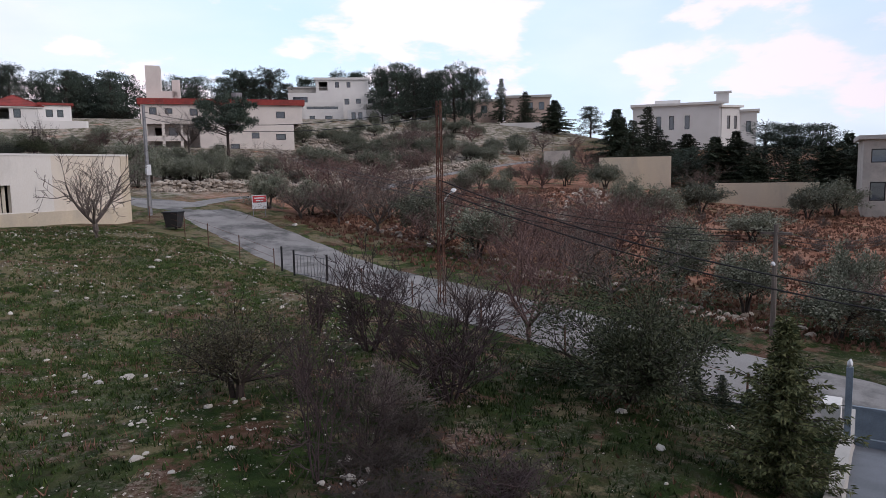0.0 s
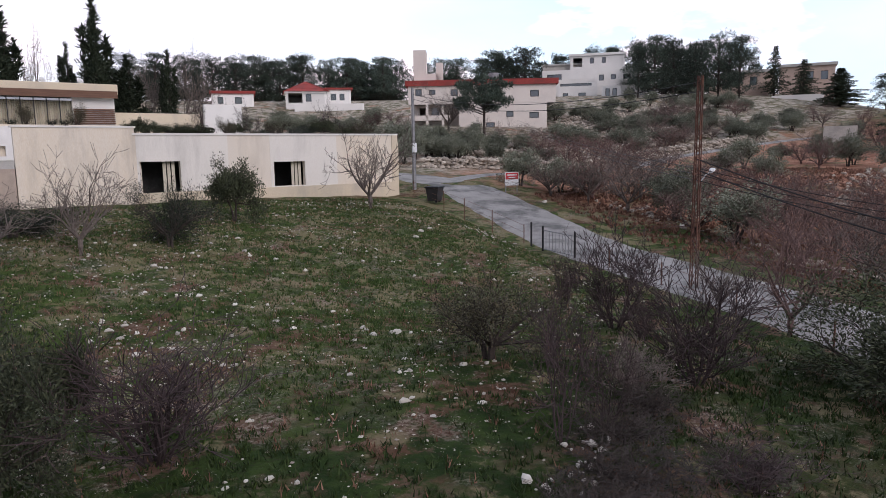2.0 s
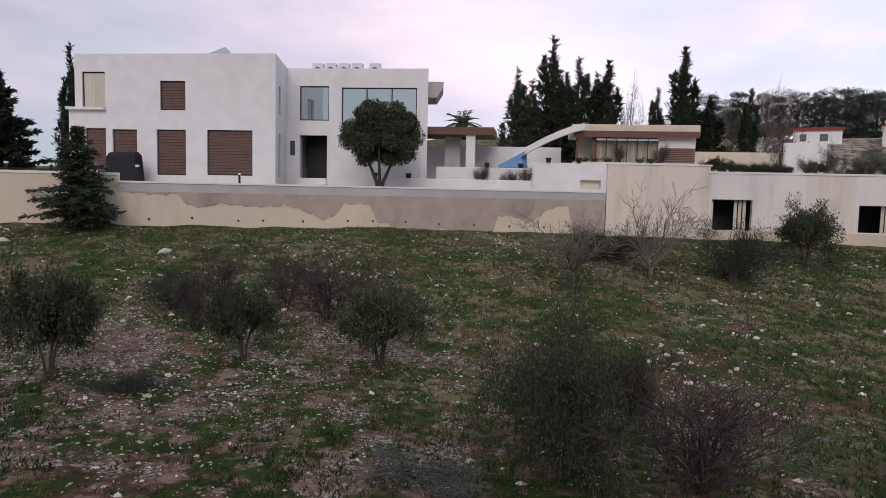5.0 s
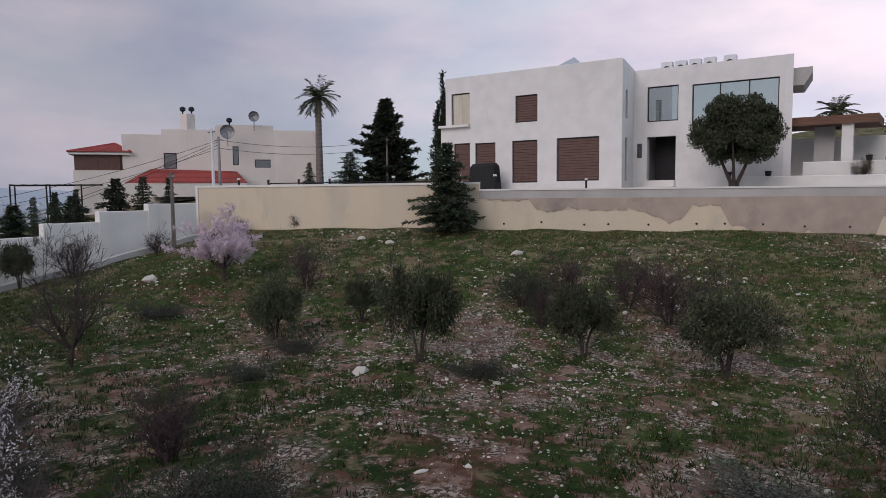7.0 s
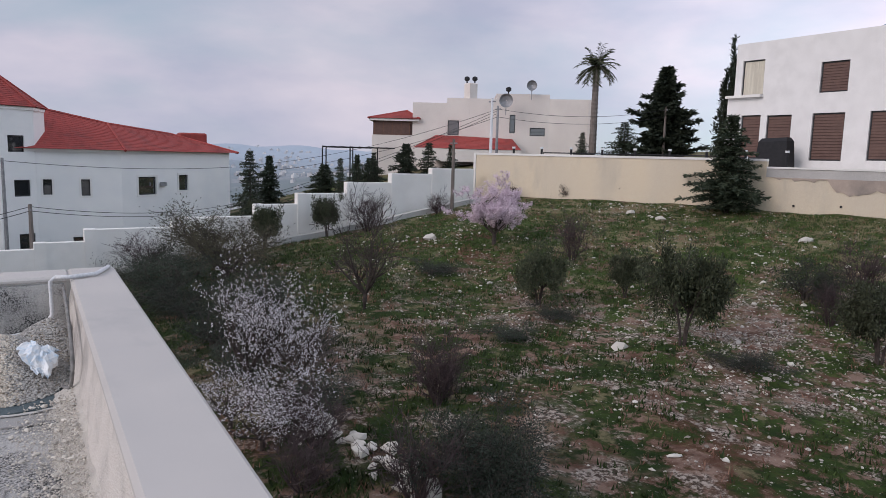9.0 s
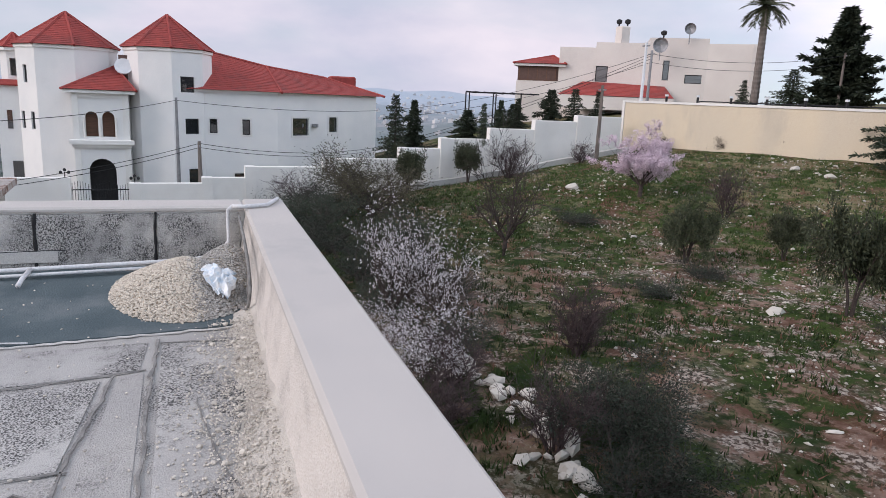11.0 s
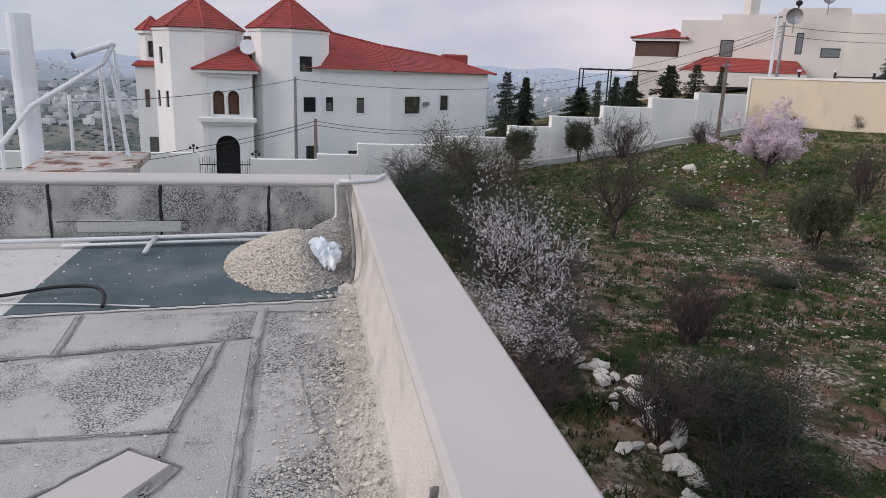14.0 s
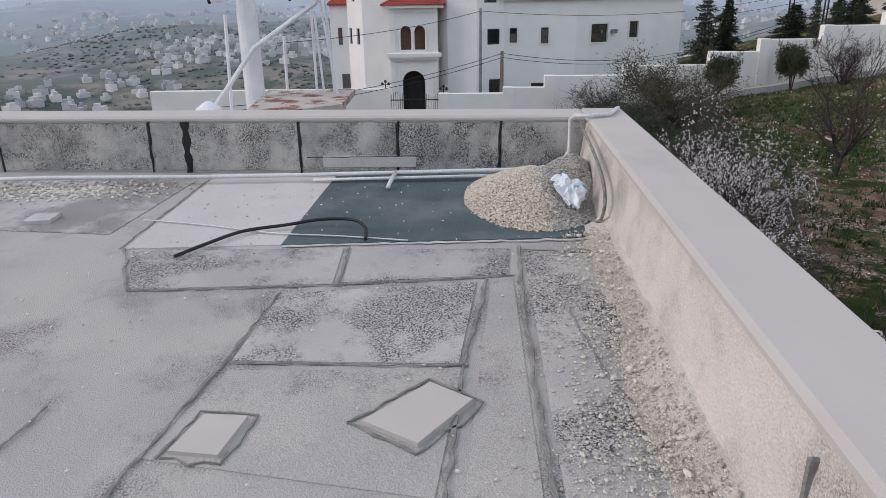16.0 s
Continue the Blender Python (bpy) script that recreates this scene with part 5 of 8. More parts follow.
b = arch_wall(Build(), PX, PY0, PY1, -2.1, 0.85, [(-5.9, 0.36, -1.95, -0.75), (-4.95, 0.36, -1.95, -0.75)])
arch_wall(b, PX, PY0, PY1, -11.0, -2.1, [(-5.43, 0.78, -6.4, -4.1)])
b.box(-51, PX - 0.35, PY0, PY0 + 0.3, -11.0, 0.85).box(-51, PX - 0.35, PY1 - 0.3, PY1, -11.0, 0.85)
wpart(b, "porch_wall", "villa_wall", villa)
wpart(Build().cbox(PX, PX + 0.35, PY0 - 0.25, PY1 + 0.25, -2.42, -2.12, 0.05).box(PX, PX + 0.2, PY0 - 0.1, PY1 + 0.1, -2.62, -2.42), "porch_cornice", "plaster_white", villa)
wpart(Build().box(PX, PX + 0.1, PY0, PY0 + 0.35, -11.0, 0.8).box(PX, PX + 0.1, PY1 - 0.35, PY1, -11.0, 0.8).box(PX, PX + 0.08, PY0 + 0.35, PY1 - 0.35, 0.45, 0.8), "porch_pilaster", "plaster_white", villa)
for yc in (-6.32, -5.42, -4.52):
    wpart(Build().tube([(PX + 0.05, yc, -1.95), (PX + 0.05, yc, -0.75)], 0.07, 8), "column", "plaster_white", villa)
wpart(Build().box(PX - 0.6, PX - 0.5, PY0 + 0.4, PY1 - 0.4, -2.0, 0.4), "loggia_back", "wood_brown", villa)
wpart(Build().box(PX - 1.6, PX - 1.5, PY0 + 0.4, PY1 - 0.4, -11.0, -2.3), "door_back", "dark_frame", villa)
pyramid_tiles(rect(-51.5, PX + 0.25, PY0 - 0.35, PY1 + 0.35), 0.95, (-50.3, -4.6, 2.45), 1.08, 10, villa)
wpart(Build().tube([(-49.4, -4.0, 2.45), (-49.3, -4.0, 2.5)], 0.55, 14), "roof_dish", "metal_white", villa)
wpart(Build().box(-50.2, -49.7, -4.3, -3.6, 1.6, 3.2), "dark_vent", "brown_shutter", villa)
for y in (9.6, 10.6):
    e = thing("wall_floodlight", -50.2, y - 1.9, -1.0, 62, "grey floodlight fixed to the villa wall", "floodlight", "villa floodlights")
    Build().cbox(-0.2, 0.2, -0.55, -0.2, -0.12, 0.12, 0.03).part("head", "metal_grey", e)
    Build().box(-0.04, 0.04, -0.25, 0.05, -0.04, 0.04).part("bracket", "metal_grey", e)
vwall = thing("villa_front_wall", -42, -4, -5.6, 0, "white low wall in front of the villa", "wall", kind="structure")
for y0, y1, top in ((-16, -7.6, -4.75), (-3.2, 0.6, -4.9), (0.6, 4.2, -4.3), (4.2, 8.2, -3.75), (8.2, 12, -3.2)):
    wpart(Build().cbox(-43.3, -43.0, y0, y1, -12, top, 0.03), "wall_panel", "plaster_white", vwall)
gate_v = thing("villa_gate", -30.15, -4.1, -4.7, 0, "dark wrought-iron gate before the villa door", "gate")
for i in range(22):
    y = -5.18 + i * 0.098
    wpart(Build().tube([(-30.15, y, -4.7), (-30.15, y, -2.66 + 0.1 * math.sin(i * 0.6))], 0.012, 4), "bar", "black", gate_v)
for z in (-4.5, -2.95):
    wpart(Build().box(-30.17, -30.13, -5.2, -3.08, z, z + 0.04), "rail", "black", gate_v)

for y in (-5.42, -2.85):
    e = thing("gate_lamp", -30.15, y, -2.42 if y < -4 else -2.66, 0, "cluster of small black globe lamps on a gate pier", "lamp", "gate lamps")
    Build().tube([(0, 0, 0), (0, 0, 0.22)], 0.02, 6).part("stem", "black", e)
    for k, (dy, dz) in enumerate(((-0.14, 0.2), (0.0, 0.3), (0.14, 0.2))):
        Build().tube([(0, dy, dz - 0.06), (0, dy, dz - 0.03), (0, dy, dz + 0.03), (0, dy, dz + 0.07)], [0.03, 0.06, 0.06, 0.02], 8).part("globe", "black", e)

# ---- cream house with the dishes ----
dish_house = thing("cream_house", -50, 33, 1.2, 0, "cream two-storey house with a red tiled porch roof", "house")
C = [(-53.5, 27.0), (-52.0, 30.6)]
A0, A1, A2, A3 = (-54.6, 27.1), (-50.9, 32.6), (-45.5, 39.8), (-43.0, 42.4)
bk = lambda p, d: (p[0] - d * 0.83, p[1] + d * 0.56)
def dh(p, q, z0, z1, holes=()):
    poly = [p, q, bk(q, 9), bk(p, 9)]
    walls_of(dish_house, poly, z0, z1, 0.3, "plaster_pale2", {0: list(holes)})
    wpart(Build().prism(inset(poly, 0.3), z1 - 0.3, z1 - 0.2), "roof_slab", "concrete", dish_house)


M["plaster_pale2"] = mat("plaster_pale2", (0.72, 0.66, 0.61), (0.66, 0.60, 0.56), 0.5, 0.92, 0.1, stain=(0.54, 0.50, 0.47), stain_scale=0.3, stain_at=(0.55, 0.85))
dh(A0, (-52.6, 30.1), -1.0, 3.2)
dh((-52.6, 30.1), A1, -1.0, 6.1)
dh(A1, (-48.3, 36.1), -1.0, 6.55, [(0.1, 1.1, 3.3, 4.6, "pane")])
dh((-48.3, 36.1), A2, -1.0, 7.0, [(1.2, 1.7, 3.6, 5.2, "pane"), (3.0, 4.4, 3.4, 4.1, "pane")])
dh(A2, A3, -1.0, 6.6)
poly = [A0, (-52.4, 30.4), bk((-52.4, 30.4), 5), bk(A0, 5)]
win(dish_house, A0, (-52.6, 30.1), (0.2, 3.4, 3.2, 4.55), kind="pane", bars=4, deep=-0.02, frame_mat="wood_brown", pane_mat="brown_shutter")
wpart(Build().prism(inset(poly, 0.15), 3.2, 4.6), "glazed_room", "brown_shutter", dish_house)
pyramid_tiles(poly, 4.65, (-55.2, 31.0, 5.5), 1.16, 6, dish_house)
b = Build()
tiled(b, (-51.6, 32.2, 3.4), (-48.2, 37.6, 3.4), (-49.6, 28.4, 2.1), (-45.0, 36.4, 2.1), 8)
wpart(b, "porch_roof", "roof_tile", dish_house)
wpart(Build().prism([(-51.6, 32.2), (-49.6, 28.4), (-45.0, 36.4), (-48.2, 37.6)], 1.0, 2.05), "porch_wall", "plaster_pale2", dish_house)
wpart(Build().cbox(-50.6, -49.7, 34.2, 35.0, 5, 7.9, 0.05), "chimney", "plaster_pale2", dish_house)
for x, y, z in ((-50.5, 34.4, 7.9), (-50.0, 34.9, 7.9), (-47.8, 37.0, 7.0)):
    e = thing("chimney_cowl", x, y, z, 0, "round black metal chimney cowl", "chimney cowl", "cowls on the cream house")
    Build().tube([(0, 0, 0), (0, 0, 0.25)], 0.06, 6).part("stem", "black", e)
    Build().tube([(0, 0, 0.2), (0, 0, 0.3), (0, 0, 0.5), (0, 0, 0.6)], [0.12, 0.24, 0.24, 0.1], 10).part("cap", "black", e)
for x, y, z, r in ((-46.8, 36.0, 6.3, 0.6), (-46.2, 38.3, 7.7, 0.45)):
    e = thing("satellite_dish", x, y, z - 1.2, 50, "grey satellite dish on the cream house", "satellite dish", "dishes on the cream house")
    Build().tube([(0, 0, 0), (0, 0, 1.2)], 0.04, 6).part("mast", "metal_grey", e)
    Build().tube([(0, -0.02, 1.2), (0.0, -0.1, 1.2), (0, -0.22, 1.2)], [0.05, r * 0.7, r], 14, cap=False).part("dish", "metal_grey", e)
    Build().tube([(0, -0.2, 1.2 - r), (0, -0.6, 1.2)], 0.015, 4).part("arm", "metal_grey", e)
arbor = thing("garden_arbour", -54, 25, 1, 0, "dark metal garden arbour beside the cream house", "arbour")
b = Build()
for i in range(8):
    for dx in (0, 2.2):
        p = (-55.8 + 0.35 * i + dx * -0.8, 22.9 + 0.72 * i + dx * 0.5)
        if i % 3 == 0:
            b.tube([(p[0], p[1], -3), (p[0], p[1], 2.0)], 0.06, 5)
    p = (-55.8 + 0.35 * i, 22.9 + 0.72 * i)
    b.tube([(p[0] + 0.2, p[1] - 0.1, 2.05), (p[0] - 2.2, p[1] + 1.4, 2.05)], 0.04, 4)
b.tube([(-55.8, 22.9, 2.0), (-53.0, 28.6, 2.0)], 0.06, 5).tube([(-57.6, 24.1, 2.0), (-54.8, 29.8, 2.0)], 0.06, 5)
wpart(b, "frame", "black", arbor)


# ---- houses up the hill beyond the road ----
def place_box(parent, p, q, deep, z0, z1, material, holes=(), cap=None, name="wall"):
    """A block whose front runs from p to q as seen from the field (p on the left)."""
    p, q = Vector(p), Vector(q)
    d = (q - p).normalized()
    n = Vector((-d.y, d.x))
    poly = [tuple(p), tuple(q), tuple(q + n * deep), tuple(p + n * deep)]
    walls_of(parent, poly, z0, z1, 0.3, material, {0: list(holes)}, name)
    if cap:
        o = 0.35
        pp = [tuple(p - d * o - n * o), tuple(q + d * o - n * o), tuple(q + d * o + n * (deep + o)), tuple(p - d * o + n * (deep + o))]
        wpart(Build().prism(pp, z1, z1 + cap[1]), "roof_slab", cap[0], parent)
    else:
        wpart(Build().prism([tuple(p + d * 0.3 + n * 0.3), tuple(q - d * 0.3 + n * 0.3), tuple(q - d * 0.3 + n * (deep - 0.3)), tuple(p + d * 0.3 + n * (deep - 0.3))], z1 - 0.3, z1 - 0.2), "roof_slab", "concrete", parent)
    return p, q, d, n


h1 = thing("cream_block_house", 63, 74, 4.5, 0, "long pale two-storey house with a red roof edge", "house")
P0, P1 = (55.9, 80.2), (71.8, 67.4)
Z = "pane"
place_box(h1, P0, P1, 10, 7.9, 10.4, "plaster_pale2", [(1.0, 1.9, 9.1, 10.0, Z), (2.9, 3.8, 9.2, 9.9, Z), (5.9, 6.9, 9.0, 9.9, Z), (16.9, 18.1, 8.7, 9.6, Z)], ("roof_tile", 0.75))
p, q = Vector(P0), Vector(P1)
d = (q - p).normalized()
place_box(h1, tuple(p + d * 7), tuple(p + d * 19.2), 9, 3.5, 7.88, "plaster_pale2", [(3.8, 5.0, 4.5, 5.3, Z), (6.6, 7.6, 6.0, 6.8, Z), (9.8, 11.1, 5.8, 6.6, Z), (2.0, 3.0, 3.6, 5.2, Z)])
n = Vector((-d.y, d.x))
place_box(h1, tuple(p + d * 0.4 + n * 2.5), tuple(p + d * 7 + n * 2.5), 6, 3.5, 7.88, "plaster_pale2", [(1.0, 2.2, 6.2, 7.6, "open"), (2.7, 3.8, 6.2, 7.6, Z), (0.8, 1.6, 4.0, 5.4, "open")])
b = Build()
for u in (0.3, 2.4, 4.6):
    a = p + d * u
    b.prism([tuple(a), tuple(a + d * 0.35), tuple(a + d * 0.35 + n * 0.35), tuple(a + n * 0.35)], 3.5, 7.9)
wpart(b, "balcony_pier", "plaster_pale2", h1)
a = p + d * 0.1
wpart(Build().prism([tuple(a), tuple(a + d * 6), tuple(a + d * 6 + n * 2.4), tuple(a + n * 2.4)], 5.7, 6.4), "balcony_slab", "plaster_pale2", h1)
place_box(h1, tuple(p + d * 0.6 + n * 3), tuple(p + d * 2.4 + n * 3), 3, 11.1, 15.7, "plaster_pale2", cap=None, name="stair_tower")
place_box(h1, tuple(p + d * 2.4 + n * 3), tuple(p + d * 4.5 + n * 3), 3, 11.1, 12.4, "plaster_pale2", name="roof_room")
place_box(h1, tuple(p + d * 3.8 + n * 3), tuple(p + d * 4.8 + n * 3), 1, 11.1, 13.9, "plaster_pale2", name="chimney")
a = p + d * 12 + n * 3
wpart(Build().tube([(a.x, a.y, 11.1), (a.x, a.y, 12.3)], 0.7, 12), "water_tank", "metal_grey", h1)

h2 = thing("red_roofed_house", 60, 114, 10, 0, "small pale house with a red tiled roof among pines", "house")
place_box(h2, (54.5, 117.4), (61.0, 114.2), 8, 9, 12.6, "far_white", [(0.5, 3.0, 10.6, 12.3, "open"), (3.6, 4.6, 10.8, 12.2, Z)])
place_box(h2, (61.0, 114.2), (65.0, 112.2), 7, 9, 12.9, "far_white", [(0.8, 1.8, 11.0, 12.2, Z), (2.4, 3.3, 11.0, 12.2, Z)], ("roof_tile", 0.35))
pyramid_tiles([(54.3, 117.2), (61.2, 113.8), (64.0, 120.0), (57.0, 123.5)], 12.6, (59.2, 118.6, 14.6), 1.06, 5, h2)
place_box(h2, (55.0, 114.9), (66.2, 109.6), 0.4, 7.5, 10.3, "far_white", name="terrace_wall")
h2b = thing("small_pale_house", 52, 123, 10, 0, "small pale house with a red roof edge", "house")
place_box(h2b, (43.6, 124.6), (50.4, 122.0), 7, 9, 12.4, "far_white", [(1, 2, 10.6, 11.8, Z), (4, 5.2, 10.6, 11.8, Z)], ("roof_tile", 0.5))

hs = thing("hilltop_white_house", 114, 97, 13, 0, "large white stepped house on the hilltop", "house")
place_box(hs, (107.0, 105.2), (121.0, 89.2), 9, 10, 17.8, "far_white", [(1.0, 4.0, 15.4, 17.0, Z, 3), (11.6, 12.6, 15.4, 16.6, Z), (14, 15, 15.6, 16.6, Z), (16.5, 18, 15.6, 16.6, Z)])
place_box(hs, (108.5, 106.5), (114.4, 99.9), 8, 17.8, 19.0, "concrete", cap=("band_grey", 0.3))
place_box(hs, (111.4, 101.4), (118.5, 93.0), 8, 17.8, 20.6, "far_white", [(0.6, 2.4, 18.4, 20.2, "open"), (4.0, 4.8, 19.0, 20.2, Z), (6.4, 7.2, 19.0, 20.2, Z)], ("far_white", 0.45))
place_box(hs, (101.8, 95.8), (106.9, 90.2), 7, 9, 14.9, "far_white", [(0.5, 6.5, 13.6, 14.1, Z, 4), (1, 2, 11.0, 12.3, Z), (4, 5.4, 11.0, 12.3, Z)])
hg = thing("hillside_garage", 108, 86, 10.5, 0, "small white and grey outbuilding", "outbuilding")
place_box(hg, (106.2, 88.5), (108.4, 85.8), 5, 9, 13.3, "far_white", [(0.7, 1.5, 11.0, 12.8, Z), (2.0, 2.8, 11.0, 12.8, Z)])
place_box(hg, (108.5, 85.7), (110.7, 82.9), 5, 9, 13.3, "band_grey")
hb = thing("pink_stone_house", 134, 68, 10, 0, "pink stone house with arched ground floor", "house")
M["pink_stone"] = mat("pink_stone", (0.50, 0.38, 0.32), (0.44, 0.34, 0.29), 1.0, 0.9, 0.1)
place_box(hb, (129.5, 77.0), (133.5, 69.5), 9, 8, 15.6, "pink_stone", [(1.2, 2.4, 13.0, 14.8, Z), (4.4, 5.6, 13.0, 14.8, Z), (1, 2.4, 10.4, 12.2, "open"), (4.2, 5.6, 10.4, 12.2, "open")], ("band_grey", 0.5))
place_box(hb, (134.0, 68.6), (138.3, 60.3), 10, 8, 16.2, "pink_stone", [(4.6, 5.8, 13.6, 15.2, Z), (7.0, 8.2, 13.6, 15.2, Z)], ("band_grey", 0.5))
place_box(hb, (119.3, 74.1), (124.3, 65.4), 0.4, 8, 12.4, "pink_stone", [(4.2, 5.6, 9.6, 11.2, "open"), (7.2, 8.6, 9.6, 11.2, "open")], name="garden_wall")
place_box(hb, (120.2, 62.6), (123.8, 55.4), 0.4, 6, 10.0, "far_white", name="garden_wall")
hc = thing("white_manor", 108, 25, 4, 0, "white stone manor with a square chimney", "house")
place_box(hc, (105.9, 32.3), (109.0, 20.3), 11, 2, 10.1, "far_white", [(5.2, 5.9, 6.6, 8.6, Z), (7.4, 8.1, 6.6, 8.6, Z), (3.4, 4.1, 6.6, 8.6, Z)], ("plaster_white", 0.35))
place_box(hc, (109.05, 20.2), (111.9, 18.2), 9, 2, 9.6, "far_white", [(1.0, 1.6, 6.5, 8.4, Z), (2.3, 2.9, 6.5, 8.4, Z)], ("plaster_white", 0.3))
place_box(hc, (112.0, 18.6), (112.4, 16.0), 5, 2, 9.0, "far_white", [(1.2, 1.9, 6.0, 7.6, Z)], ("plaster_white", 0.3))
place_box(hc, (110.8, 21.4), (111.1, 19.7), 1.7, 10.4, 11.9, "far_white", cap=("plaster_white", 0.15), name="chimney")
place_box(hc, (107.6, 29.5), (108.6, 26.0), 3, 10.4, 11.0, "far_white", name="roof_room")
rh = thing("stone_corner_house", 62, 0, -2, 0, "grey stone house at the field's end", "house")
place_box(rh, (61.0, 0.9), (61.6, -7.0), 8, -4, 2.9, "concrete", [(0.5, 1.5, 1.2, 2.2, Z), (0.5, 1.5, -1.6, -0.2, Z)], ("band_grey", 0.3))
fw = thing("field_wall", 64, 16, -1, 0, "tall cream garden walls between dark conifers", "wall", kind="structure")
place_box(fw, (64.9, 22.5), (66.9, 16.3), 0.4, -2, 2.15, "plaster_cream")
place_box(fw, (61.9, 11.4), (62.9, 3.8), 0.4, -4, -0.25, "plaster_cream")
place_box(fw, (73.8, 32.3), (75.0, 29.6), 0.5, -1, 3.2, "concrete")

# ---- trees and shrubs ----
def leaf_mat(name, a, b, rough=0.7, spread=0.35):
    """Leaf colour that varies leaf by leaf and tree by tree."""
    m = bpy.data.materials.new(name)
    m.use_nodes = True
    nt = m.node_tree
    p = nt.nodes["Principled BSDF"]
    p.inputs["Roughness"].default_value = rough
    p.inputs["Specular IOR Level"].default_value = 0.25
    g, o = nt.nodes.new("ShaderNodeNewGeometry"), nt.nodes.new("ShaderNodeObjectInfo")
    mx, hs, mr = nt.nodes.new("ShaderNodeMixRGB"), nt.nodes.new("ShaderNodeHueSaturation"), nt.nodes.new("ShaderNodeMapRange")
    mx.inputs[1].default_value, mx.inputs[2].default_value = (*a, 1), (*b, 1)
    mr.inputs[3].default_value, mr.inputs[4].default_value = 1 - spread, 1 + spread
    ln = nt.links.new
    ln(g.outputs["Random Per Island"], mx.inputs[0])
    ln(o.outputs["Random"], mr.inputs[0])
    ln(mr.outputs[0], hs.inputs["Value"])
    ln(mx.outputs[0], hs.inputs["Color"])
    ln(hs.outputs[0], p.inputs["Base Color"])
    return m


M["leaf_olive"] = leaf_mat("leaf_olive", (0.090, 0.105, 0.070), (0.25, 0.26, 0.205))
M["leaf_green"] = leaf_mat("leaf_green", (0.022, 0.029, 0.016), (0.080, 0.090, 0.050), spread=0.25)
M["leaf_brown"] = leaf_mat("leaf_brown", (0.040, 0.038, 0.024), (0.105, 0.095, 0.058), spread=0.2)
M["leaf_dark"] = leaf_mat("leaf_dark", (0.018, 0.028, 0.020), (0.050, 0.062, 0.042))
M["leaf_conifer"] = leaf_mat("leaf_conifer", (0.020, 0.032, 0.020), (0.052, 0.064, 0.038))
M["leaf_cedar"] = leaf_mat("leaf_cedar", (0.050, 0.068, 0.030), (0.14, 0.145, 0.062), spread=0.15)
M["leaf_silver"] = leaf_mat("leaf_silver", (0.050, 0.064, 0.055), (0.13, 0.15, 0.13))
M["leaf_dry"] = leaf_mat("leaf_dry", (0.14, 0.075, 0.055), (0.24, 0.15, 0.12))
M["petal_pink"] = leaf_mat("petal_pink", (0.56, 0.42, 0.50), (0.80, 0.69, 0.75), spread=0.05)
M["petal_white"] = leaf_mat("petal_white", (0.54, 0.51, 0.53), (0.78, 0.75, 0.77), spread=0.05)
M["leaf_palm"] = leaf_mat("leaf_palm", (0.05, 0.065, 0.03), (0.10, 0.11, 0.055))
M["needle"] = leaf_mat("needle", (0.028, 0.045, 0.036), (0.075, 0.095, 0.072))


def leaf_mesh(name, pts, size, aspect, seed, material, along=None, loose=1.0):
    """One small pointed blade at each place."""
    r = np.random.RandomState(seed)
    pts = np.asarray(pts, float)
    n = len(pts)
    d = r.normal(size=(n, 3))
    if along is not None:
        d = np.asarray(along, float) + d * loose
    d /= np.linalg.norm(d, axis=1)[:, None] + 1e-9
    e = np.cross(d, r.normal(size=(n, 3)))
    e /= np.linalg.norm(e, axis=1)[:, None] + 1e-9
    s = size * r.uniform(0.6, 1.3, size=(n, 1))
    v = np.stack([pts, pts + d * s * 0.5 + e * s * aspect * 0.5, pts + d * s, pts + d * s * 0.5 - e * s * aspect * 0.5], 1).reshape(-1, 3)
    f = np.arange(4 * n).reshape(-1, 4)
    me = bpy.data.meshes.new(name)
    me.from_pydata(v.tolist(), [], f.tolist())
    me.materials.append(M[material])
    return me


class Grow:
    """Grows limbs and twigs from a seed; keeps the twig ends."""

    def __init__(self, seed):
        self.rng = random.Random(seed)
        self.b = Build()
        self.fine = Build()
        self.tips = []

    def limb(self, p, d, length, radius, level, splits, bend=0.25, up=0.12, shrink=0.62, thin=0.0035):
        rng = self.rng
        n = 4 if level > 1 else 3
        pts, rad = [Vector(p)], [radius]
        d = Vector(d).normalized()
        for i in range(n):
            d = (d + Vector((rng.gauss(0, bend), rng.gauss(0, bend), rng.gauss(0, bend) + up)) * 0.6).normalized()
            pts.append(pts[-1] + d * length / n)
            rad.append(max(thin, radius * (1 - 0.55 * (i + 1) / n)))
        (self.b if level > 1 else self.fine).tube(pts, rad, 6 if radius > 0.03 else (4 if radius > 0.012 else 3), cap=False)
        if level <= 0:
            for q in pts[1:]:
                self.tips.append((q, d))
            return
        for k in range(splits[0]):
            i = rng.randint(1, n)
            q = pts[i]
            side = Vector((rng.gauss(0, 1), rng.gauss(0, 1), rng.gauss(0, 0.6)))
            nd = (d * 0.75 + side.normalized() * rng.uniform(0.5, 0.95)).normalized()
            self.limb(q, nd, length * rng.uniform(0.45, 0.8), max(thin, rad[i] * shrink), level - 1, splits[1:] or splits, bend, up, shrink, thin)


def plant(name, label, category, grow, bark, crown=None):
    """A tree at the origin, to be copied: an Empty with trunk and crown."""
    e = thing(name, 0, 0, -400, 0, label, category)
    grow.b.part("trunk", bark, e)
    if grow.fine.f:
        grow.fine.part("branchwork", bark, e)
    if crown:
        e2 = new(crown[0], crown[1])
        e2.parent = e
    return e


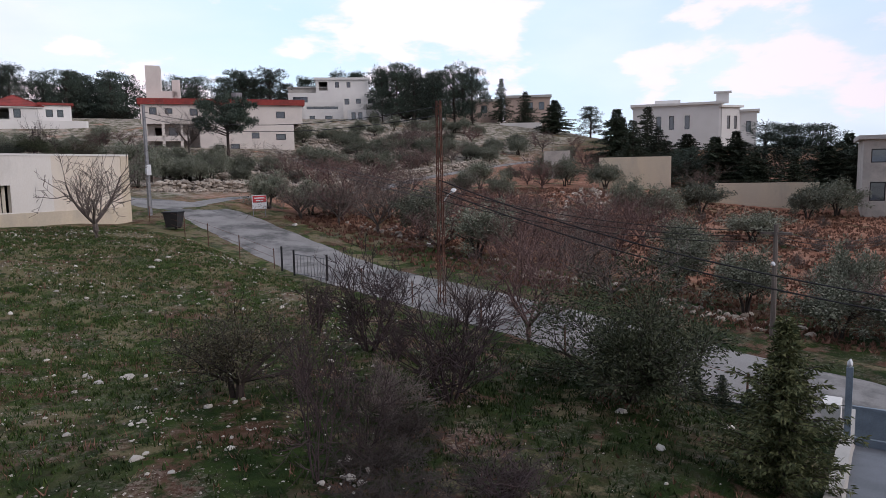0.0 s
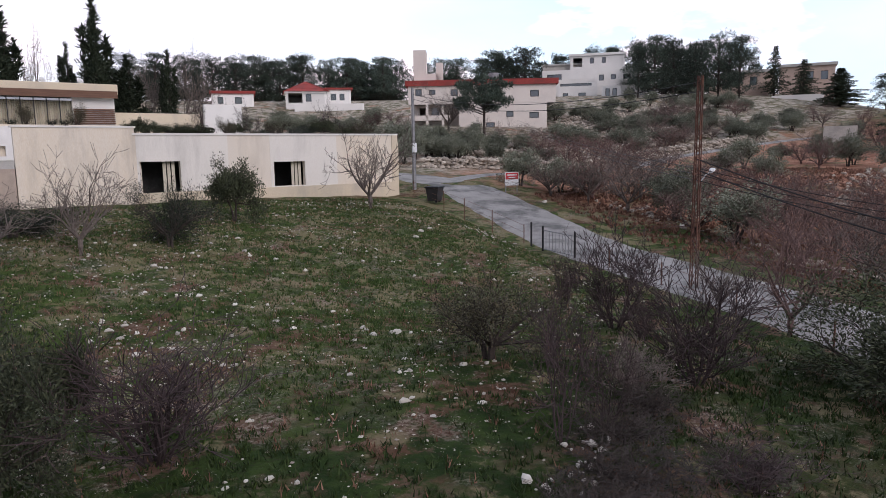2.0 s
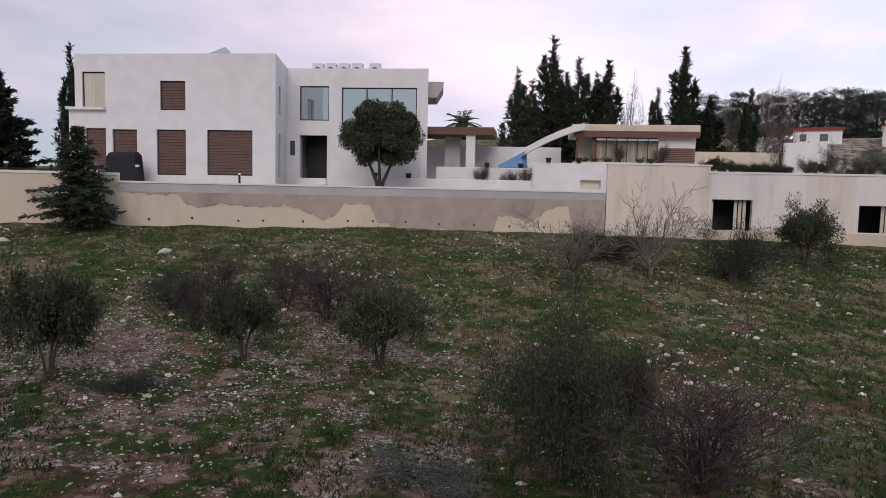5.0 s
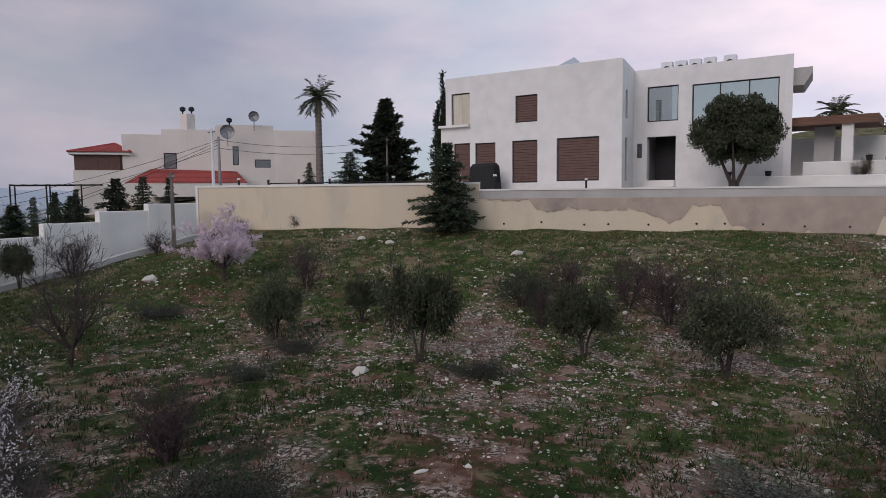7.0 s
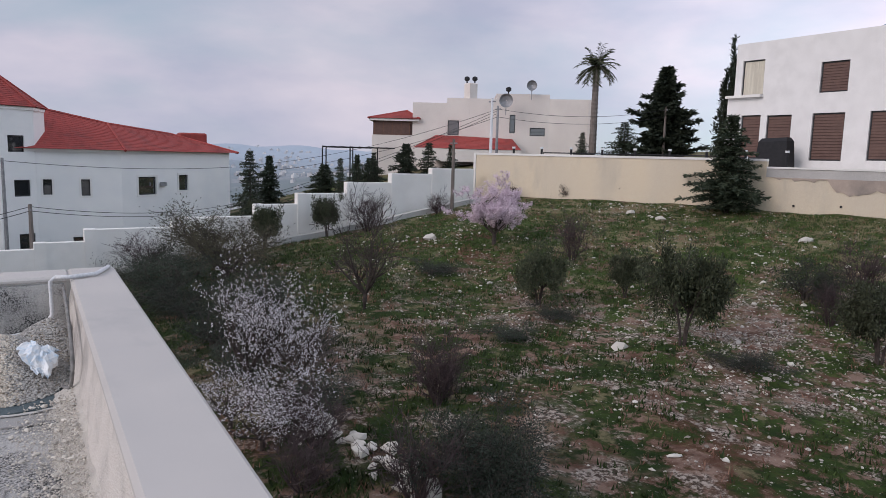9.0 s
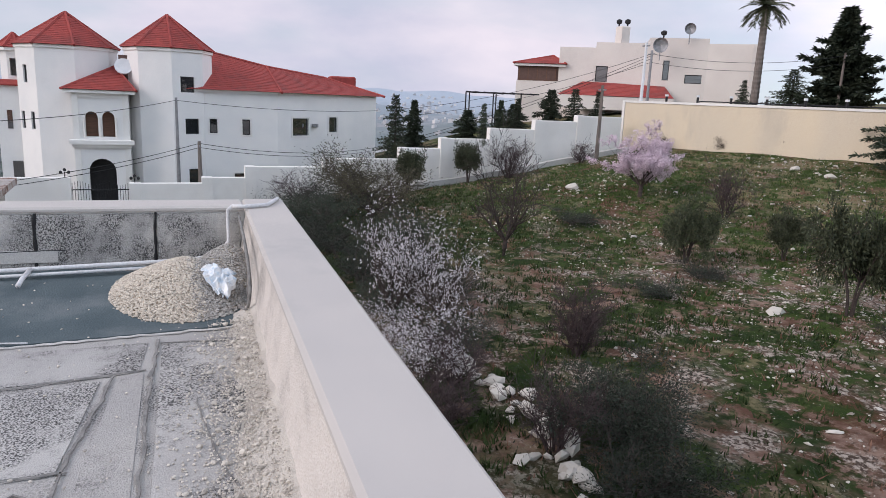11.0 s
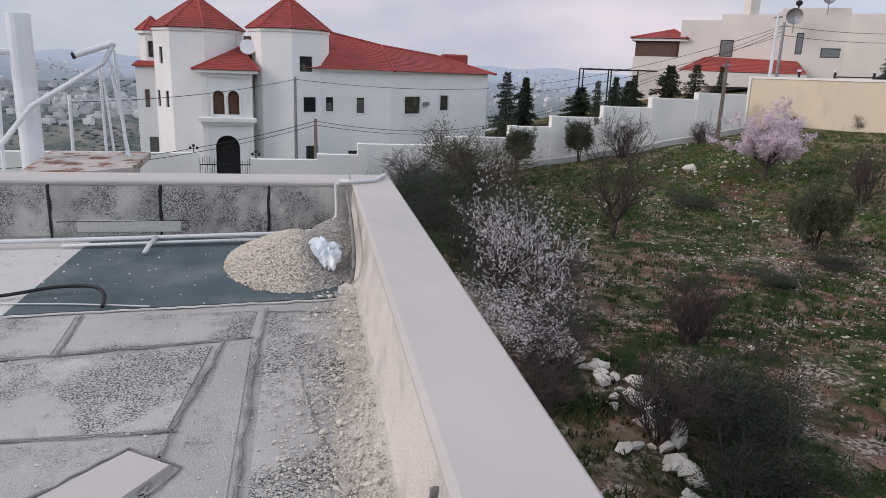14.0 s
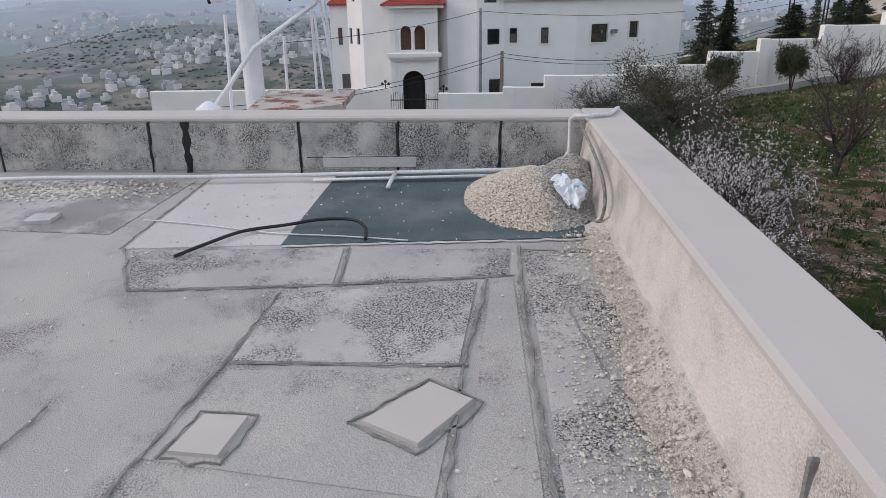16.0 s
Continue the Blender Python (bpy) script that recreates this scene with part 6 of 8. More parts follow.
def clusters(tips, per, radius, seed):
    r = np.random.RandomState(seed)
    p = np.array([list(t[0]) for t in tips])
    d = np.array([list(t[1]) for t in tips])
    idx = np.repeat(np.arange(len(p)), per)
    return p[idx] + r.normal(size=(len(idx), 3)) * radius, d[idx]


def bare_bush(seed, stems=11, bark="twig_red", name="bare_shrub", label="leafless reddish shrub with dense fine twigs"):
    g = Grow(seed)
    for k in range(stems):
        a = k * 2.4 + g.rng.uniform(-0.4, 0.4)
        o = g.rng.uniform(0.25, 0.85)
        g.limb((0.06 * math.cos(a), 0.06 * math.sin(a), -0.08), (math.cos(a) * o, math.sin(a) * o, 1), 1.25 * g.rng.uniform(0.75, 1.15), 0.028, 3, [5, 4, 4], 0.22, 0.12, 0.62, 0.0062)
    return plant(name, label, "shrub", g, bark)


def bare_tree(seed, bark="bark_grey", name="bare_tree", label="leafless fruit tree with spreading grey branches", dry=False):
    g = Grow(seed)
    g.b.tube([(0, 0, -0.15), (0.02, 0, 0.3), (0.05, 0.02, 0.55)], [0.13, 0.1, 0.085], 8)
    for k in range(6):
        a = k * 1.05 + g.rng.uniform(-0.3, 0.3)
        g.limb((0.04, 0.02, 0.5), (math.cos(a), math.sin(a), g.rng.uniform(0.55, 1.2)), 1.7 * g.rng.uniform(0.8, 1.15), 0.055, 3, [5, 4, 4], 0.2, 0.1, 0.62, 0.0075)
    crown = None
    if dry:
        p, d = clusters(g.tips[::2], 1, 0.05, seed)
        crown = ("dry_leaves", leaf_mesh("dry_leaves", p, 0.06, 0.6, seed, "leaf_dry"))
    return plant(name, label, "tree", g, bark, crown)


def olive(seed, leaf="leaf_olive", per=8, name="olive_tree", label="small olive tree with grey-green leaves", size=0.10, stems=3):
    g = Grow(seed)
    for k in range(stems):
        a = k * 2.1 + g.rng.uniform(-0.4, 0.4)
        g.b.tube([(0.05 * math.cos(a), 0.05 * math.sin(a), -0.12), (0.10 * math.cos(a), 0.10 * math.sin(a), 0.32)], [0.06, 0.045], 6)
        for j in range(4):
            c = a + g.rng.uniform(-1.1, 1.1)
            g.limb((0.10 * math.cos(a), 0.10 * math.sin(a), 0.28), (math.cos(c) * 0.8, math.sin(c) * 0.8, g.rng.uniform(0.15, 1.3)), 0.95 * g.rng.uniform(0.6, 1.2), 0.03, 2, [5, 5], 0.28, 0.06, 0.55, 0.004)
    p, d = clusters(g.tips, per, 0.085, seed)
    return plant(name, label, "tree", g, "bark", ("crown", leaf_mesh("crown", p, size, 0.34, seed, leaf, d, 0.9)))


def field_olive(seed, leaf="leaf_green", per=17, name="olive_tree", label="dense dark green olive tree on thin forked trunks", size=0.08):
    """Forked thin trunks under a clumped dense crown."""
    g = Grow(seed)
    for k in range(3):
        a = k * 2.1 + g.rng.uniform(-0.5, 0.5)
        ca, sa = math.cos(a), math.sin(a)
        g.b.tube([(0.05 * ca, 0.05 * sa, -0.12), (0.10 * ca, 0.10 * sa, 0.3), (0.22 * ca, 0.22 * sa, 0.62)], [0.05, 0.04, 0.032], 6)
        for j in range(5):
            c = a + g.rng.uniform(-1.3, 1.3)
            g.limb((0.2 * ca, 0.2 * sa, 0.58), (math.cos(c) * 0.75, math.sin(c) * 0.75, g.rng.uniform(0.25, 1.4)), 0.70 * g.rng.uniform(0.6, 1.2), 0.024, 2, [5, 5], 0.28, 0.05, 0.55, 0.004)
    p, d = clusters(g.tips, per, 0.055, seed)
    return plant(name, label, "tree", g, "bark", ("crown", leaf_mesh("crown", p, size, 0.42, seed, leaf, d, 1.2)))


def flowering(seed, petal, name, label):
    g = Grow(seed)
    g.b.tube([(0, 0, -0.1), (0.03, 0, 0.55)], [0.09, 0.07], 8)
    for k in range(7):
        a = k * 0.9 + g.rng.uniform(-0.3, 0.3)
        g.limb((0.03, 0, 0.5), (math.cos(a), math.sin(a), g.rng.uniform(0.6, 1.5)), 1.2 * g.rng.uniform(0.8, 1.15), 0.04, 3, [4, 4, 3], 0.2, 0.14, 0.6, 0.004)
    p, d = clusters(g.tips, 14 if petal == "petal_pink" else 1, 0.05, seed)
    r = np.random.RandomState(seed)
    q = np.repeat(p, 3, axis=0) + r.normal(size=(len(p) * 3, 3)) * 0.008
    return plant(name, label, "tree", g, "bark", ("blossom", leaf_mesh("blossom", q, 0.042 if petal == "petal_pink" else 0.036, 0.95, seed, petal)))


def conifer(seed, h=4.0, w=1.5, leaf="leaf_conifer", name="conifer", label="dark green conifer with drooping layered branches", tiers=24, size=0.16, droop=-0.15, per=5):
    rng = random.Random(seed)
    g = Grow(seed)
    g.b.tube([(0, 0, -0.2), (0, 0, h * 0.5), (0.03, 0, h)], [0.10, 0.06, 0.01], 7)
    pts, dirs = [], []
    for i in range(tiers):
        f = i / (tiers - 1)
        z = h * (0.06 + 0.92 * f)
        reach = w * (1 - f) ** 0.8 * rng.uniform(0.62, 1.15) * (1 + 0.2 * math.sin(i * 2.1 + seed)) + 0.06
        for k in range(7):
            a = k * 0.9 + i * 1.3 + rng.uniform(-0.25, 0.25)
            L = reach * rng.uniform(0.35, 1.2)
            tip = Vector((math.cos(a) * L, math.sin(a) * L, z + droop * L + 0.12 * L))
            mid = Vector((math.cos(a) * L * 0.5, math.sin(a) * L * 0.5, z + 0.06 * L))
            g.b.tube([(0, 0, z), mid, tip], [0.018, 0.012, 0.004], 3, cap=False)
            n = max(3, int(L / 0.07))
            for j in range(n):
                s = (j + 0.6) / n
                q = Vector((0, 0, z)).lerp(mid, s * 2) if s < 0.5 else mid.lerp(tip, s * 2 - 1)
                for m in range(per):
                    side = Vector((-math.sin(a), math.cos(a), 0)) * rng.uniform(-1, 1)
                    pts.append(q + side * 0.10 * (1 - s * 0.5) + Vector((rng.gauss(0, 0.02), rng.gauss(0, 0.02), rng.gauss(0, 0.03))))
                    dirs.append(Vector((math.cos(a), math.sin(a), -0.2)) * 0.8 + side * 0.8)
    return plant(name, label, "tree", g, "bark", ("foliage", leaf_mesh("foliage", pts, size, 0.3, seed, leaf, dirs, 0.5)))


def cypress(seed, h=9.0, w=1.1, n=7000, name="cypress", label="tall dark ragged cypress with upswept sprays"):
    r = np.random.RandomState(seed)
    g = Grow(seed)
    g.b.tube([(0, 0, -0.3), (0, 0, h * 0.5), (0.12 * w, 0, h * 0.9)], [0.16, 0.09, 0.02], 6)
    pts, dirs = [], []
    spires = [(0.0, 0.0, 1.0)] + [(0.34 * w * math.cos(q), 0.34 * w * math.sin(q), r.uniform(0.66, 0.9)) for q in (0.6, 2.4, 4.1, 5.4)]
    for sx, sy, top in spires:
        for k in range(26):
            f = (k + r.uniform(0, 1)) / 26
            a = r.uniform(0, 6.283)
            reach = 0.62 * w * min(1.0, 0.45 + f * 3) * (1 - f) ** 1.1 * r.uniform(0.3, 1.25)
            c = np.array([sx + math.cos(a) * reach, sy + math.sin(a) * reach, f * h * top])
            g.b.tube([(sx * f, sy * f, max(0, c[2] - 0.5 * reach)), tuple(c)], [0.03, 0.01], 3, cap=False)
            m = n // 130
            u = r.uniform(0, 1, m)
            tall = h * r.uniform(0.05, 0.12)
            wide = 0.15 * w * (1.1 - u) * (0.22 + 0.9 * (1 - f))
            q = c + np.c_[r.normal(0, 1, m) * wide, r.normal(0, 1, m) * wide, u * tall]
            pts.append(q)
            dirs.append(np.tile((math.cos(a) * 0.25, math.sin(a) * 0.25, 1.0), (m, 1)))
    return plant(name, label, "tree", g, "bark", ("foliage", leaf_mesh("foliage", np.concatenate(pts), 0.33, 0.2, seed, "leaf_conifer", np.concatenate(dirs), 0.42)))


def pine(seed, h=9.0, flat=False, name="pine_tree", label="dark pine with a ragged clumped crown", count=150, size=0.34, lump=(0.06, 0.12)):
    rng = random.Random(seed)
    g = Grow(seed)
    g.b.tube([(0, 0, -0.4), (0.1, 0, h * 0.5), (0.0, 0.1, h * 0.85)], [0.22, 0.16, 0.06], 7)
    pts, dirs = [], []
    for i in range(62):
        f = rng.uniform(0.5 if flat else 0.06, 0.98)
        a = rng.uniform(0, 6.283)
        L = (h * 0.52 * math.sqrt(max(0.05, 1 - ((f - 0.68) / 0.36) ** 2)) if flat else h * 0.36 * (1.12 - f) ** 0.5) * rng.uniform(0.35, 1.1)
        c = Vector((math.cos(a) * L, math.sin(a) * L, h * f + 0.1 * L))
        g.b.tube([(0, 0, h * f * 0.82), c], [0.05, 0.015], 4, cap=False)
        cr = h * rng.uniform(*lump)
        for k in range(count):
            v = Vector((rng.gauss(0, 1), rng.gauss(0, 1), rng.gauss(0, 0.6)))
            v = v.normalized() * cr * rng.uniform(0.5, 1.1)
            v.z *= 0.7
            pts.append(c + v)
            dirs.append(v.normalized() + Vector((0, 0, 0.5)))
    return plant(name, label, "tree", g, "bark", ("crown", leaf_mesh("crown", pts, size, 0.2, seed, "needle", dirs, 0.6)))


def palm_tree(seed, h, fronds=34, reach=1.9, name="palm_tree", label="tall palm with a ragged crown of fronds"):
    rng = random.Random(seed)
    g = Grow(seed)
    n = int(h / 0.16)
    pts = [(0.25 * math.sin(i / n * 1.4), 0, -0.3 + (h + 0.3) * i / n) for i in range(n + 1)]
    g.b.tube(pts, [0.29 - 0.08 * i / n + (0.03 if i % 2 else 0) for i in range(n + 1)], 9)
    top = Vector(pts[-1])
    P, D = [], []
    for k in range(fronds):
        a = k * 2.4
        el = rng.uniform(-0.75, 1.25)
        d = Vector((math.cos(a) * math.cos(el), math.sin(a) * math.cos(el), math.sin(el)))
        p = top.copy()
        line = [p.copy()]
        for s in range(8):
            p = p + d * reach * rng.uniform(0.8, 1.1) / 8
            d = (d + Vector((0, 0, -0.13))).normalized()
            line.append(p.copy())
            side = d.cross(Vector((0, 0, 1))).normalized()
            for m in range(5):
                q = line[-2].lerp(line[-1], m / 5)
                for sg in (-1, 1):
                    P.append(q)
                    D.append(side * sg + d * 0.7 + Vector((0, 0, -0.15)))
        g.b.tube(line, [0.025 - 0.0025 * i for i in range(len(line))], 3, cap=False)
    return plant(name, label, "palm", g, "wood_pole", ("fronds", leaf_mesh("fronds", P, 0.42, 0.12, seed, "leaf_palm", D, 0.12)))


def topiary(seed, name="clipped_tree", label="broad clipped evergreen on a forked trunk beside the terrace"):
    r = np.random.RandomState(seed)
    g = Grow(seed)
    for a in (0.3, 2.0, 3.6):
        g.b.tube([(0.12 * math.cos(a), 0.12 * math.sin(a), -0.1), (0.2 * math.cos(a), 0.2 * math.sin(a), 0.5), (0.75 * math.cos(a), 0.75 * math.sin(a), 1.5), (1.2 * math.cos(a), 1.2 * math.sin(a), 2.4)], [0.15, 0.12, 0.08, 0.03], 7)
    n = 52000
    # boughs: many leafy clumps of uneven size, flatter beneath
    c = r.normal(size=(90, 3))
    c /= np.linalg.norm(c, axis=1)[:, None]
    c *= r.uniform(0.15, 0.86, (90, 1)) ** 0.5
    c[:, 2] = np.where(c[:, 2] < 0, c[:, 2] * 0.72, c[:, 2])
    size = r.uniform(0.16, 0.34, 90)
    idx = r.randint(0, 90, n)
    v = r.normal(size=(n, 3))
    v /= np.linalg.norm(v, axis=1)[:, None]
    p = (c[idx] + v * (size[idx] * r.uniform(0.3, 1.0, n) ** 0.5)[:, None]) * np.array([2.5, 2.3, 1.75]) + np.array([0, 0, 2.75])
    return plant(name, label, "tree", g, "bark", ("crown", leaf_mesh("crown", p, 0.15, 0.5, seed, "leaf_green")))


def put(kind, x, y, h, w, h0, w0, z=None, group="", turn=None, sink=0.03):
    """A copy of a plant, h high and w wide, standing on the ground."""
    rng = random.Random(int(x * 37 + y * 91))
    src = kind[rng.randrange(len(kind))] if isinstance(kind, list) else kind
    a = rng.uniform(0, 360) if turn is None else turn
    x, y = (float(c) for c in swing(x, y))
    zz = gz(x, y) - sink if z is None else z
    ob = copy_thing(src, pose(x, y, zz, 0, 0, a) @ Matrix.Diagonal((w / w0, w / w0, h / h0, 1)))
    if group:
        ob["group"] = group
    SETTLED.add(ob.name)
    return ob


SETTLED = set()
BARE = [bare_bush(s) for s in (11, 12, 13)]
PALE = [bare_bush(21, 10, "bark_grey", label="leafless grey thorn bush with tangled twigs")]
SPRIG = [bare_bush(31, 4, "twig_red", "bare_sapling", "thin upright leafless saplings")]
BRAMBLE = [bare_bush(22, 15, "bark", "bramble_thicket", "dark tangled bramble thicket over loose stones")]
TREE = [bare_tree(41), bare_tree(42)]
DARKT = [bare_tree(45, "bark", label="dark leafless fruit tree with a rounded crown")]
DRYT = [bare_tree(43, "bark_grey", dry=True, label="dark leafless tree with a few dry leaves"), bare_tree(44, "twig_far", dry=True, label="reddish leafless tree with dry leaves")]
OLIVE = [field_olive(51), field_olive(52), field_olive(53)]
OLIVE_D = [olive(54, "leaf_green", 22, label="dense dark evergreen olive bush", size=0.06, stems=4)]
DARK = [olive(55, "leaf_dark", 10, "evergreen_bush", "dark twiggy evergreen bush", 0.055, 4)]
SHRUB = [olive(56, "leaf_brown", 7, "twiggy_shrub", "loose twiggy shrub with sparse grey leaves", 0.06, 4)]
SILVER = [olive(57, "leaf_silver", 4, "silver_shrub", "low shrub with silvery grey leaves", 0.09, 3)]
PINK = flowering(61, "petal_pink", "almond_tree", "almond tree in full pale pink blossom")
WHITE = [flowering(62, "petal_white", "blossoming_tree", "tree with scattered white blossom on dark twigs"), flowering(63, "petal_white", "blossoming_tree", "tree with scattered white blossom on dark twigs")]
CEDAR = conifer(71, 3.0, 1.15, "leaf_cedar", "cedar_tree", "yellowish green feathery cedar beside the driveway", 30, 0.10, 0.12, 13)
SPRUCE = [conifer(72, 4.4, 1.5, label="dark conifer with ragged layered branches", per=11), conifer(73, 4.4, 1.4, per=5)]
TALLC = conifer(74, 7.0, 2.1, label="tall conical conifer with dense ragged boughs", tiers=30, size=0.34, droop=0.12, per=12)
CYP = [cypress(81), cypress(82)]
PINES = [pine(83), pine(84), pine(85)]
UPINE = pine(86, 7.0, True, "umbrella_pine", "broad umbrella pine before the pale house", count=220, size=0.4)
PALM = palm_tree(87, 7.4)
SPALM = palm_tree(88, 1.2, 22, 1.5, "small_palm", "small palm on the terrace roof")
TOPI = topiary(89)
SOURCES = [TALLC] + BRAMBLE + BARE + PALE + SPRIG + TREE + DARKT + DRYT + OLIVE + OLIVE_D + DARK + SHRUB + SILVER + [PINK] + WHITE + [CEDAR] + SPRUCE + CYP + PINES + [UPINE, PALM, SPALM, TOPI]

# the field below the roof
FIELD = "shrubs in the field"
for x, y, h, w in [(14.4, 10.0, 2.85, 2.8), (15.2, 12.5, 1.93, 1.0), (12.0, 6.1, 2.6, 2.7), (14.2, 9.0, 1.1, 0.9), (-4.4, 17.5, 2.0, 2.9), (2.8, 8.5, 2.0, 2.8), (-16.7, 15.9, 1.9, 1.4), (-6.0, 18.6, 1.8, 1.6), (-7.4, 15.8, 1.3, 0.95), (-7.9, 18.3, 1.75, 1.6), (-7.8, 4.7, 1.0, 0.9), (-7.7, 4.5, 1.4, 1.1), (-28.2, 3.7, 1.6, 2.6), (-28.0, 13.4, 2.1, 2.2), (-28.4, 17.6, 1.2, 1.4)]:
    put(BARE, x, y, h, w, 2.3, 2.6, group=FIELD)
for x, y, h, w in [(8.8, 3.2, 0.8, 1.7), (-5.1, 2.6, 1.1, 1.2), (-7.3, 2.2, 1.0, 1.0), (-25.7, 23.8, 0.9, 0.75), (-23.0, 25.2, 1.0, 0.76), (-27.9, 22.0, 0.8, 0.9), (-6.2, 1.6, 0.9, 1.2), (6.4, 3.0, 0.55, 1.2)]:
    put(BARE, x, y, h, w, 2.3, 2.6, group=FIELD)
for x, y, h, w in [(10.4, 6.2, 1.1, 1.6), (-10.6, 3.3, 0.9, 1.5)]:
    put(PALE, x, y, h, w, 2.3, 2.6, group=FIELD)
for x, y, h, w in [(7.6, 4.2, 0.62, 2.0), (8.7, 5.2, 0.62, 1.7), (6.6, 3.8, 0.5, 1.8), (9.9, 5.6, 0.6, 1.5)]:
    put(BRAMBLE, x, y, h, w, 2.3, 2.6, group="brambles below the house")
for x, y, h, w in [(7.9, 5.7, 2.4, 1.3), (8.9, 5.7, 1.7, 1.1), (9.3, 6.9, 1.9, 1.0)]:
    put(SPRIG, x, y, h, w, 2.3, 2.2, group=FIELD)
for x, y, h, w in [(18.9, 29.4, 3.9, 4.4), (1.7, 22.6, 2.2, 3.4), (4.4, 23.0, 3.0, 2.9)]:
    put(TREE, x, y, h, w, 2.9, 3.6, group="bare fruit trees")
put(DARKT, -15.4, 7.0, 2.6, 2.4, 2.9, 3.6, group="bare fruit trees")
for x, y, h, w in [(19.0, 9.9, 1.9, 1.8), (18.6, 7.6, 3.0, 3.1)]:
    put(DRYT, x, y, h, w, 2.9, 3.6, group="bare fruit trees")
for x, y, h, w in [(11.3, 28.1, 2.7, 2.7), (-2.2, 14.1, 2.1, 2.3), (1.9, 10.2, 1.7, 1.3), (-13.1, 11.3, 1.75, 1.9), (-12.5, 14.1, 1.5, 1.4), (-8.0, 11.0, 2.35, 1.9), (-5.3, 13.8, 1.9, 1.9), (-28.6, 8.6, 2.2, 1.8), (-28.6, 11.6, 2.1, 1.7)]:
    put(OLIVE, x, y, h, w, 1.85, 2.6, group="olive trees in the field")
for x, y, h, w in [(14.6, 3.4, 2.4, 3.1), (0.9, 8.6, 2.4, 1.7)]:
    put(OLIVE_D, x, y, h, w, 1.75, 2.0, group="olive trees in the field")
for x, y, h, w in [(2.9, 26.5, 1.5, 2.8), (7.4, 23.9, 2.6, 2.1), (-8.9, 17.3, 1.3, 1.6), (-21.5, 3.2, 1.5, 2.5), (-16.6, 4.2, 1.4, 1.9), (-5.1, 3.5, 1.2, 1.5), (-12.1, 3.6, 0.9, 1.6), (-9.0, 2.6, 0.8, 1.4), (-11.6, 2.4, 0.8, 1.5), (-6.4, 10.9, 0.45, 1.3), (-10.7, 8.3, 0.42, 1.1), (-11.7, 10.5, 0.45, 1.2), (-17.9, 10.7, 0.6, 1.5), (-5.7, 3.7, 0.7, 1.3), (-45.4, 1.6, 1.0, 2.0), (-4.0, 2.9, 0.9, 1.3), (-14.0, 2.6, 1.2, 2.0), (-18.5, 2.8, 1.3, 2.2), (-24.5, 3.6, 1.4, 2.4)]:
    put(DARK, x, y, h, w, 1.75, 2.0, group="dark bushes in the field")
for x, y, h, w in [(9.9, 9.7, 2.0, 2.4), (-25.6, 5.7, 2.4, 3.6), (-22.6, 5.2, 1.8, 2.4)]:
    put(SHRUB, x, y, h, w, 1.75, 2.0, group=FIELD)
for x, y, h, w in [(-0.5, 8.6, 0.5, 1.1), (0.1, 8.1, 0.42, 0.8), (16.2, 4.6, 0.7, 0.9)]:
    put(SILVER, x, y, h, w, 1.75, 2.0, group=FIELD)
put(PINK, -20.3, 15.1, 2.1, 3.0, 2.5, 2.9)
for x, y, h, w in [(-10.2, 2.2, 2.05, 1.8), (-9.6, 2.9, 1.7, 1.5), (-10.9, 2.7, 1.85, 1.8), (-8.9, 1.5, 1.0, 1.4), (-8.2, 2.0, 1.1, 1.6), (-7.7, 1.6, 0.9, 1.4), (-7.2, 1.9, 0.9, 1.1)]:
    put(WHITE, x, y, h, w, 2.5, 2.9, group="white blossoming trees")
put(CEDAR, 12.2, 0.3, 2.65, 2.0, 3.0, 2.1)
for x, y, h in [(17.3, 2.7, 0.9), (17.2, 2.1, 0.75), (17.0, 1.5, 0.6), (17.1, 1.0, 0.75)]:
    put(SPRUCE, x, y, h, 0.8, 4.4, 2.8, group="small conifers by the gate")
put(SPRUCE[0], -17.6, 25.9, 4.3, 3.7, 4.4, 2.8)

# gardens round the houses
for x, y, h, w in [(-34.8, 37.8, 3.0, 2.8), (-34.8, 33.6, 2.6, 1.3), (-33.1, 14.3, 3.7, 1.2), (-32.7, 15.1, 3.7, 1.2), (-32.3, 15.9, 3.6, 1.2), (-32.3, 17.9, 3.7, 2.1), (-32.0, 19.2, 3.6, 1.9), (-31.6, 20.4, 3.3, 1.2), (-37.1, 15.1, 3.5, 2.6)]:
    put(SPRUCE, x, y, h, w * 1.45, 4.4, 2.8, group="garden conifers")
put(TALLC, -34.0, 41.1, 7.0, 5.0, 7.0, 4.0)
for x, y, h, w in [(-38.6, 11.1, 5.2, 3.4), (-39.6, 12.6, 4.7, 3.0), (-36.0, 17.6, 3.3, 3.8)]:
    put(SPRUCE, x, y, h, w * 0.95, 4.4, 2.8, group="garden conifers behind the wall")
put(PALM, -37.8, 37.6, 8.6, 1.25, 8.6, 1.25)
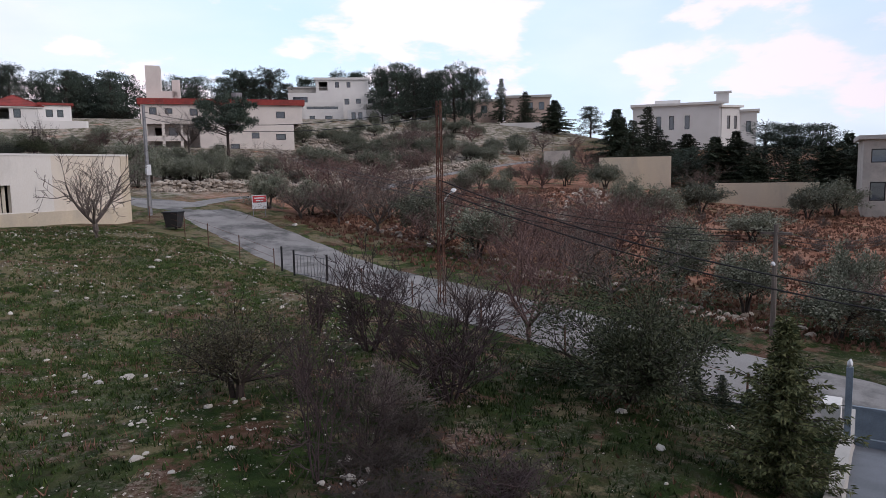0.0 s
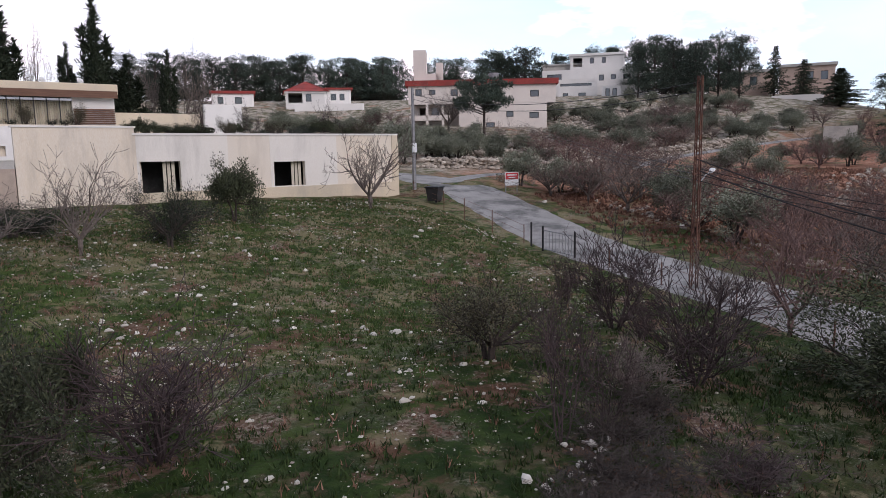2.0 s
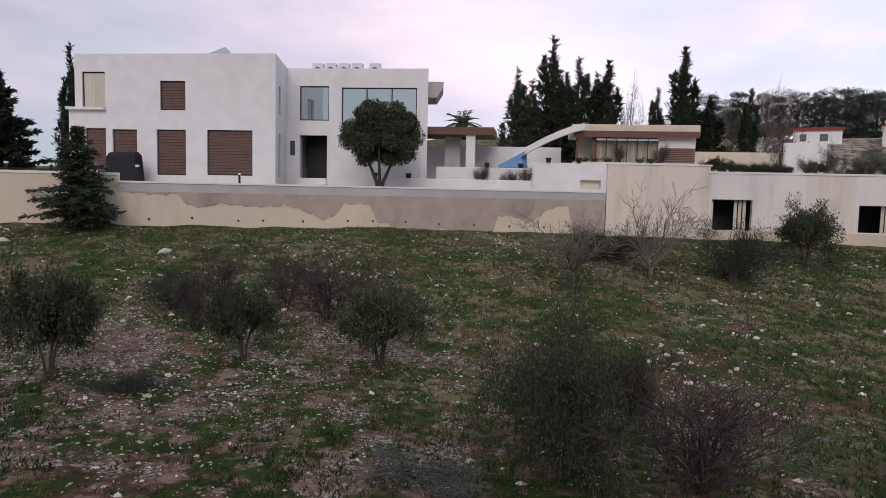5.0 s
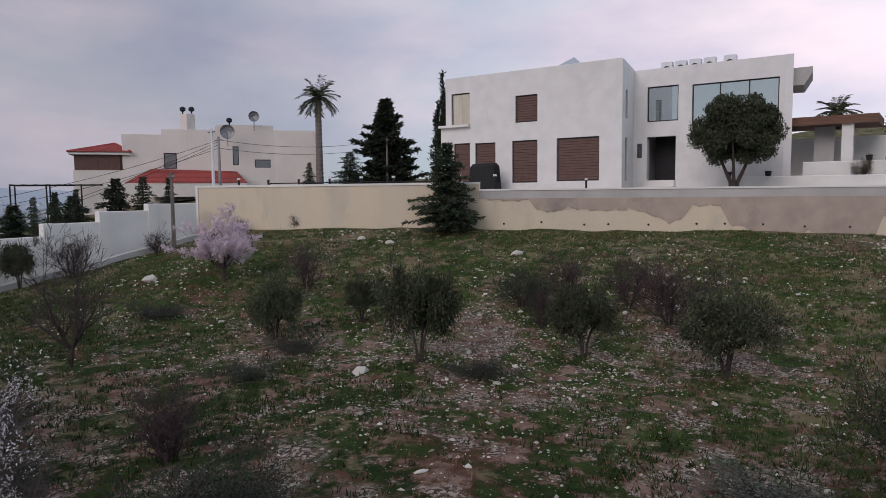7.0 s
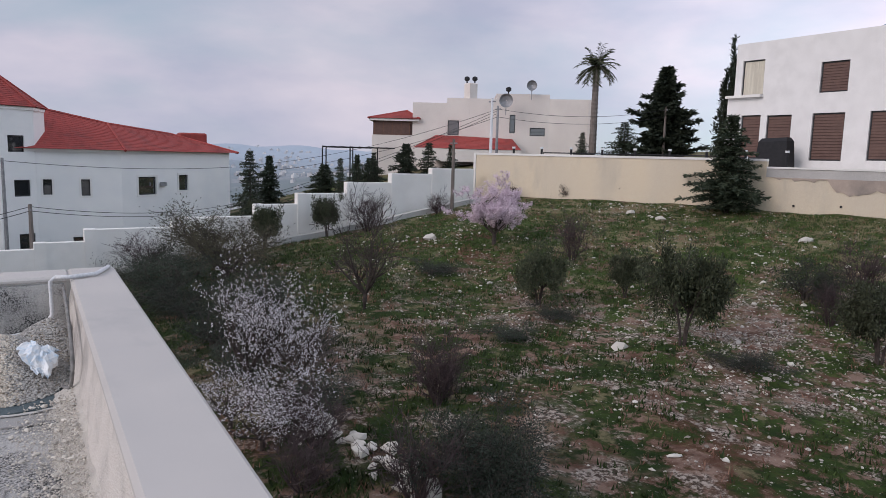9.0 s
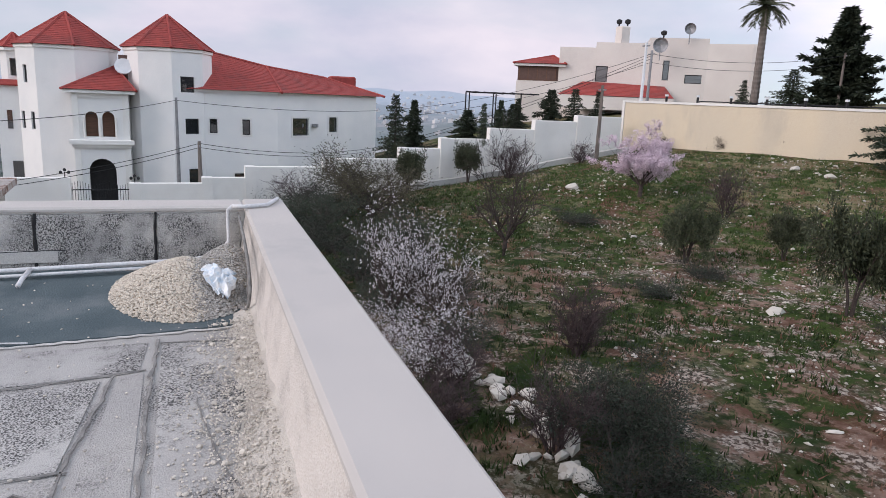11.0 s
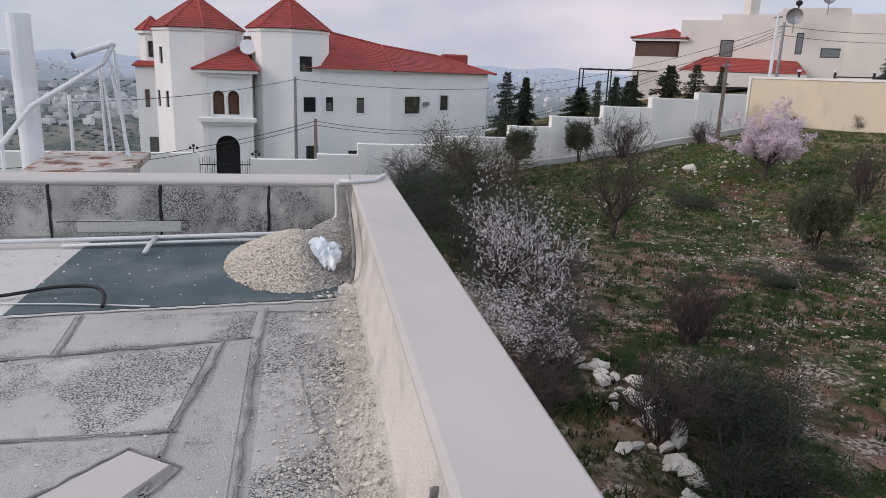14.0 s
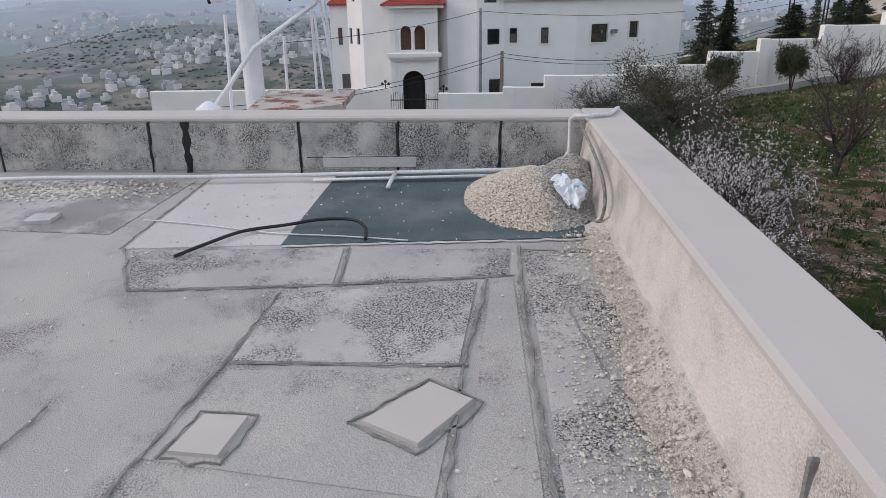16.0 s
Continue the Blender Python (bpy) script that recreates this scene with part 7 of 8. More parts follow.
for x, y, z, h, w in [(-28.7, 41.4, 1.0, 7.9, 1.5), (1.7, 72.6, 3.0, 12.4, 3.2), (-1.5, 70.6, 3.0, 9.3, 2.4), (-0.2, 70.6, 3.0, 8.3, 2.4), (4.5, 72.5, 3.0, 10.5, 2.6), (3.2, 72.5, 3.0, 9.6, 2.4), (7.2, 70.3, 3.0, 10.3, 2.9), (6.1, 70.4, 3.0, 8.9, 2.4), (12.6, 73.6, 3.0, 8.0, 1.7), (13.9, 67.3, 2.5, 11.4, 2.9), (16.3, 66.8, 2.5, 7.1, 2.8), (20.2, 67.8, 2.5, 8.0, 1.6), (2.6, 70.5, 3.0, 8.0, 3.0)]:
    put(CYP, x, y, h * 1.04, w * 1.9, 9.2, 2.3, z=z, group="cypresses")
for x, y, h, w in [(10.5, 78.0, 9.3, 3.0), (18.9, 71.3, 7.1, 4.0), (21.9, 70.5, 7.2, 4.6), (24.8, 72.7, 6.7, 4.0), (55.6, 70.7, 5.4, 6.2)]:
    put(TREE, x, y, h, w, 2.9, 3.6, group="tall bare trees")
put(TOPI, -7.1, 36.4, 4.85, 4.2, 4.45, 5.0, z=1.0)
for x, y in ((-3.3, 44.0),):
    put(SPALM, x, y, 1.5, 0.9, 2.2, 1.0, z=4.7, group="palms on the canopy")

# orchards and woods beyond the road
FAR_O = [field_olive(s, "leaf_olive", 9, label="silvery olive tree with a rounded crown", size=0.085) for s in (58, 59, 60)]
SOURCES += FAR_O
rng = random.Random(9)
for x, y in [(82.9, 68.4), (62.7, 57.3), (64.2, 55.3), (67.9, 52.5), (74.4, 60.2), (97.4, 66.8), (89.7, 55.9), (83.7, 47.4), (98.7, 71.8), (93.0, 48.7), (78.1, 59.2), (81.3, 53.1), (80.9, 71.5), (75.5, 71.0), (85.4, 49.4), (37.7, 52.5), (41.4, 55.0), (40.2, 51.3), (43.4, 53.0), (46.9, 54.6), (49.1, 54.1), (41.3, 60.0), (42.1, 63.1), (90.8, 69.8), (105.0, 67.2), (104.6, 63.1), (104.7, 58.6), (99.7, 48.9), (94.2, 45.6), (70.6, 52.2), (78.6, 65.8)]:
    for k in range(2):
        put(FAR_O, x + rng.uniform(-3.2, 3.2) * k, y + rng.uniform(-3.2, 3.2) * k, rng.uniform(1.8, 2.7), rng.uniform(2.3, 3.4), 1.75, 2.0, group="olive orchard")
for x, y in [(38.5, 84.0), (41.0, 92.0), (46.0, 97.0), (50.0, 90.0), (55.0, 95.0), (44.0, 86.0), (35.0, 92.0), (60.0, 98.0), (40.0, 100.0), (52.0, 102.0), (64.0, 103.0), (48.0, 106.0)]:
    for k in range(2):
        put(FAR_O, x + rng.uniform(-3, 3) * k, y + rng.uniform(-3, 3) * k, rng.uniform(1.7, 2.4), rng.uniform(2.4, 3.4), 1.75, 2.0, group="olive orchard")
for x, y in [(85.0, 59.2), (51.1, 48.7), (56.5, 57.5), (50.1, 44.8), (57.7, 47.5), (42.6, 35.5), (44.6, 33.5), (76.0, 54.0), (90.0, 62.0)]:
    put(DRYT, x, y, rng.uniform(2.4, 3.2), rng.uniform(3.4, 4.6), 2.9, 3.6, group="bare orchard trees")
for x, y in [(34.9, 35.2), (35.6, 32.0), (33.4, 21.4), (31.5, 16.7), (53.1, 30.5), (60.1, 32.8), (64.9, 26.0), (63.2, 21.3), (50.5, 12.6), (49.3, 14.7), (47.5, 6.2), (32.1, 6.8), (30.2, 3.7), (28.4, 0.4), (28.8, -1.6), (37.0, 7.8), (33.0, 0.3), (83.0, 36.0), (67.4, 29.5), (57.8, 4.1), (54.8, 10.9), (60.5, 2.4), (36.0, 30.0)]:
    put(FAR_O, x, y, rng.uniform(1.8, 2.7), rng.uniform(2.4, 3.8), 1.75, 2.0, group="olive orchard")
for x, y in [(84.9, 59.3), (80.5, 48.8), (73.9, 49.7), (33.5, 27.7), (33.0, 24.3), (34.8, 28.5), (37.5, 26.8), (43.4, 33.4), (48.1, 33.0), (47.8, 36.0), (28.3, 12.2), (29.2, 10.0), (33.2, 11.7), (27.8, 8.4), (35.4, 10.8), (35.7, 16.4), (41.3, 11.1), (29.5, -1.4), (41.1, 20.7), (42.4, 9.8), (41.0, 13.7), (98.1, 43.6), (83.5, 33.8), (86.8, 14.9), (67.2, 13.7), (58.5, 93.7), (63.1, 94.7), (31.6, 14.0), (36.6, 22.0), (39.0, 29.0), (45.0, 27.0), (33.6, 31.0), (38.0, 18.0), (31.0, 18.6), (35.0, 13.6), (38.4, 13.2)]:
    put(DRYT, x, y, rng.uniform(2.2, 3.2), rng.uniform(3.2, 4.6), 2.9, 3.6, group="bare orchard trees")
for x, y in [(51.6, 10.2), (52.3, 8.1), (41.1, 3.0), (46.2, 2.4), (47.5, 1.0), (47.0, 4.6), (42.0, 0.0), (49.8, -0.3), (40.2, 6.2), (53.5, 6.8), (55.3, 16.6), (55.6, 13.6), (48.0, 18.4), (37.4, 2.0), (44.0, 6.8), (50.5, 3.4), (54.6, 2.8)]:
    put(PALE, x, y, 0.9, 1.1, 2.3, 2.6, group="vines in the red field")
for x, y, h, w in [(72.8, 147.7, 11.3, 8.1), (78.1, 145.0, 10.7, 8.1), (83.5, 142.0, 10.4, 8.1), (88.5, 139.0, 10.8, 8.1), (91.3, 137.3, 10.7, 7.0), (91.1, 119.0, 8.8, 6.4), (93.7, 117.1, 8.7, 6.4), (94.2, 103.6, 8.4, 6.2), (97.6, 100.4, 9.8, 7.6), (127.1, 120.5, 12.8, 4), (133.0, 114.0, 13.9, 6), (135.7, 110.9, 13.3, 5.6), (123.0, 86.4, 10.6, 7.6), (125.7, 82.5, 9.0, 7.5), (129.6, 76.4, 9.9, 6.6), (149.1, 82.6, 9.0, 5), (122.5, 45.3, 5.5, 4.6), (68, 150, 10.8, 8), (63, 152, 11, 8), (58, 150, 10.5, 8), (52, 148, 10, 8), (46, 147, 9.6, 7), (40, 146, 9.2, 7), (34, 145, 9.0, 7), (82, 128, 9.0, 7), (76, 133, 9.2, 7), (128, 88, 9.5, 7), (121, 92, 8, 6)]:
    put(PINES, x, y, h, w, 9.2, 5.6, group="pines on the hill")
    if y > 80:
        put(PINES, x + rng.uniform(-5, 5), y + rng.uniform(1, 6), h * rng.uniform(0.62, 1.05), w * rng.uniform(0.9, 1.4), 9.2, 5.6, group="pines on the hill")
        put(DARK, x + rng.uniform(-4, 4), y - 1, rng.uniform(2.5, 4.5), rng.uniform(5, 8), 1.75, 2.0, group="undergrowth on the hill")
for x, y, h, w in [(124.3, 64.4, 8.7, 3.9), (124.7, 59.4, 6.7, 5.0), (119.3, 50.9, 6.0, 5.9), (81.5, 26.5, 7.4, 5.0), (85.4, 24.0, 7.5, 4.9), (77.3, 23.2, 6.2, 4.2), (82.7, 18.7, 4.4, 5.0), (72.5, 18.2, 4.3, 4.4), (71.6, 13.4, 4.8, 4.9), (71.9, 11.6, 5.4, 4.0), (75.3, 9.6, 6.0, 4.5), (75.6, 7.0, 5.7, 4.5), (75.8, 4.8, 5.7, 4.5), (76.0, 2.5, 4.9, 4.0), (73.0, 1.3, 4.6, 2.8), (70.0, 9.6, 3.6, 4), (70.4, 6.4, 3.4, 4), (70.4, 15.4, 3.8, 4), (128.1, 96.4, 11, 3.2), (79.6, 21.0, 5.0, 4.4), (73.6, 4.0, 4.0, 4.0), (88.0, 28.0, 6.0, 4.4)]:
    put(SPRUCE, x, y, h, w * 1.35, 4.4, 2.8, group="conifers round the manor") if random.Random(int(x * y)).random() < 0.6 else put(PINES, x, y, h, w * 1.3, 9.2, 5.6, group="conifers round the manor")
for x, y, h, w in [(96.0, 69.2, 9.8, 5.0), (97.6, 66.9, 9.6, 5.0), (99.6, 64.3, 8.8, 5.0), (101.4, 61.3, 10.2, 5.2), (103.1, 58.8, 9.6, 5.0), (94.7, 71.4, 9.4, 3.4), (104.0, 66.5, 9.0, 6.0), (101.7, 110.3, 9.4, 6.0), (104.4, 107.8, 10.0, 6.0), (106.6, 105.7, 8.6, 5.0)]:
    put(PINES, x * 1.12, y * 1.12, h * 1.1, w * 1.15, 9.2, 5.6, group="pines on the hill")
spot = random.Random(77)
planted = 0
while planted < 58:
    x, y = spot.uniform(38, 104), spot.uniform(22, 66)
    off = near_line(np.array([x]), np.array([y]), SIDE_S)[0][0]
    if off < 5.0 or y > 70 - 0.2 * (x - 60) or y < 14 + 0.18 * x or math.hypot(x - 63, y - 74) < 13:
        continue
    if spot.random() < 0.6:
        put(FAR_O, x, y, spot.uniform(1.5, 2.3), spot.uniform(1.9, 3.0), 1.75, 2.0, group="olive orchard")
    else:
        put(DRYT, x, y, spot.uniform(1.9, 2.8), spot.uniform(2.6, 3.8), 2.9, 3.6, group="bare orchard trees")
    planted += 1
put(UPINE, 55.9, 64.0, 7.1, 6.8, 7.0, 7.2)

# planting along the annex roof and terrace
rng = random.Random(12)
for k in range(16):
    x = 10.0 + k * 0.95 + rng.uniform(-0.3, 0.3)
    put([*SHRUB, *DARK, *OLIVE], x, 37.2 + rng.uniform(0, 1.5), rng.uniform(0.6, 1.2), rng.uniform(0.9, 1.6), 1.75, 2.0, z=2.3, group="plants on the annex roof")
for x, y, h in ((13.0, 37.6, 1.9), (20.5, 37.4, 2.2), (21.3, 37.5, 1.9), (16.4, 40.0, 2.2), (17.2, 40.2, 1.6)):
    put(SPRIG, x, y, h, 1.0, 2.3, 2.2, z=2.3, group="tall plants on the annex roof")
for x, y, z, h in ((-2.2, 40.85, 1.4, 1.5), (-0.9, 40.85, 1.4, 1.2), (-0.1, 40.85, 1.4, 1.5), (5.4, 42.3, 2.9, 1.5), (7.9, 42.3, 2.9, 1.4)):
    put(SHRUB, x, y, h, 0.8, 1.75, 2.0, z=z, group="climbers on the terrace")
for x in (3.2, 3.9, 4.6, 6.6, 7.2):
    put(DARK, x, 41.6, 0.4, 0.5, 1.75, 2.0, z=3.05, group="climbers on the terrace")

# the pattern plants have served
for src in SOURCES:
    for o in [*src.children_recursive, src]:
        bpy.data.objects.remove(o)

# ---- street things ----
def post(b, x, y, z0, z1, r=0.03, sides=6):
    return b.tube([(x, y, z0), (x, y, z1)], r, sides)


fence = thing("wire_fence", 24, 26, -2.6, 0, "low rusty wire fence along the street", "fence")
FP = [(25.6, 35.2), (25.0, 32.9), (24.2, 30.2), (23.6, 27.6), (23.3, 25.0), (23.2, 22.6)]
for x, y in FP:
    wpart(post(Build(), x, y, gz(x, y) - 0.2, gz(x, y) + 0.95, 0.025), "post", "metal_rust", fence)
for hgt in (0.25, 0.55, 0.88):
    wpart(Build().tube([(x, y, gz(x, y) + hgt) for x, y in FP], 0.008, 3), "wire", "metal_rust", fence)
FQ = [(21.9, 16.4), (20.8, 13.2), (19.4, 9.6), (18.4, 6.4), (17.8, 3.6), (17.4, 1.6)]
for x, y in FQ:
    wpart(post(Build(), x, y, gz(x, y) - 0.2, gz(x, y) + 0.85, 0.025), "post", "metal_rust", fence)
for hgt in (0.3, 0.75):
    wpart(Build().tube([(x, y, gz(x, y) + hgt) for x, y in FQ], 0.008, 3), "wire", "metal_rust", fence)
fg = thing("field_gate", 22.5, 20, -3.3, 0, "small dark metal gate frame into the field", "gate")
G0, G1, G2 = (22.75, 20.9), (22.7, 19.85), (22.55, 18.8)
for x, y in ((23.1, 22.0), G0, G2):
    wpart(post(Build(), x, y, gz(x, y) - 0.3, gz(x, y) + 1.15, 0.05), "gate_post", "black", fg)
for (x0, y0), (x1, y1) in ((G0, G1), (G1, G2)):
    b = Build()
    z0, z1 = gz(x0, y0) + 0.12, gz(x1, y1) + 0.12
    for k in range(2):
        b.tube([(x0, y0, z0 + 0.85 * k), (x1, y1, z1 + 0.85 * k)], 0.022, 5)
    for k in range(6):
        f = k / 5
        b.tube([(x0 + (x1 - x0) * f, y0 + (y1 - y0) * f, z0 + (z1 - z0) * f), (x0 + (x1 - x0) * f, y0 + (y1 - y0) * f, z0 + (z1 - z0) * f + 0.85)], 0.012, 4)
    wpart(b, "gate_leaf", "metal_grey", fg)

bx, by = 25.1, 32.3
bz = gz(bx, by)
wbin = thing("waste_bin", bx, by, bz, 30, "dark grey wheeled waste container by the fence", "bin")
v = [(-0.34, -0.3, 0.1), (0.34, -0.3, 0.1), (0.34, 0.3, 0.1), (-0.34, 0.3, 0.1), (-0.46, -0.4, 0.88), (0.46, -0.4, 0.88), (0.46, 0.4, 0.88), (-0.46, 0.4, 0.88)]
Build().add(v, [(3, 2, 1, 0), (4, 5, 6, 7), (0, 1, 5, 4), (1, 2, 6, 5), (2, 3, 7, 6), (3, 0, 4, 7)]).part("body", "dark_frame", wbin)
Build().cbox(-0.5, 0.5, -0.44, 0.46, 0.88, 0.97, 0.04).part("lid", "black", wbin)
for sx in (-0.25, 0.25):
    Build().tube([(sx - 0.03, -0.2, 0.08), (sx + 0.03, -0.2, 0.08)], 0.08, 10).part("wheel", "black", wbin)

sx, sy = 31.6, 32.6
sign = thing("road_sign", sx, sy, gz(sx, sy), -14, "tilted white and red advertising board on posts", "sign")
M["sign_red"] = mat("sign_red", (0.50, 0.05, 0.06), (0.42, 0.045, 0.055), 5, 0.6, 0.0)
Build().box(-0.5, 0.5, -0.02, 0.02, 0.55, 1.42).part("board", "metal_white", sign)
Build().box(-0.46, 0.46, -0.03, -0.021, 0.95, 1.38).part("red_field", "sign_red", sign)
for k, w in ((0, 0.7), (1, 0.5)):
    Build().box(-w / 2, w / 2, -0.034, -0.03, 1.2 - 0.16 * k, 1.27 - 0.16 * k).part("text_bar", "metal_white", sign)
for px in (-0.42, 0.42):
    Build().tube([(px, 0.04, -0.9), (px, 0.04, 1.4)], 0.03, 6).part("leg", "metal_grey", sign)

lp = thing("street_pole", 26.4, 36.3, -1.4, 0, "grey street pole with a small meter box", "pole")
z = gz(26.4, 36.3)
wpart(Build().tube([(26.4, 36.3, z - 0.3), (26.4, 36.3, 5.4)], [0.14, 0.09], 8), "shaft", "metal_grey", lp)
wpart(Build().cbox(26.15, 26.45, 36.0, 36.15, z + 2.6, z + 3.2, 0.02), "meter_box", "metal_white", lp)

# rusty lattice pylon
pyx, pyy = 21.2, 12.2
pz = gz(pyx, pyy)
pyl = thing("lattice_pylon", pyx, pyy, pz, 12, "slim rusty lattice power pylon with a lamp arm", "pylon")
H = 3.6 - pz
for cx, cy in ((-1, -1), (1, -1), (1, 1), (-1, 1)):
    Build().tube([(cx * 0.105, cy * 0.105, -0.3), (cx * 0.065, cy * 0.065, H)], 0.022, 4).part("leg", "metal_rust", pyl)
n = 20
for s in range(4):
    cs = [(-1, -1), (1, -1), (1, 1), (-1, 1)]
    a, c = cs[s], cs[(s + 1) % 4]
    pts = []
    for k in range(n + 1):
        f = k / n
        w = 0.105 - 0.04 * f
        q = a if k % 2 == 0 else c
        pts.append((q[0] * w, q[1] * w, H * f))
    Build().tube(pts, 0.012, 3).part("lacing", "metal_rust", pyl)
for hh, ww in ((H * 0.98, 0.14), (H * 0.55, 0.35)):
    Build().box(-ww, ww, -0.03, 0.03, hh, hh + 0.05).part("cross_arm", "metal_rust", pyl)
Build().tube([(0.1, 0, H * 0.50), (0.5, -0.1, H * 0.545), (0.8, -0.15, H * 0.56)], 0.02, 5).part("lamp_arm", "metal_grey", pyl)
Build().tube([(0.75, -0.15, H * 0.56), (0.85, -0.17, H * 0.565), (1.05, -0.2, H * 0.57)], [0.05, 0.09, 0.03], 8).part("lamp_head", "metal_white", pyl)

p2x, p2y = 26.85, 2.3
pole2 = thing("wooden_pole", p2x, p2y, gz(p2x, p2y), 0, "wooden power pole with a small lamp at the field edge", "pole")
wpart(Build().tube([(p2x, p2y, gz(p2x, p2y) - 0.4), (p2x, p2y, -0.8)], [0.10, 0.07], 8), "shaft", "wood_pole", pole2)
wpart(Build().box(p2x - 0.05, p2x + 0.05, p2y - 0.5, p2y + 0.5, -1.15, -1.07), "cross_arm", "wood_pole", pole2)
wpart(Build().blob((p2x - 0.12, p2y + 0.05, -2.15), 0.09, random.Random(1)), "lamp", "metal_white", pole2)


def wires(name, ends, sag, r, label, count=1, gap=0.3):
    e = thing(name, *ends[0], 0, label, "cable")
    for c in range(count):
        for a, q in zip(ends, ends[1:]):
            pts = []
            for k in range(17):
                f = k / 16
                pts.append((a[0] + (q[0] - a[0]) * f, a[1] + (q[1] - a[1]) * f, a[2] + (q[2] - a[2]) * f - sag * 4 * f * (1 - f) - c * gap))
            wpart(Build().tube(pts, r, 4), "wire", "wire", e)
    return e


wires("power_line", [(21.2, 12.2, 0.9), (20.0, -1.0, -1.9), (19.2, -12, -1.0)], 0.35, 0.021, "two black power lines running along the street", 2, 0.35)
wires("power_line", [(26.4, 36.3, 5.0), (21.2, 12.2, 3.4)], 0.7, 0.014, "thin power lines from the street pole", 2, 0.3)
wires("power_line", [(45, 46, 4.0), (21.2, 12.2, 0.6), (26.85, 2.3, -1.0), (41, -1, -2.2)], 0.4, 0.012, "thin power lines over the red field", 3, 0.2)

# poles and lines before the villa
for nm, x, y, z0, z1, m, lab in (("steel_pole", -40.8, -1.0, None, 0.75, "metal_grey", "thin steel power pole by the villa"), ("wooden_pole", -31.8, -0.2, None, -1.0, "wood_pole", "short dark wooden pole by the lane wall"),
                                 ("steel_pole", -34.6, 25.9, None, 4.7, "metal_grey", "thin steel power pole by the cream house"), ("steel_pole", -31.6, 23.2, None, 4.85, "metal_white", "pale power pole by the cream house"), ("wooden_pole", -28.6, 18.6, None, 2.3, "wood_pole", "weathered wooden pole at the lane wall"),
                                 ("wooden_pole", -33.0, 40.0, None, 5.4, "wood_pole", "wooden pole among garden conifers")):
    e = thing(nm, x, y, gz(x, y), 0, lab, "pole")
    wpart(Build().tube([(x, y, gz(x, y) - 0.3), (x, y, z1)], [0.11, 0.07], 8), "shaft", m, e)
    wpart(Build().box(x - 0.3, x + 0.3, y - 0.03, y + 0.03, z1 - 0.25, z1 - 0.18), "cross_arm", "metal_grey", e)
wires("power_line", [(-27.9, -9.5, -0.3), (-40.8, -1.0, 0.6), (-46.8, 12.4, 0.3)], 0.25, 0.014, "power line across the villa front")
wires("power_line", [(-26, -12, -2.6), (-31.8, -0.2, -1.1), (-42, 11, -1.9), (-34.6, 25.9, 4.4)], 0.4, 0.013, "two sagging power lines along the lane", 2, 0.18)
wires("power_line", [(-46, 14, 0.5), (-34.6, 25.9, 4.5), (-33.0, 40.0, 5.2)], 0.5, 0.013, "sagging power lines past the cream house", 2, 0.5)

# driveway gate with its pillar and kerb
dg = thing("driveway_gate", 17, -1.5, -4.6, 0, "blue-grey sliding metal gate at the driveway", "gate")
M["gate_blue"] = mat("gate_blue", (0.20, 0.25, 0.30), (0.16, 0.20, 0.245), 4, 0.5, 0.05)
M["drive"] = mat("drive", (0.17, 0.18, 0.20), (0.13, 0.14, 0.155), 1.5, 0.85, 0.2)
gx = 16.6
gzv = gz(gx, -1.5)
wpart(Build().box(gx - 0.06, gx + 0.06, -0.45, -0.33, gzv - 0.4, gzv + 1.75), "gate_post", "gate_blue", dg)
wpart(Build().blob((gx, -0.39, gzv + 1.82), 0.09, random.Random(4)), "post_lamp", "metal_white", dg)
b = Build()
b.box(gx - 0.03, gx + 0.03, -5.2, -0.46, gzv + 0.12, gzv + 0.34).box(gx - 0.03, gx + 0.03, -5.2, -0.46, gzv + 0.92, gzv + 0.98)
wpart(b, "gate_rail", "gate_blue", dg)
for k in range(5):
    y0 = -0.5 - k * 0.95
    wpart(Build().box(gx - 0.01, gx + 0.01, y0 - 0.9, y0 - 0.02, gzv + 0.36, gzv + 0.92), "gate_panel", "gate_blue", dg)
    b = Build()
    for m in range(5):
        b.box(gx - 0.022, gx - 0.012, y0 - 0.86 + m * 0.05, y0 - 0.835 + m * 0.05, gzv + 0.38, gzv + 0.9)
    wpart(b, "gate_slat", "metal_white", dg)
pl = thing("gate_pillar", 17.2, -0.5, -4.6, 0, "low white gate pillar", "pillar", kind="structure")
wpart(Build().cbox(16.9, 17.5, -0.25, 0.1, gzv - 0.4, gzv + 0.85, 0.02), "shaft", "plaster_white", pl)
b = Build()
n = 16
v, f = [], []
for i in range(n + 1):
    x = 8.0 + 10.5 * i / n
    g = max(gz(x, -0.4), gz(x, -3), gz(x, -6)) + 0.06
    v += [(x, -0.55, g), (x, -7.5, g), (x, -0.55, g - 1.5), (x, -0.52, g + 0.16), (x, -0.30, g + 0.16), (x, -0.28, g - 1.2)]
for i in range(n):
    a = 6 * i
    f += [(a, a + 1, a + 7, a + 6)]
tagged(Build().add(v, f).part("driveway", "drive"), "dark smooth concrete driveway behind the gate", "driveway", kind="structure")
f = []
for i in range(n):
    a = 6 * i
    f += [(a, a + 6, a + 9, a + 3), (a + 3, a + 9, a + 10, a + 4), (a + 4, a + 10, a + 11, a + 5)]
tagged(Build().add(v, f).part("driveway_kerb", "concrete"), "pale concrete kerb along the driveway", "kerb", kind="structure")

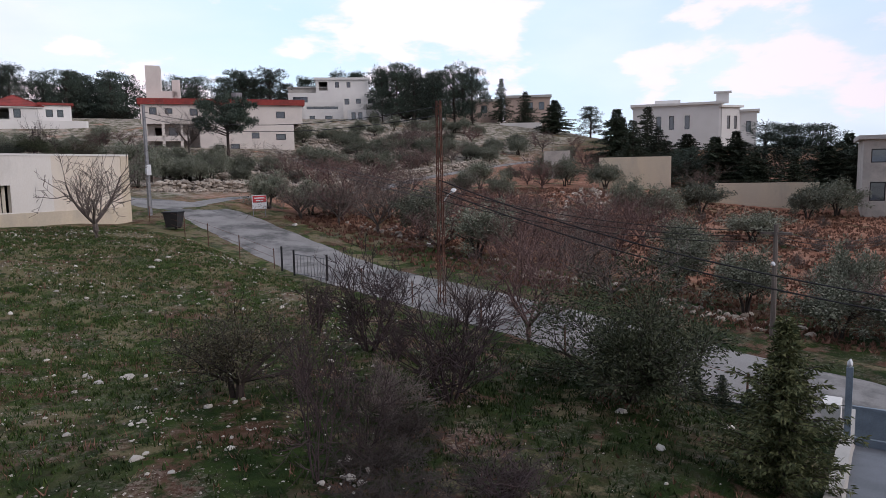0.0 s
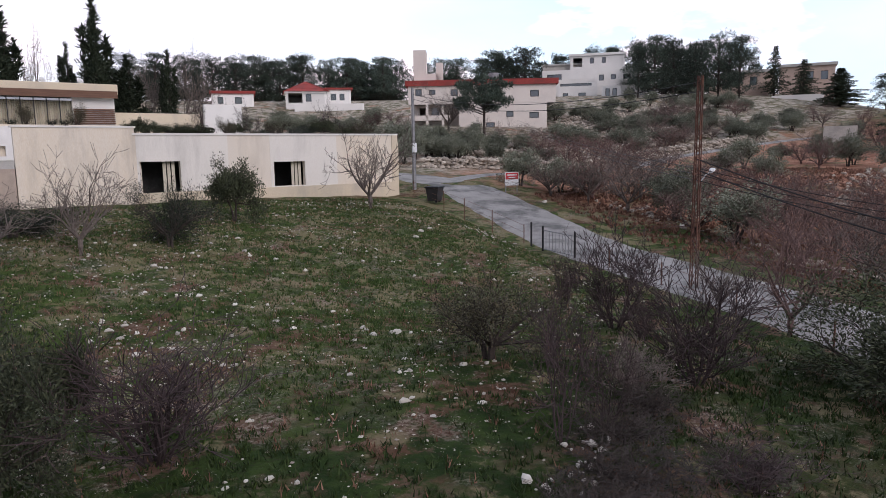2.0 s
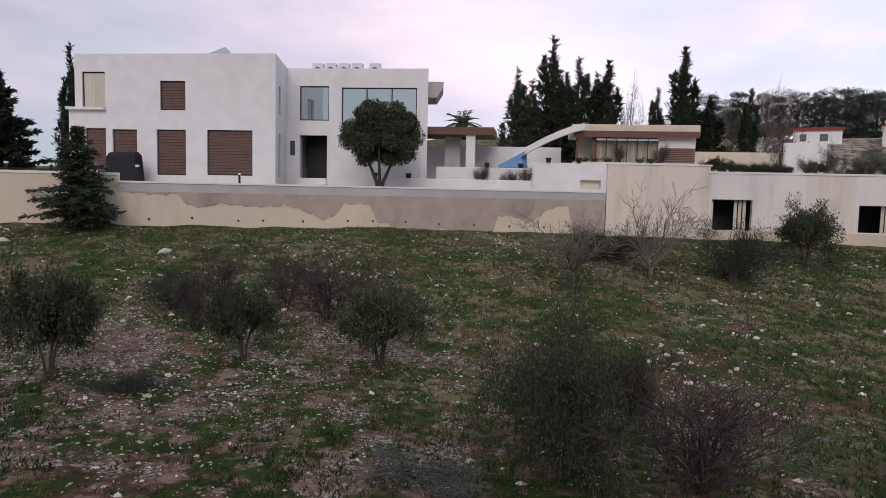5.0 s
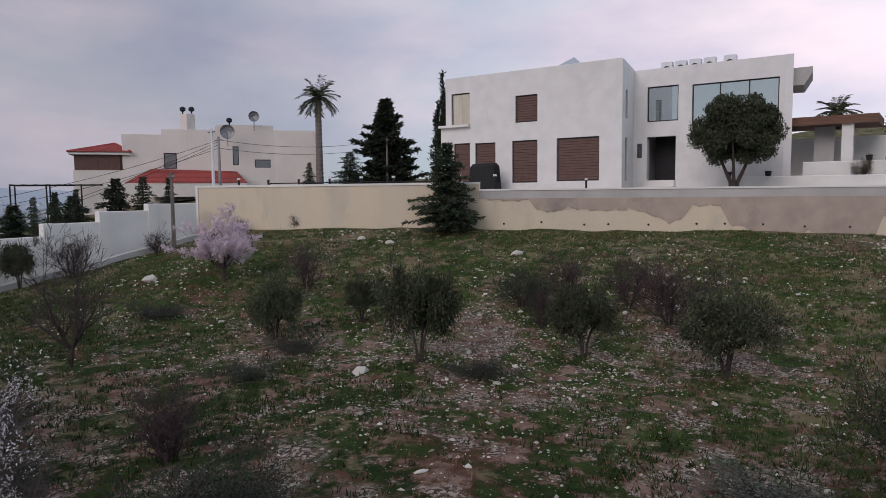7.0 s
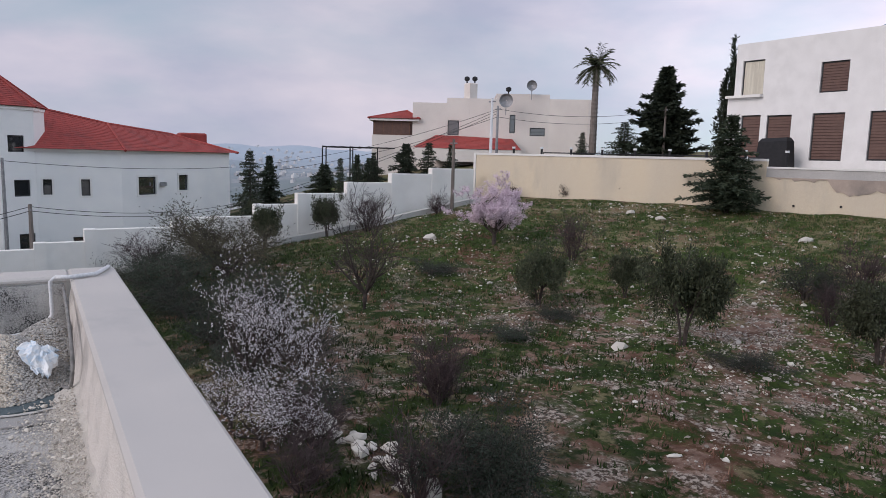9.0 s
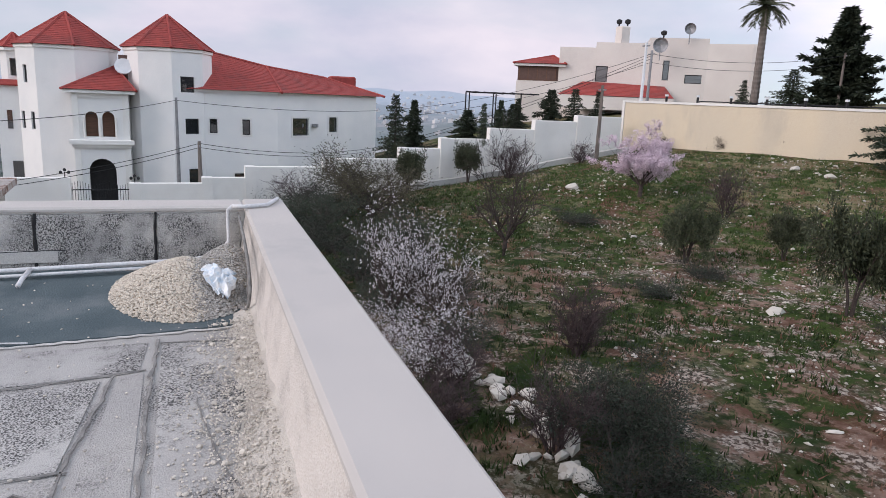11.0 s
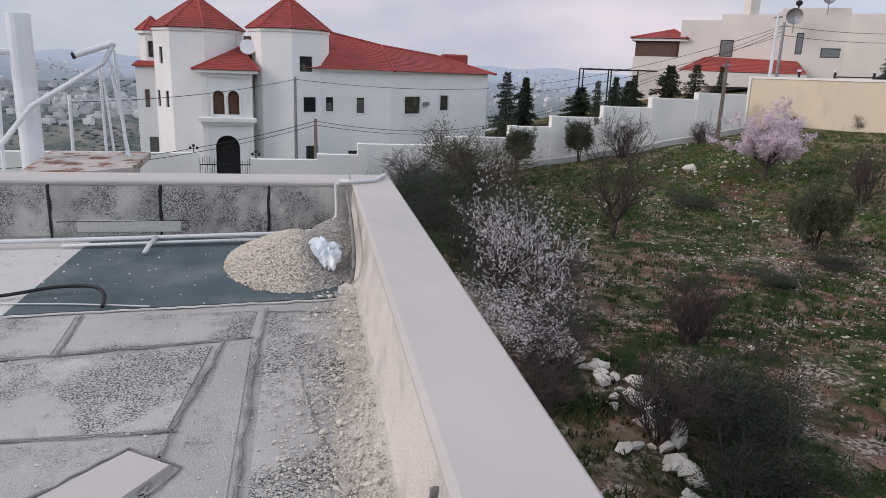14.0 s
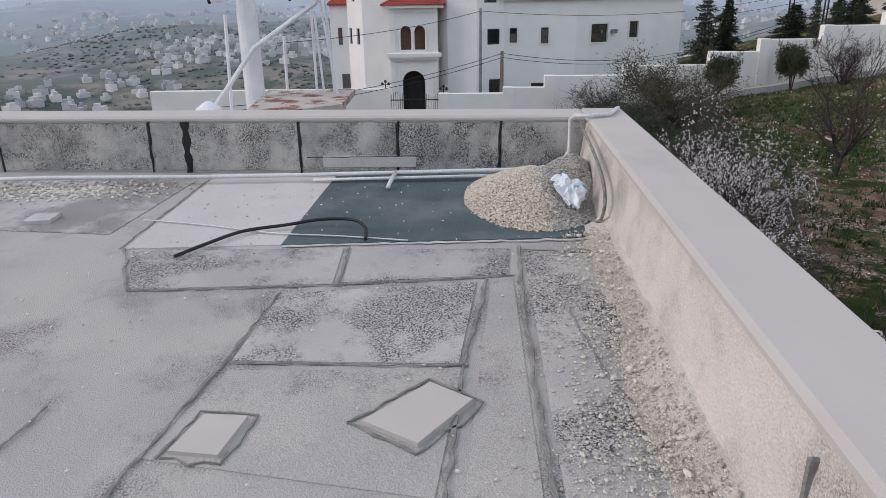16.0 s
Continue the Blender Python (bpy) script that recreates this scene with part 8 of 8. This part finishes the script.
# neighbouring roof with a white steel mast
mast = thing("steel_mast", -14, -6.3, -1.0, 0, "white steel column with braces on a rusty sheet roof", "mast")
wpart(Build().tube([(-14.0, -6.42, -1.2), (-14.0, -6.42, 2.1)], 0.21, 16, True), "column", "metal_white", mast, smooth=False)
for name, pts, r in (("pole", [(-13.87, -6.94, -1.1), (-13.9, -6.85, 1.05)], 0.035), ("brace", [(-13.29, -7.08, -0.75), (-13.5, -6.2, 0.4), (-13.9, -4.95, 1.25), (-13.95, -4.76, 1.6)], 0.05), ("pole", [(-14.38, -5.15, -1.1), (-14.38, -5.15, 1.2)], 0.03),
                     ("pole", [(-14.46, -4.74, -1.1), (-14.44, -4.87, 1.5)], 0.035), ("pole", [(-14.3, -4.95, -1.1), (-14.2, -5.05, 1.1)], 0.025), ("pole", [(-15.19, -6.02, -1.1), (-15.2, -5.99, 0.55)], 0.035), ("pole", [(-14.2, -4.6, -1.1), (-14.1, -4.9, 1.3)], 0.025)):
    wpart(Build().tube(pts, r, 7), name, "metal_white", mast)
for a, c in (((-13.82, -7.12, 1.33), (-14.0, -6.3, 1.45)), ((-13.75, -5.45, 1.36), (-13.95, -4.74, 1.63))):
    wpart(Build().tube([a, c], 0.06, 8), "floodlight_tube", "metal_white", mast)
    d = (Vector(c) - Vector(a)).normalized() * 0.03
    wpart(Build().tube([tuple(Vector(a) - d), tuple(Vector(a) + d)], 0.065, 8), "floodlight_end", "black", mast)
M["rust_sheet"] = mat("rust_sheet", (0.46, 0.42, 0.39), (0.40, 0.36, 0.33), 2.0, 0.8, 0.3, stain=(0.17, 0.075, 0.045), stain_scale=1.8, stain_at=(0.5, 0.58))
nr = thing("sheet_roof", -13, -5.4, -1.0, 0, "flat sheet-metal roof streaked with rust", "roof")
wpart(Build().prism([(-11.2, -5.9), (-12.6, -4.3), (-15.0, -4.4), (-15.0, -6.4)], -0.75, -0.62), "sheet", "rust_sheet", nr)
wpart(Build().prism([(-11.4, -5.8), (-12.6, -4.5), (-14.8, -4.6), (-14.8, -6.2)], -6.5, -0.75), "walls", "concrete", nr)
vent = thing("roof_ventilator", -11.9, -6.7, -1.0, 0, "small white roof ventilator with a hood", "ventilator")
wpart(Build().tube([(-11.9, -6.7, -1.6), (-11.9, -6.7, -0.62)], 0.14, 10), "duct", "metal_white", vent)
wpart(Build().tube([(-11.9, -6.7, -0.62), (-11.9, -6.7, -0.58), (-11.9, -6.7, -0.45)], [0.24, 0.24, 0.05], 12), "hood", "metal_white", vent)
nb = thing("lower_roof", -12, -8, -4, 0, "pale lower roof beside the house", "roof")
wpart(Build().box(-17, -10.5, -14, -4.6, -7, -1.62), "block", "plaster_white", nb)

# terrace lights, barbecue and pots behind the wall
for k in range(9):
    u = 1.8 + k * 1.75
    p = on_wall(u, -1.1)
    e = thing("bollard_light", p[0], p[1], 1.0, 0, "short black garden bollard light", "bollard light", "bollard lights on the terrace")
    Build().tube([(0, 0, 0), (0, 0, 0.95)], 0.06, 8).part("post", "black", e)
    Build().tube([(0, 0, 0.95), (0, 0, 1.05)], 0.09, 8).part("cap", "metal_white", e)
for x, y, zz in ((-14.1, 34.0, 0.75), (-20.2, 31.0, 0.7)):
    e = thing("bollard_light", x, y, 1.0, 0, "short black garden bollard light", "bollard light", "bollard lights on the terrace")
    Build().tube([(0, 0, 0), (0, 0, zz)], 0.06, 8).part("post", "black", e)
    Build().tube([(0, 0, zz), (0, 0, zz + 0.1)], 0.08, 8).part("cap", "metal_white", e)
rail = thing("terrace_rail", -25, 26, 1, 0, "low dark rail along the garden edge", "rail")
b = Build()
pp = [on_wall(u, -1.4) for u in (3.5, 6, 8.5, 11, 13.5)]
b.tube([(x, y, 1.75) for x, y in pp], 0.03, 5)
for x, y in pp:
    b.tube([(x, y, 1.0), (x, y, 1.75)], 0.025, 5)
wpart(b, "rail", "black", rail)
bbq = thing("covered_barbecue", -21.0, 34.8, 1.0, 0, "barbecue under a black fabric cover", "barbecue")
v = [(-1.0, -0.4, 0), (0.95, -0.4, 0), (0.95, 0.4, 0), (-1.0, 0.4, 0), (-0.85, -0.35, 1.65), (0.8, -0.35, 1.7), (0.8, 0.35, 1.7), (-0.85, 0.35, 1.65), (-0.75, -0.2, 1.85), (0.7, -0.2, 1.9), (0.7, 0.2, 1.9), (-0.75, 0.2, 1.85)]
f = [(8, 9, 10, 11)] + [(k + i, k + (i + 1) % 4, k + 4 + (i + 1) % 4, k + 4 + i) for k in (0, 4) for i in range(4)]
Build().add(v, f).part("cover", "black", bbq, smooth=False)
rng = random.Random(77)


def potted(x, y, z, h, w, kind):
    e = thing("plant_pot", x, y, z, 0, "small dark plant pot on the terrace", "plant pot", "pots on the terrace")
    Build().tube([(0, 0, 0), (0, 0, 0.28)], [0.13, 0.18], 9).part("pot", "black", e)


for x in (-8.0, -6.0, 2.9, 1.1, -2.0, -0.4):
    potted(x, 39.15 if x < -3 else 41.15, 1.85 if x < -3 else (2.62 if x < 0 else 3.0), 0.4, 0.4, 0)

# bring what stands on the street side to the common origin
bpy.context.view_layer.update()
for ob in list(scene.objects):
    if ob.parent or ob.type not in ("MESH", "EMPTY") or ob.name in SETTLED or ob.name in ("ground", "road", "side_road"):
        continue
    corners = [o.matrix_world @ Vector(c) for o in (ob, *ob.children_recursive) if o.type == "MESH" for c in o.bound_box]
    if not corners:
        continue
    mid = sum(corners, Vector()) / len(corners)
    q0 = Vector([float(c) for c in swing(mid.x, mid.y)])
    if (q0 - mid.xy).length > 0.02:
        ob.matrix_basis = Matrix.Translation((q0.x, q0.y, 0)) @ Matrix.Rotation(-radians(0.54) * min(1.0, (q0 - mid.xy).length / 0.9), 4, "Z") @ Matrix.Translation((-mid.x, -mid.y, 0)) @ ob.matrix_basis

# ---- stones, grass and the far town ----
M["stone_pale"] = grain_mat("stone_pale", (0.30, 0.275, 0.245), (0.66, 0.62, 0.56))
M["stone_tan"] = grain_mat("stone_tan", (0.20, 0.165, 0.135), (0.47, 0.41, 0.345))
M["stone_field"] = grain_mat("stone_field", (0.18, 0.148, 0.12), (0.60, 0.555, 0.49))
M["grass_blade"] = leaf_mat("grass_blade", (0.018, 0.042, 0.008), (0.075, 0.112, 0.027), spread=0.0)
M["dry_leaf"] = leaf_mat("dry_leaf", (0.10, 0.045, 0.03), (0.27, 0.15, 0.105), spread=0.0)


def in_field(x, y):
    """Inside the plot between house, lane, boundary wall and street."""
    top = np.minimum(21.6 + (x + 30.8) * 0.4126 - 0.4, 35.6)
    street = np.interp(y, ROAD_S[:60, 1], ROAD_S[:60, 0]) - 3.4
    return (y > 0.2) & (y < top) & (x > -28.8) & (x < street)


def patch(x, y, s=1.0):
    return np.sin(x * 0.55 * s + 1.3 * np.sin(y * 0.37 * s)) * np.cos(y * 0.49 * s + 1.1 * np.sin(x * 0.31 * s + 2)) + 0.5 * np.sin(x * 1.7 * s + y * 1.1 * s)


R = np.random.RandomState(4)


def scatter(n, x0, x1, y0, y1, test):
    x, y = R.uniform(x0, x1, n), R.uniform(y0, y1, n)
    keep = test(x, y)
    return x[keep], y[keep]


ICO = Build().blob((0, 0, 0), 1.0, random.Random(3), 0.75, 0.25)
ICO_V, ICO_F = np.array(ICO.v), np.array(ICO.f)


OCT_V = np.array([(1, 0.2, 0), (-0.2, 1, 0.1), (-1, -0.1, 0), (0.1, -1, -0.1), (0.1, 0.1, 0.8), (0, 0, -0.8)], float)
OCT_F = np.array([(0, 1, 4), (1, 2, 4), (2, 3, 4), (3, 0, 4), (1, 0, 5), (2, 1, 5), (3, 2, 5), (0, 3, 5)])


def stones(name, x, y, size, material, label, category="stones", sink=0.2, small=False, lift=0.0):
    """Many small stones as one mesh."""
    n = len(x)
    pv, pf = (OCT_V, OCT_F) if small else (ICO_V, ICO_F)
    m = len(pv)
    z = ground_z(x, y)
    a = R.uniform(0, 6.28, n)
    ca, sa = np.cos(a), np.sin(a)
    sx, sy, sz = (R.uniform(0.7, 1.4, n) for _ in range(3))
    v = pv[None] * (1 + R.uniform(-0.18, 0.18, (n, m, 1)))
    vx, vy, vz = v[..., 0] * sx[:, None], v[..., 1] * sy[:, None], v[..., 2] * sz[:, None] * 0.8
    X = (vx * ca[:, None] - vy * sa[:, None]) * size[:, None] + x[:, None]
    Y = (vx * sa[:, None] + vy * ca[:, None]) * size[:, None] + y[:, None]
    Z = vz * size[:, None] + (z + size * sink + lift)[:, None]
    V = np.stack([X, Y, Z], -1).reshape(-1, 3)
    F = (pf[None] + (np.arange(n) * m)[:, None, None]).reshape(-1, 3)
    me = bpy.data.meshes.new(name)
    me.from_pydata(V.tolist(), [], F.tolist())
    me.materials.append(M[material])
    return tagged(new(name, me), label, category, kind="stuff")


x, y = scatter(180000, -29, 24, 0.5, 35, lambda x, y: in_field(x, y) & (R.uniform(0, 1, x.shape) < np.clip(0.10 + 0.26 * patch(x, y) + 0.5 * np.exp(-((x + 6.5) ** 2 + (y - 11) ** 2) / 42), 0.03, 0.9) * np.clip((y - 3) / 9, 0.08, 1)))
stones("field_pebbles", x, y, 0.010 + 0.034 * R.uniform(0, 1, len(x)) ** 3, "stone_field", "small pale stones strewn through the meadow", small=True)
x, y = scatter(34000, -29, 24, 0.5, 35, lambda x, y: in_field(x, y) & (R.uniform(0, 1, x.shape) < np.clip(0.10 + 0.26 * patch(x, y, 0.8), 0.04, 0.6) * np.clip((y - 4) / 14, 0.1, 1)))
stones("field_stones", x, y, 0.020 + 0.066 * R.uniform(0, 1, len(x)) ** 4, "stone_pale", "pale limestone pieces lying in the grass")

# larger rocks that can be told apart
ROCKS = [(9.92, 13.3, 0.24), (10.2, 13.1, 0.13), (8.49, 12.97, 0.14), (6.89, 8.41, 0.17), (7.1, 8.5, 0.09), (12.15, 2.08, 0.16), (13.63, 3.23, 0.18), (14.83, 1.52, 0.2), (18.22, 24.0, 0.25), (-8.66, 9.8, 0.3), (-4.71, 19.01, 0.3), (-20.49, 23.03, 0.4), (-18.54, 22.73, 0.36), (-12.52, 23.54, 0.4), (-23.24, 13.94, 0.5), (3.89, 7.15, 0.1), (3.28, 7.12, 0.09), (6.15, 21.38, 0.2), (3.74, 16.02, 0.16), (4.47, 9.34, 0.11), (-3.9, 17.6, 0.16), (-3.2, 17.3, 0.14), (17.4, 23.2, 0.2), (19.0, 24.4, 0.2), (-5.9, 18.1, 0.15), (6.4, 21.0, 0.14), (31.4, 29.4, 0.3), (32.0, 20.0, 0.35), (39.0, 18.6, 0.35)]
rk = [Build().blob((0, 0, 0), 1.0, random.Random(s), 0.55, 0.3).mesh("rock", "stone_pale") for s in (1, 2, 3)]
for i, (x, y, s) in enumerate(ROCKS):
    x, y = (float(c) for c in swing(x, y))
    o = tagged(new("rock", rk[i % 3]), "pale limestone rock lying in the meadow", "rock", "rocks in the field")
    o.matrix_basis = pose(x, y, gz(x, y) + s * 0.12, 0, 0, i * 47) @ Matrix.Diagonal((s * 0.68, s * 0.52, s * 0.66, 1))

# tumbled dry-stone terrace below the house
dry = thing("dry_stone_wall", -5.5, 2.7, -2.7, 0, "tumbled dry-stone terrace wall overgrown with brambles", "wall", kind="structure")
rng = random.Random(41)
line = [(-8.6, 2.4), (-6.9, 2.75), (-5.9, 2.75), (-4.4, 2.5), (-3.0, 2.35), (-1.0, 3.0), (3.0, 3.6), (6.0, 4.4), (8.2, 5.2), (9.4, 6.2)]
for (x0, y0), (x1, y1) in zip(line, line[1:]):
    n = int(math.hypot(x1 - x0, y1 - y0) / 0.085)
    for k in range(n):
        t = rng.random()
        s = rng.uniform(0.05, 0.125) * (1.5 if rng.random() < 0.15 else 1)
        x, y = x0 + (x1 - x0) * t + rng.gauss(0, 0.1), y0 + (y1 - y0) * t + rng.gauss(0, 0.22)
        if x > -3.0:
            s *= 0.45
        o = new("stone", rk[rng.randrange(3)])
        o.matrix_basis = pose(x, y, gz(x, y) + s * rng.uniform(0.1, 1.6), rng.uniform(-30, 30), rng.uniform(-30, 30), rng.uniform(0, 360)) @ Matrix.Diagonal((s * 1.3, s, s * 1.2, 1))
        into(o, dry)

# grass blades
def blades(name, x, y, lo, hi, per, material, label, category="grass", width=0.012):
    n = len(x) * per
    X, Y = np.repeat(x, per) + R.normal(0, 0.045, n), np.repeat(y, per) + R.normal(0, 0.045, n)
    Z = ground_z(X, Y) - 0.01
    h = R.uniform(lo, hi, n)
    a = R.uniform(0, 6.28, n)
    lean = R.uniform(0.1, 0.9, n) * h
    b = R.uniform(0, 6.28, n)
    w = width * R.uniform(0.7, 1.5, n)
    V = np.stack([np.c_[X - np.cos(a) * w, Y - np.sin(a) * w, Z], np.c_[X + np.cos(a) * w, Y + np.sin(a) * w, Z], np.c_[X + np.cos(b) * lean, Y + np.sin(b) * lean, Z + h]], 1).reshape(-1, 3)
    me = bpy.data.meshes.new(name)
    me.from_pydata(V.tolist(), [], np.arange(3 * n).reshape(-1, 3).tolist())
    me.materials.append(M[material])
    return tagged(new(name, me), label, category, kind="stuff")


x, y = scatter(80000, -29, 24, 0.5, 35, lambda x, y: in_field(x, y) & (R.uniform(0, 1, x.shape) < np.clip(0.66 - 0.4 * patch(x, y) - 0.5 * np.exp(-((x + 6.5) ** 2 + (y - 11) ** 2) / 60), 0.04, 1)))
# a darker blade colour for the strip nearest the house
M["grass_lush"] = leaf_mat("grass_lush", (0.010, 0.024, 0.005), (0.042, 0.064, 0.016), spread=0.0)
near = y + R.normal(0, 1.5, len(y)) < 9.5
blades("grass", x[~near], y[~near], 0.04, 0.13, 6, "grass_blade", "short green winter grass in the field", width=0.014)
blades("lush_grass", x[near], y[near], 0.05, 0.15, 6, "grass_lush", "deep green grass below the house", width=0.014)
M["straw"] = leaf_mat("straw", (0.10, 0.09, 0.04), (0.26, 0.22, 0.12), spread=0.0)
x, y = scatter(42000, -29, 24, 8, 35, lambda x, y: in_field(x, y) & (R.uniform(0, 1, x.shape) < np.clip(0.05 + 0.42 * patch(y, x, 0.7), 0.02, 0.7) * np.clip((y - 8) / 12, 0, 1)))
blades("dry_grass", x, y, 0.04, 0.12, 5, "straw", "straw-coloured dry grass among the green", width=0.012)
x, y = scatter(6000, -29, 24, 0.5, 35, lambda x, y: in_field(x, y))
blades("dry_stalks", x, y, 0.05, 0.16, 4, "dry_leaf", "dry brown weeds and fallen leaves in the field", "weeds", 0.012)
x, y = scatter(12000, 27.5, 62, -3, 32, lambda x, y: near_line(x, y, ROAD_S)[0] > 3.2)
blades("field_litter", x, y, 0.08, 0.22, 5, "dry_leaf", "fallen russet leaves on the ploughed field", "leaves", 0.05)

# stone rows on the slope beyond the road
def stone_row(pts, n, spread, lo, hi):
    pts = np.array(pts, float)
    seg = np.hypot(*np.diff(pts, axis=0).T)
    cum = np.r_[0, np.cumsum(seg)]
    t = R.uniform(0, cum[-1], n)
    return np.interp(t, cum, pts[:, 0]) + R.normal(0, spread, n), np.interp(t, cum, pts[:, 1]) + R.normal(0, spread, n), R.uniform(lo, hi, n)


rows = [stone_row(p, n, s, lo, hi) for p, n, s, lo, hi in (([(34.5, 47.5), (40.5, 44.0), (45, 42)], 420, 0.35, 0.12, 0.3), ([(33, 52), (42, 49), (52, 46)], 300, 0.4, 0.12, 0.3), ([(50, 44), (60, 47.5), (72, 46.5), (86, 45)], 900, 0.55, 0.12, 0.34), ([(58, 54), (70, 52), (86, 52)], 520, 0.7, 0.12, 0.36), ([(66, 62), (76, 58), (92, 58)], 520, 0.8, 0.12, 0.4), ([(74, 70), (84, 64), (98, 62)], 480, 0.9, 0.14, 0.42), ([(80, 76), (92, 70), (104, 66)], 420, 1.0, 0.15, 0.45), ([(28.6, 1.5), (31, 14), (34.5, 27)], 160, 0.6, 0.06, 0.2), ([(46, 17), (52, 19), (60, 21)], 160, 1.2, 0.08, 0.25))]
walls = [stone_row(p, n, 0.22, 0.13, 0.32) for p, n in (([(35, 47.2), (40.5, 44.2), (45, 42.4)], 420), ([(50, 44.2), (60, 47.2), (72, 46.6), (86, 45.2)], 1100), ([(44, 52), (56, 52.5), (70, 51), (84, 50.5)], 900), ([(54, 58), (66, 57), (80, 55.5), (94, 54)], 900), ([(64, 64), (76, 61.5), (90, 59.5)], 700), ([(76, 70), (88, 66), (100, 62)], 600))]
x, y, s = (np.concatenate(c) for c in zip(*walls))
x, y = swing(x, y)
stones("terrace_walls", x, y, s, "stone_tan", "low dry-stone terrace walls stepping up the hillside", "stone walls", 0.2, lift=R.uniform(0, 0.75, len(x)))
x, y, s = (np.concatenate(c) for c in zip(*rows))
x2, y2 = scatter(5200, 34, 106, 44, 82, lambda x, y: (np.sin(y * 0.55 + x * 0.12 + np.sin(x * 0.2)) > 0.15) & (near_line(x, y, SIDE_S)[0] > 2.2) & (y < 98 - 0.25 * x))
x, y = swing(x, y)
x, y, s = np.r_[x, x2], np.r_[y, y2], np.r_[s, 0.05 + 0.22 * R.uniform(0, 1, len(x2)) ** 2]
stones("terrace_stones", x, y, s, "stone_tan", "rough stone terrace rows on the hillside", "stones", 0.3)

# the town across the valley
rng = random.Random(52)
b = Build()
count = 0
while count < 1800:
    az, d = rng.uniform(62, 135), rng.choice([rng.uniform(380, 1000), rng.uniform(700, 2600)])
    x, y = -math.sin(radians(az)) * d, math.cos(radians(az)) * d
    if math.sin(x * 0.009 + 2 * math.sin(y * 0.006)) + math.cos(y * 0.011 + x * 0.004) + rng.uniform(-0.8, 0.8) < 0.35:
        continue
    g = gz(x, y)
    w, l, h = rng.uniform(5, 11), rng.uniform(5, 11), rng.uniform(3, 6.5)
    a = rng.uniform(0, 1.57)
    ca, sa = math.cos(a), math.sin(a)
    for px, py, sw, sl, sh in ((0, 0, w, l, h), (w * 0.2, -l * 0.1, w * 0.5, l * 0.5, h + 3)):
        poly = [(x + (px + ux * sw / 2) * ca - (py + uy * sl / 2) * sa, y + (px + ux * sw / 2) * sa + (py + uy * sl / 2) * ca) for ux, uy in ((-1, -1), (1, -1), (1, 1), (-1, 1))]
        b.prism(poly, g - 6, g + sh)
    count += 1
M["town_wall"] = grain_mat("town_wall", (0.30, 0.31, 0.33), (0.60, 0.59, 0.59))
tagged(b.part("distant_town", "town_wall"), "pale houses of a town across the valley", "town", kind="stuff")
pts = []
for k in range(9000):
    az, d = rng.uniform(60, 138), rng.uniform(160, 1300)
    x, y = -math.sin(radians(az)) * d, math.cos(radians(az)) * d
    if math.sin(x * 0.013 + 1) * math.cos(y * 0.015) + rng.uniform(-0.5, 0.5) > -0.1:
        pts.append((x, y, rng.uniform(0.9, 3.0)))
x, y, s = (np.array(c) for c in zip(*pts))
# greens paled and greyed: valley haze put into the tree colour
M["far_scrub"] = grain_mat("far_scrub", (0.09, 0.11, 0.105), (0.17, 0.19, 0.18))
stones("distant_trees", x, y, s, "far_scrub", "scattered trees on the far slopes", "trees", 0.4)
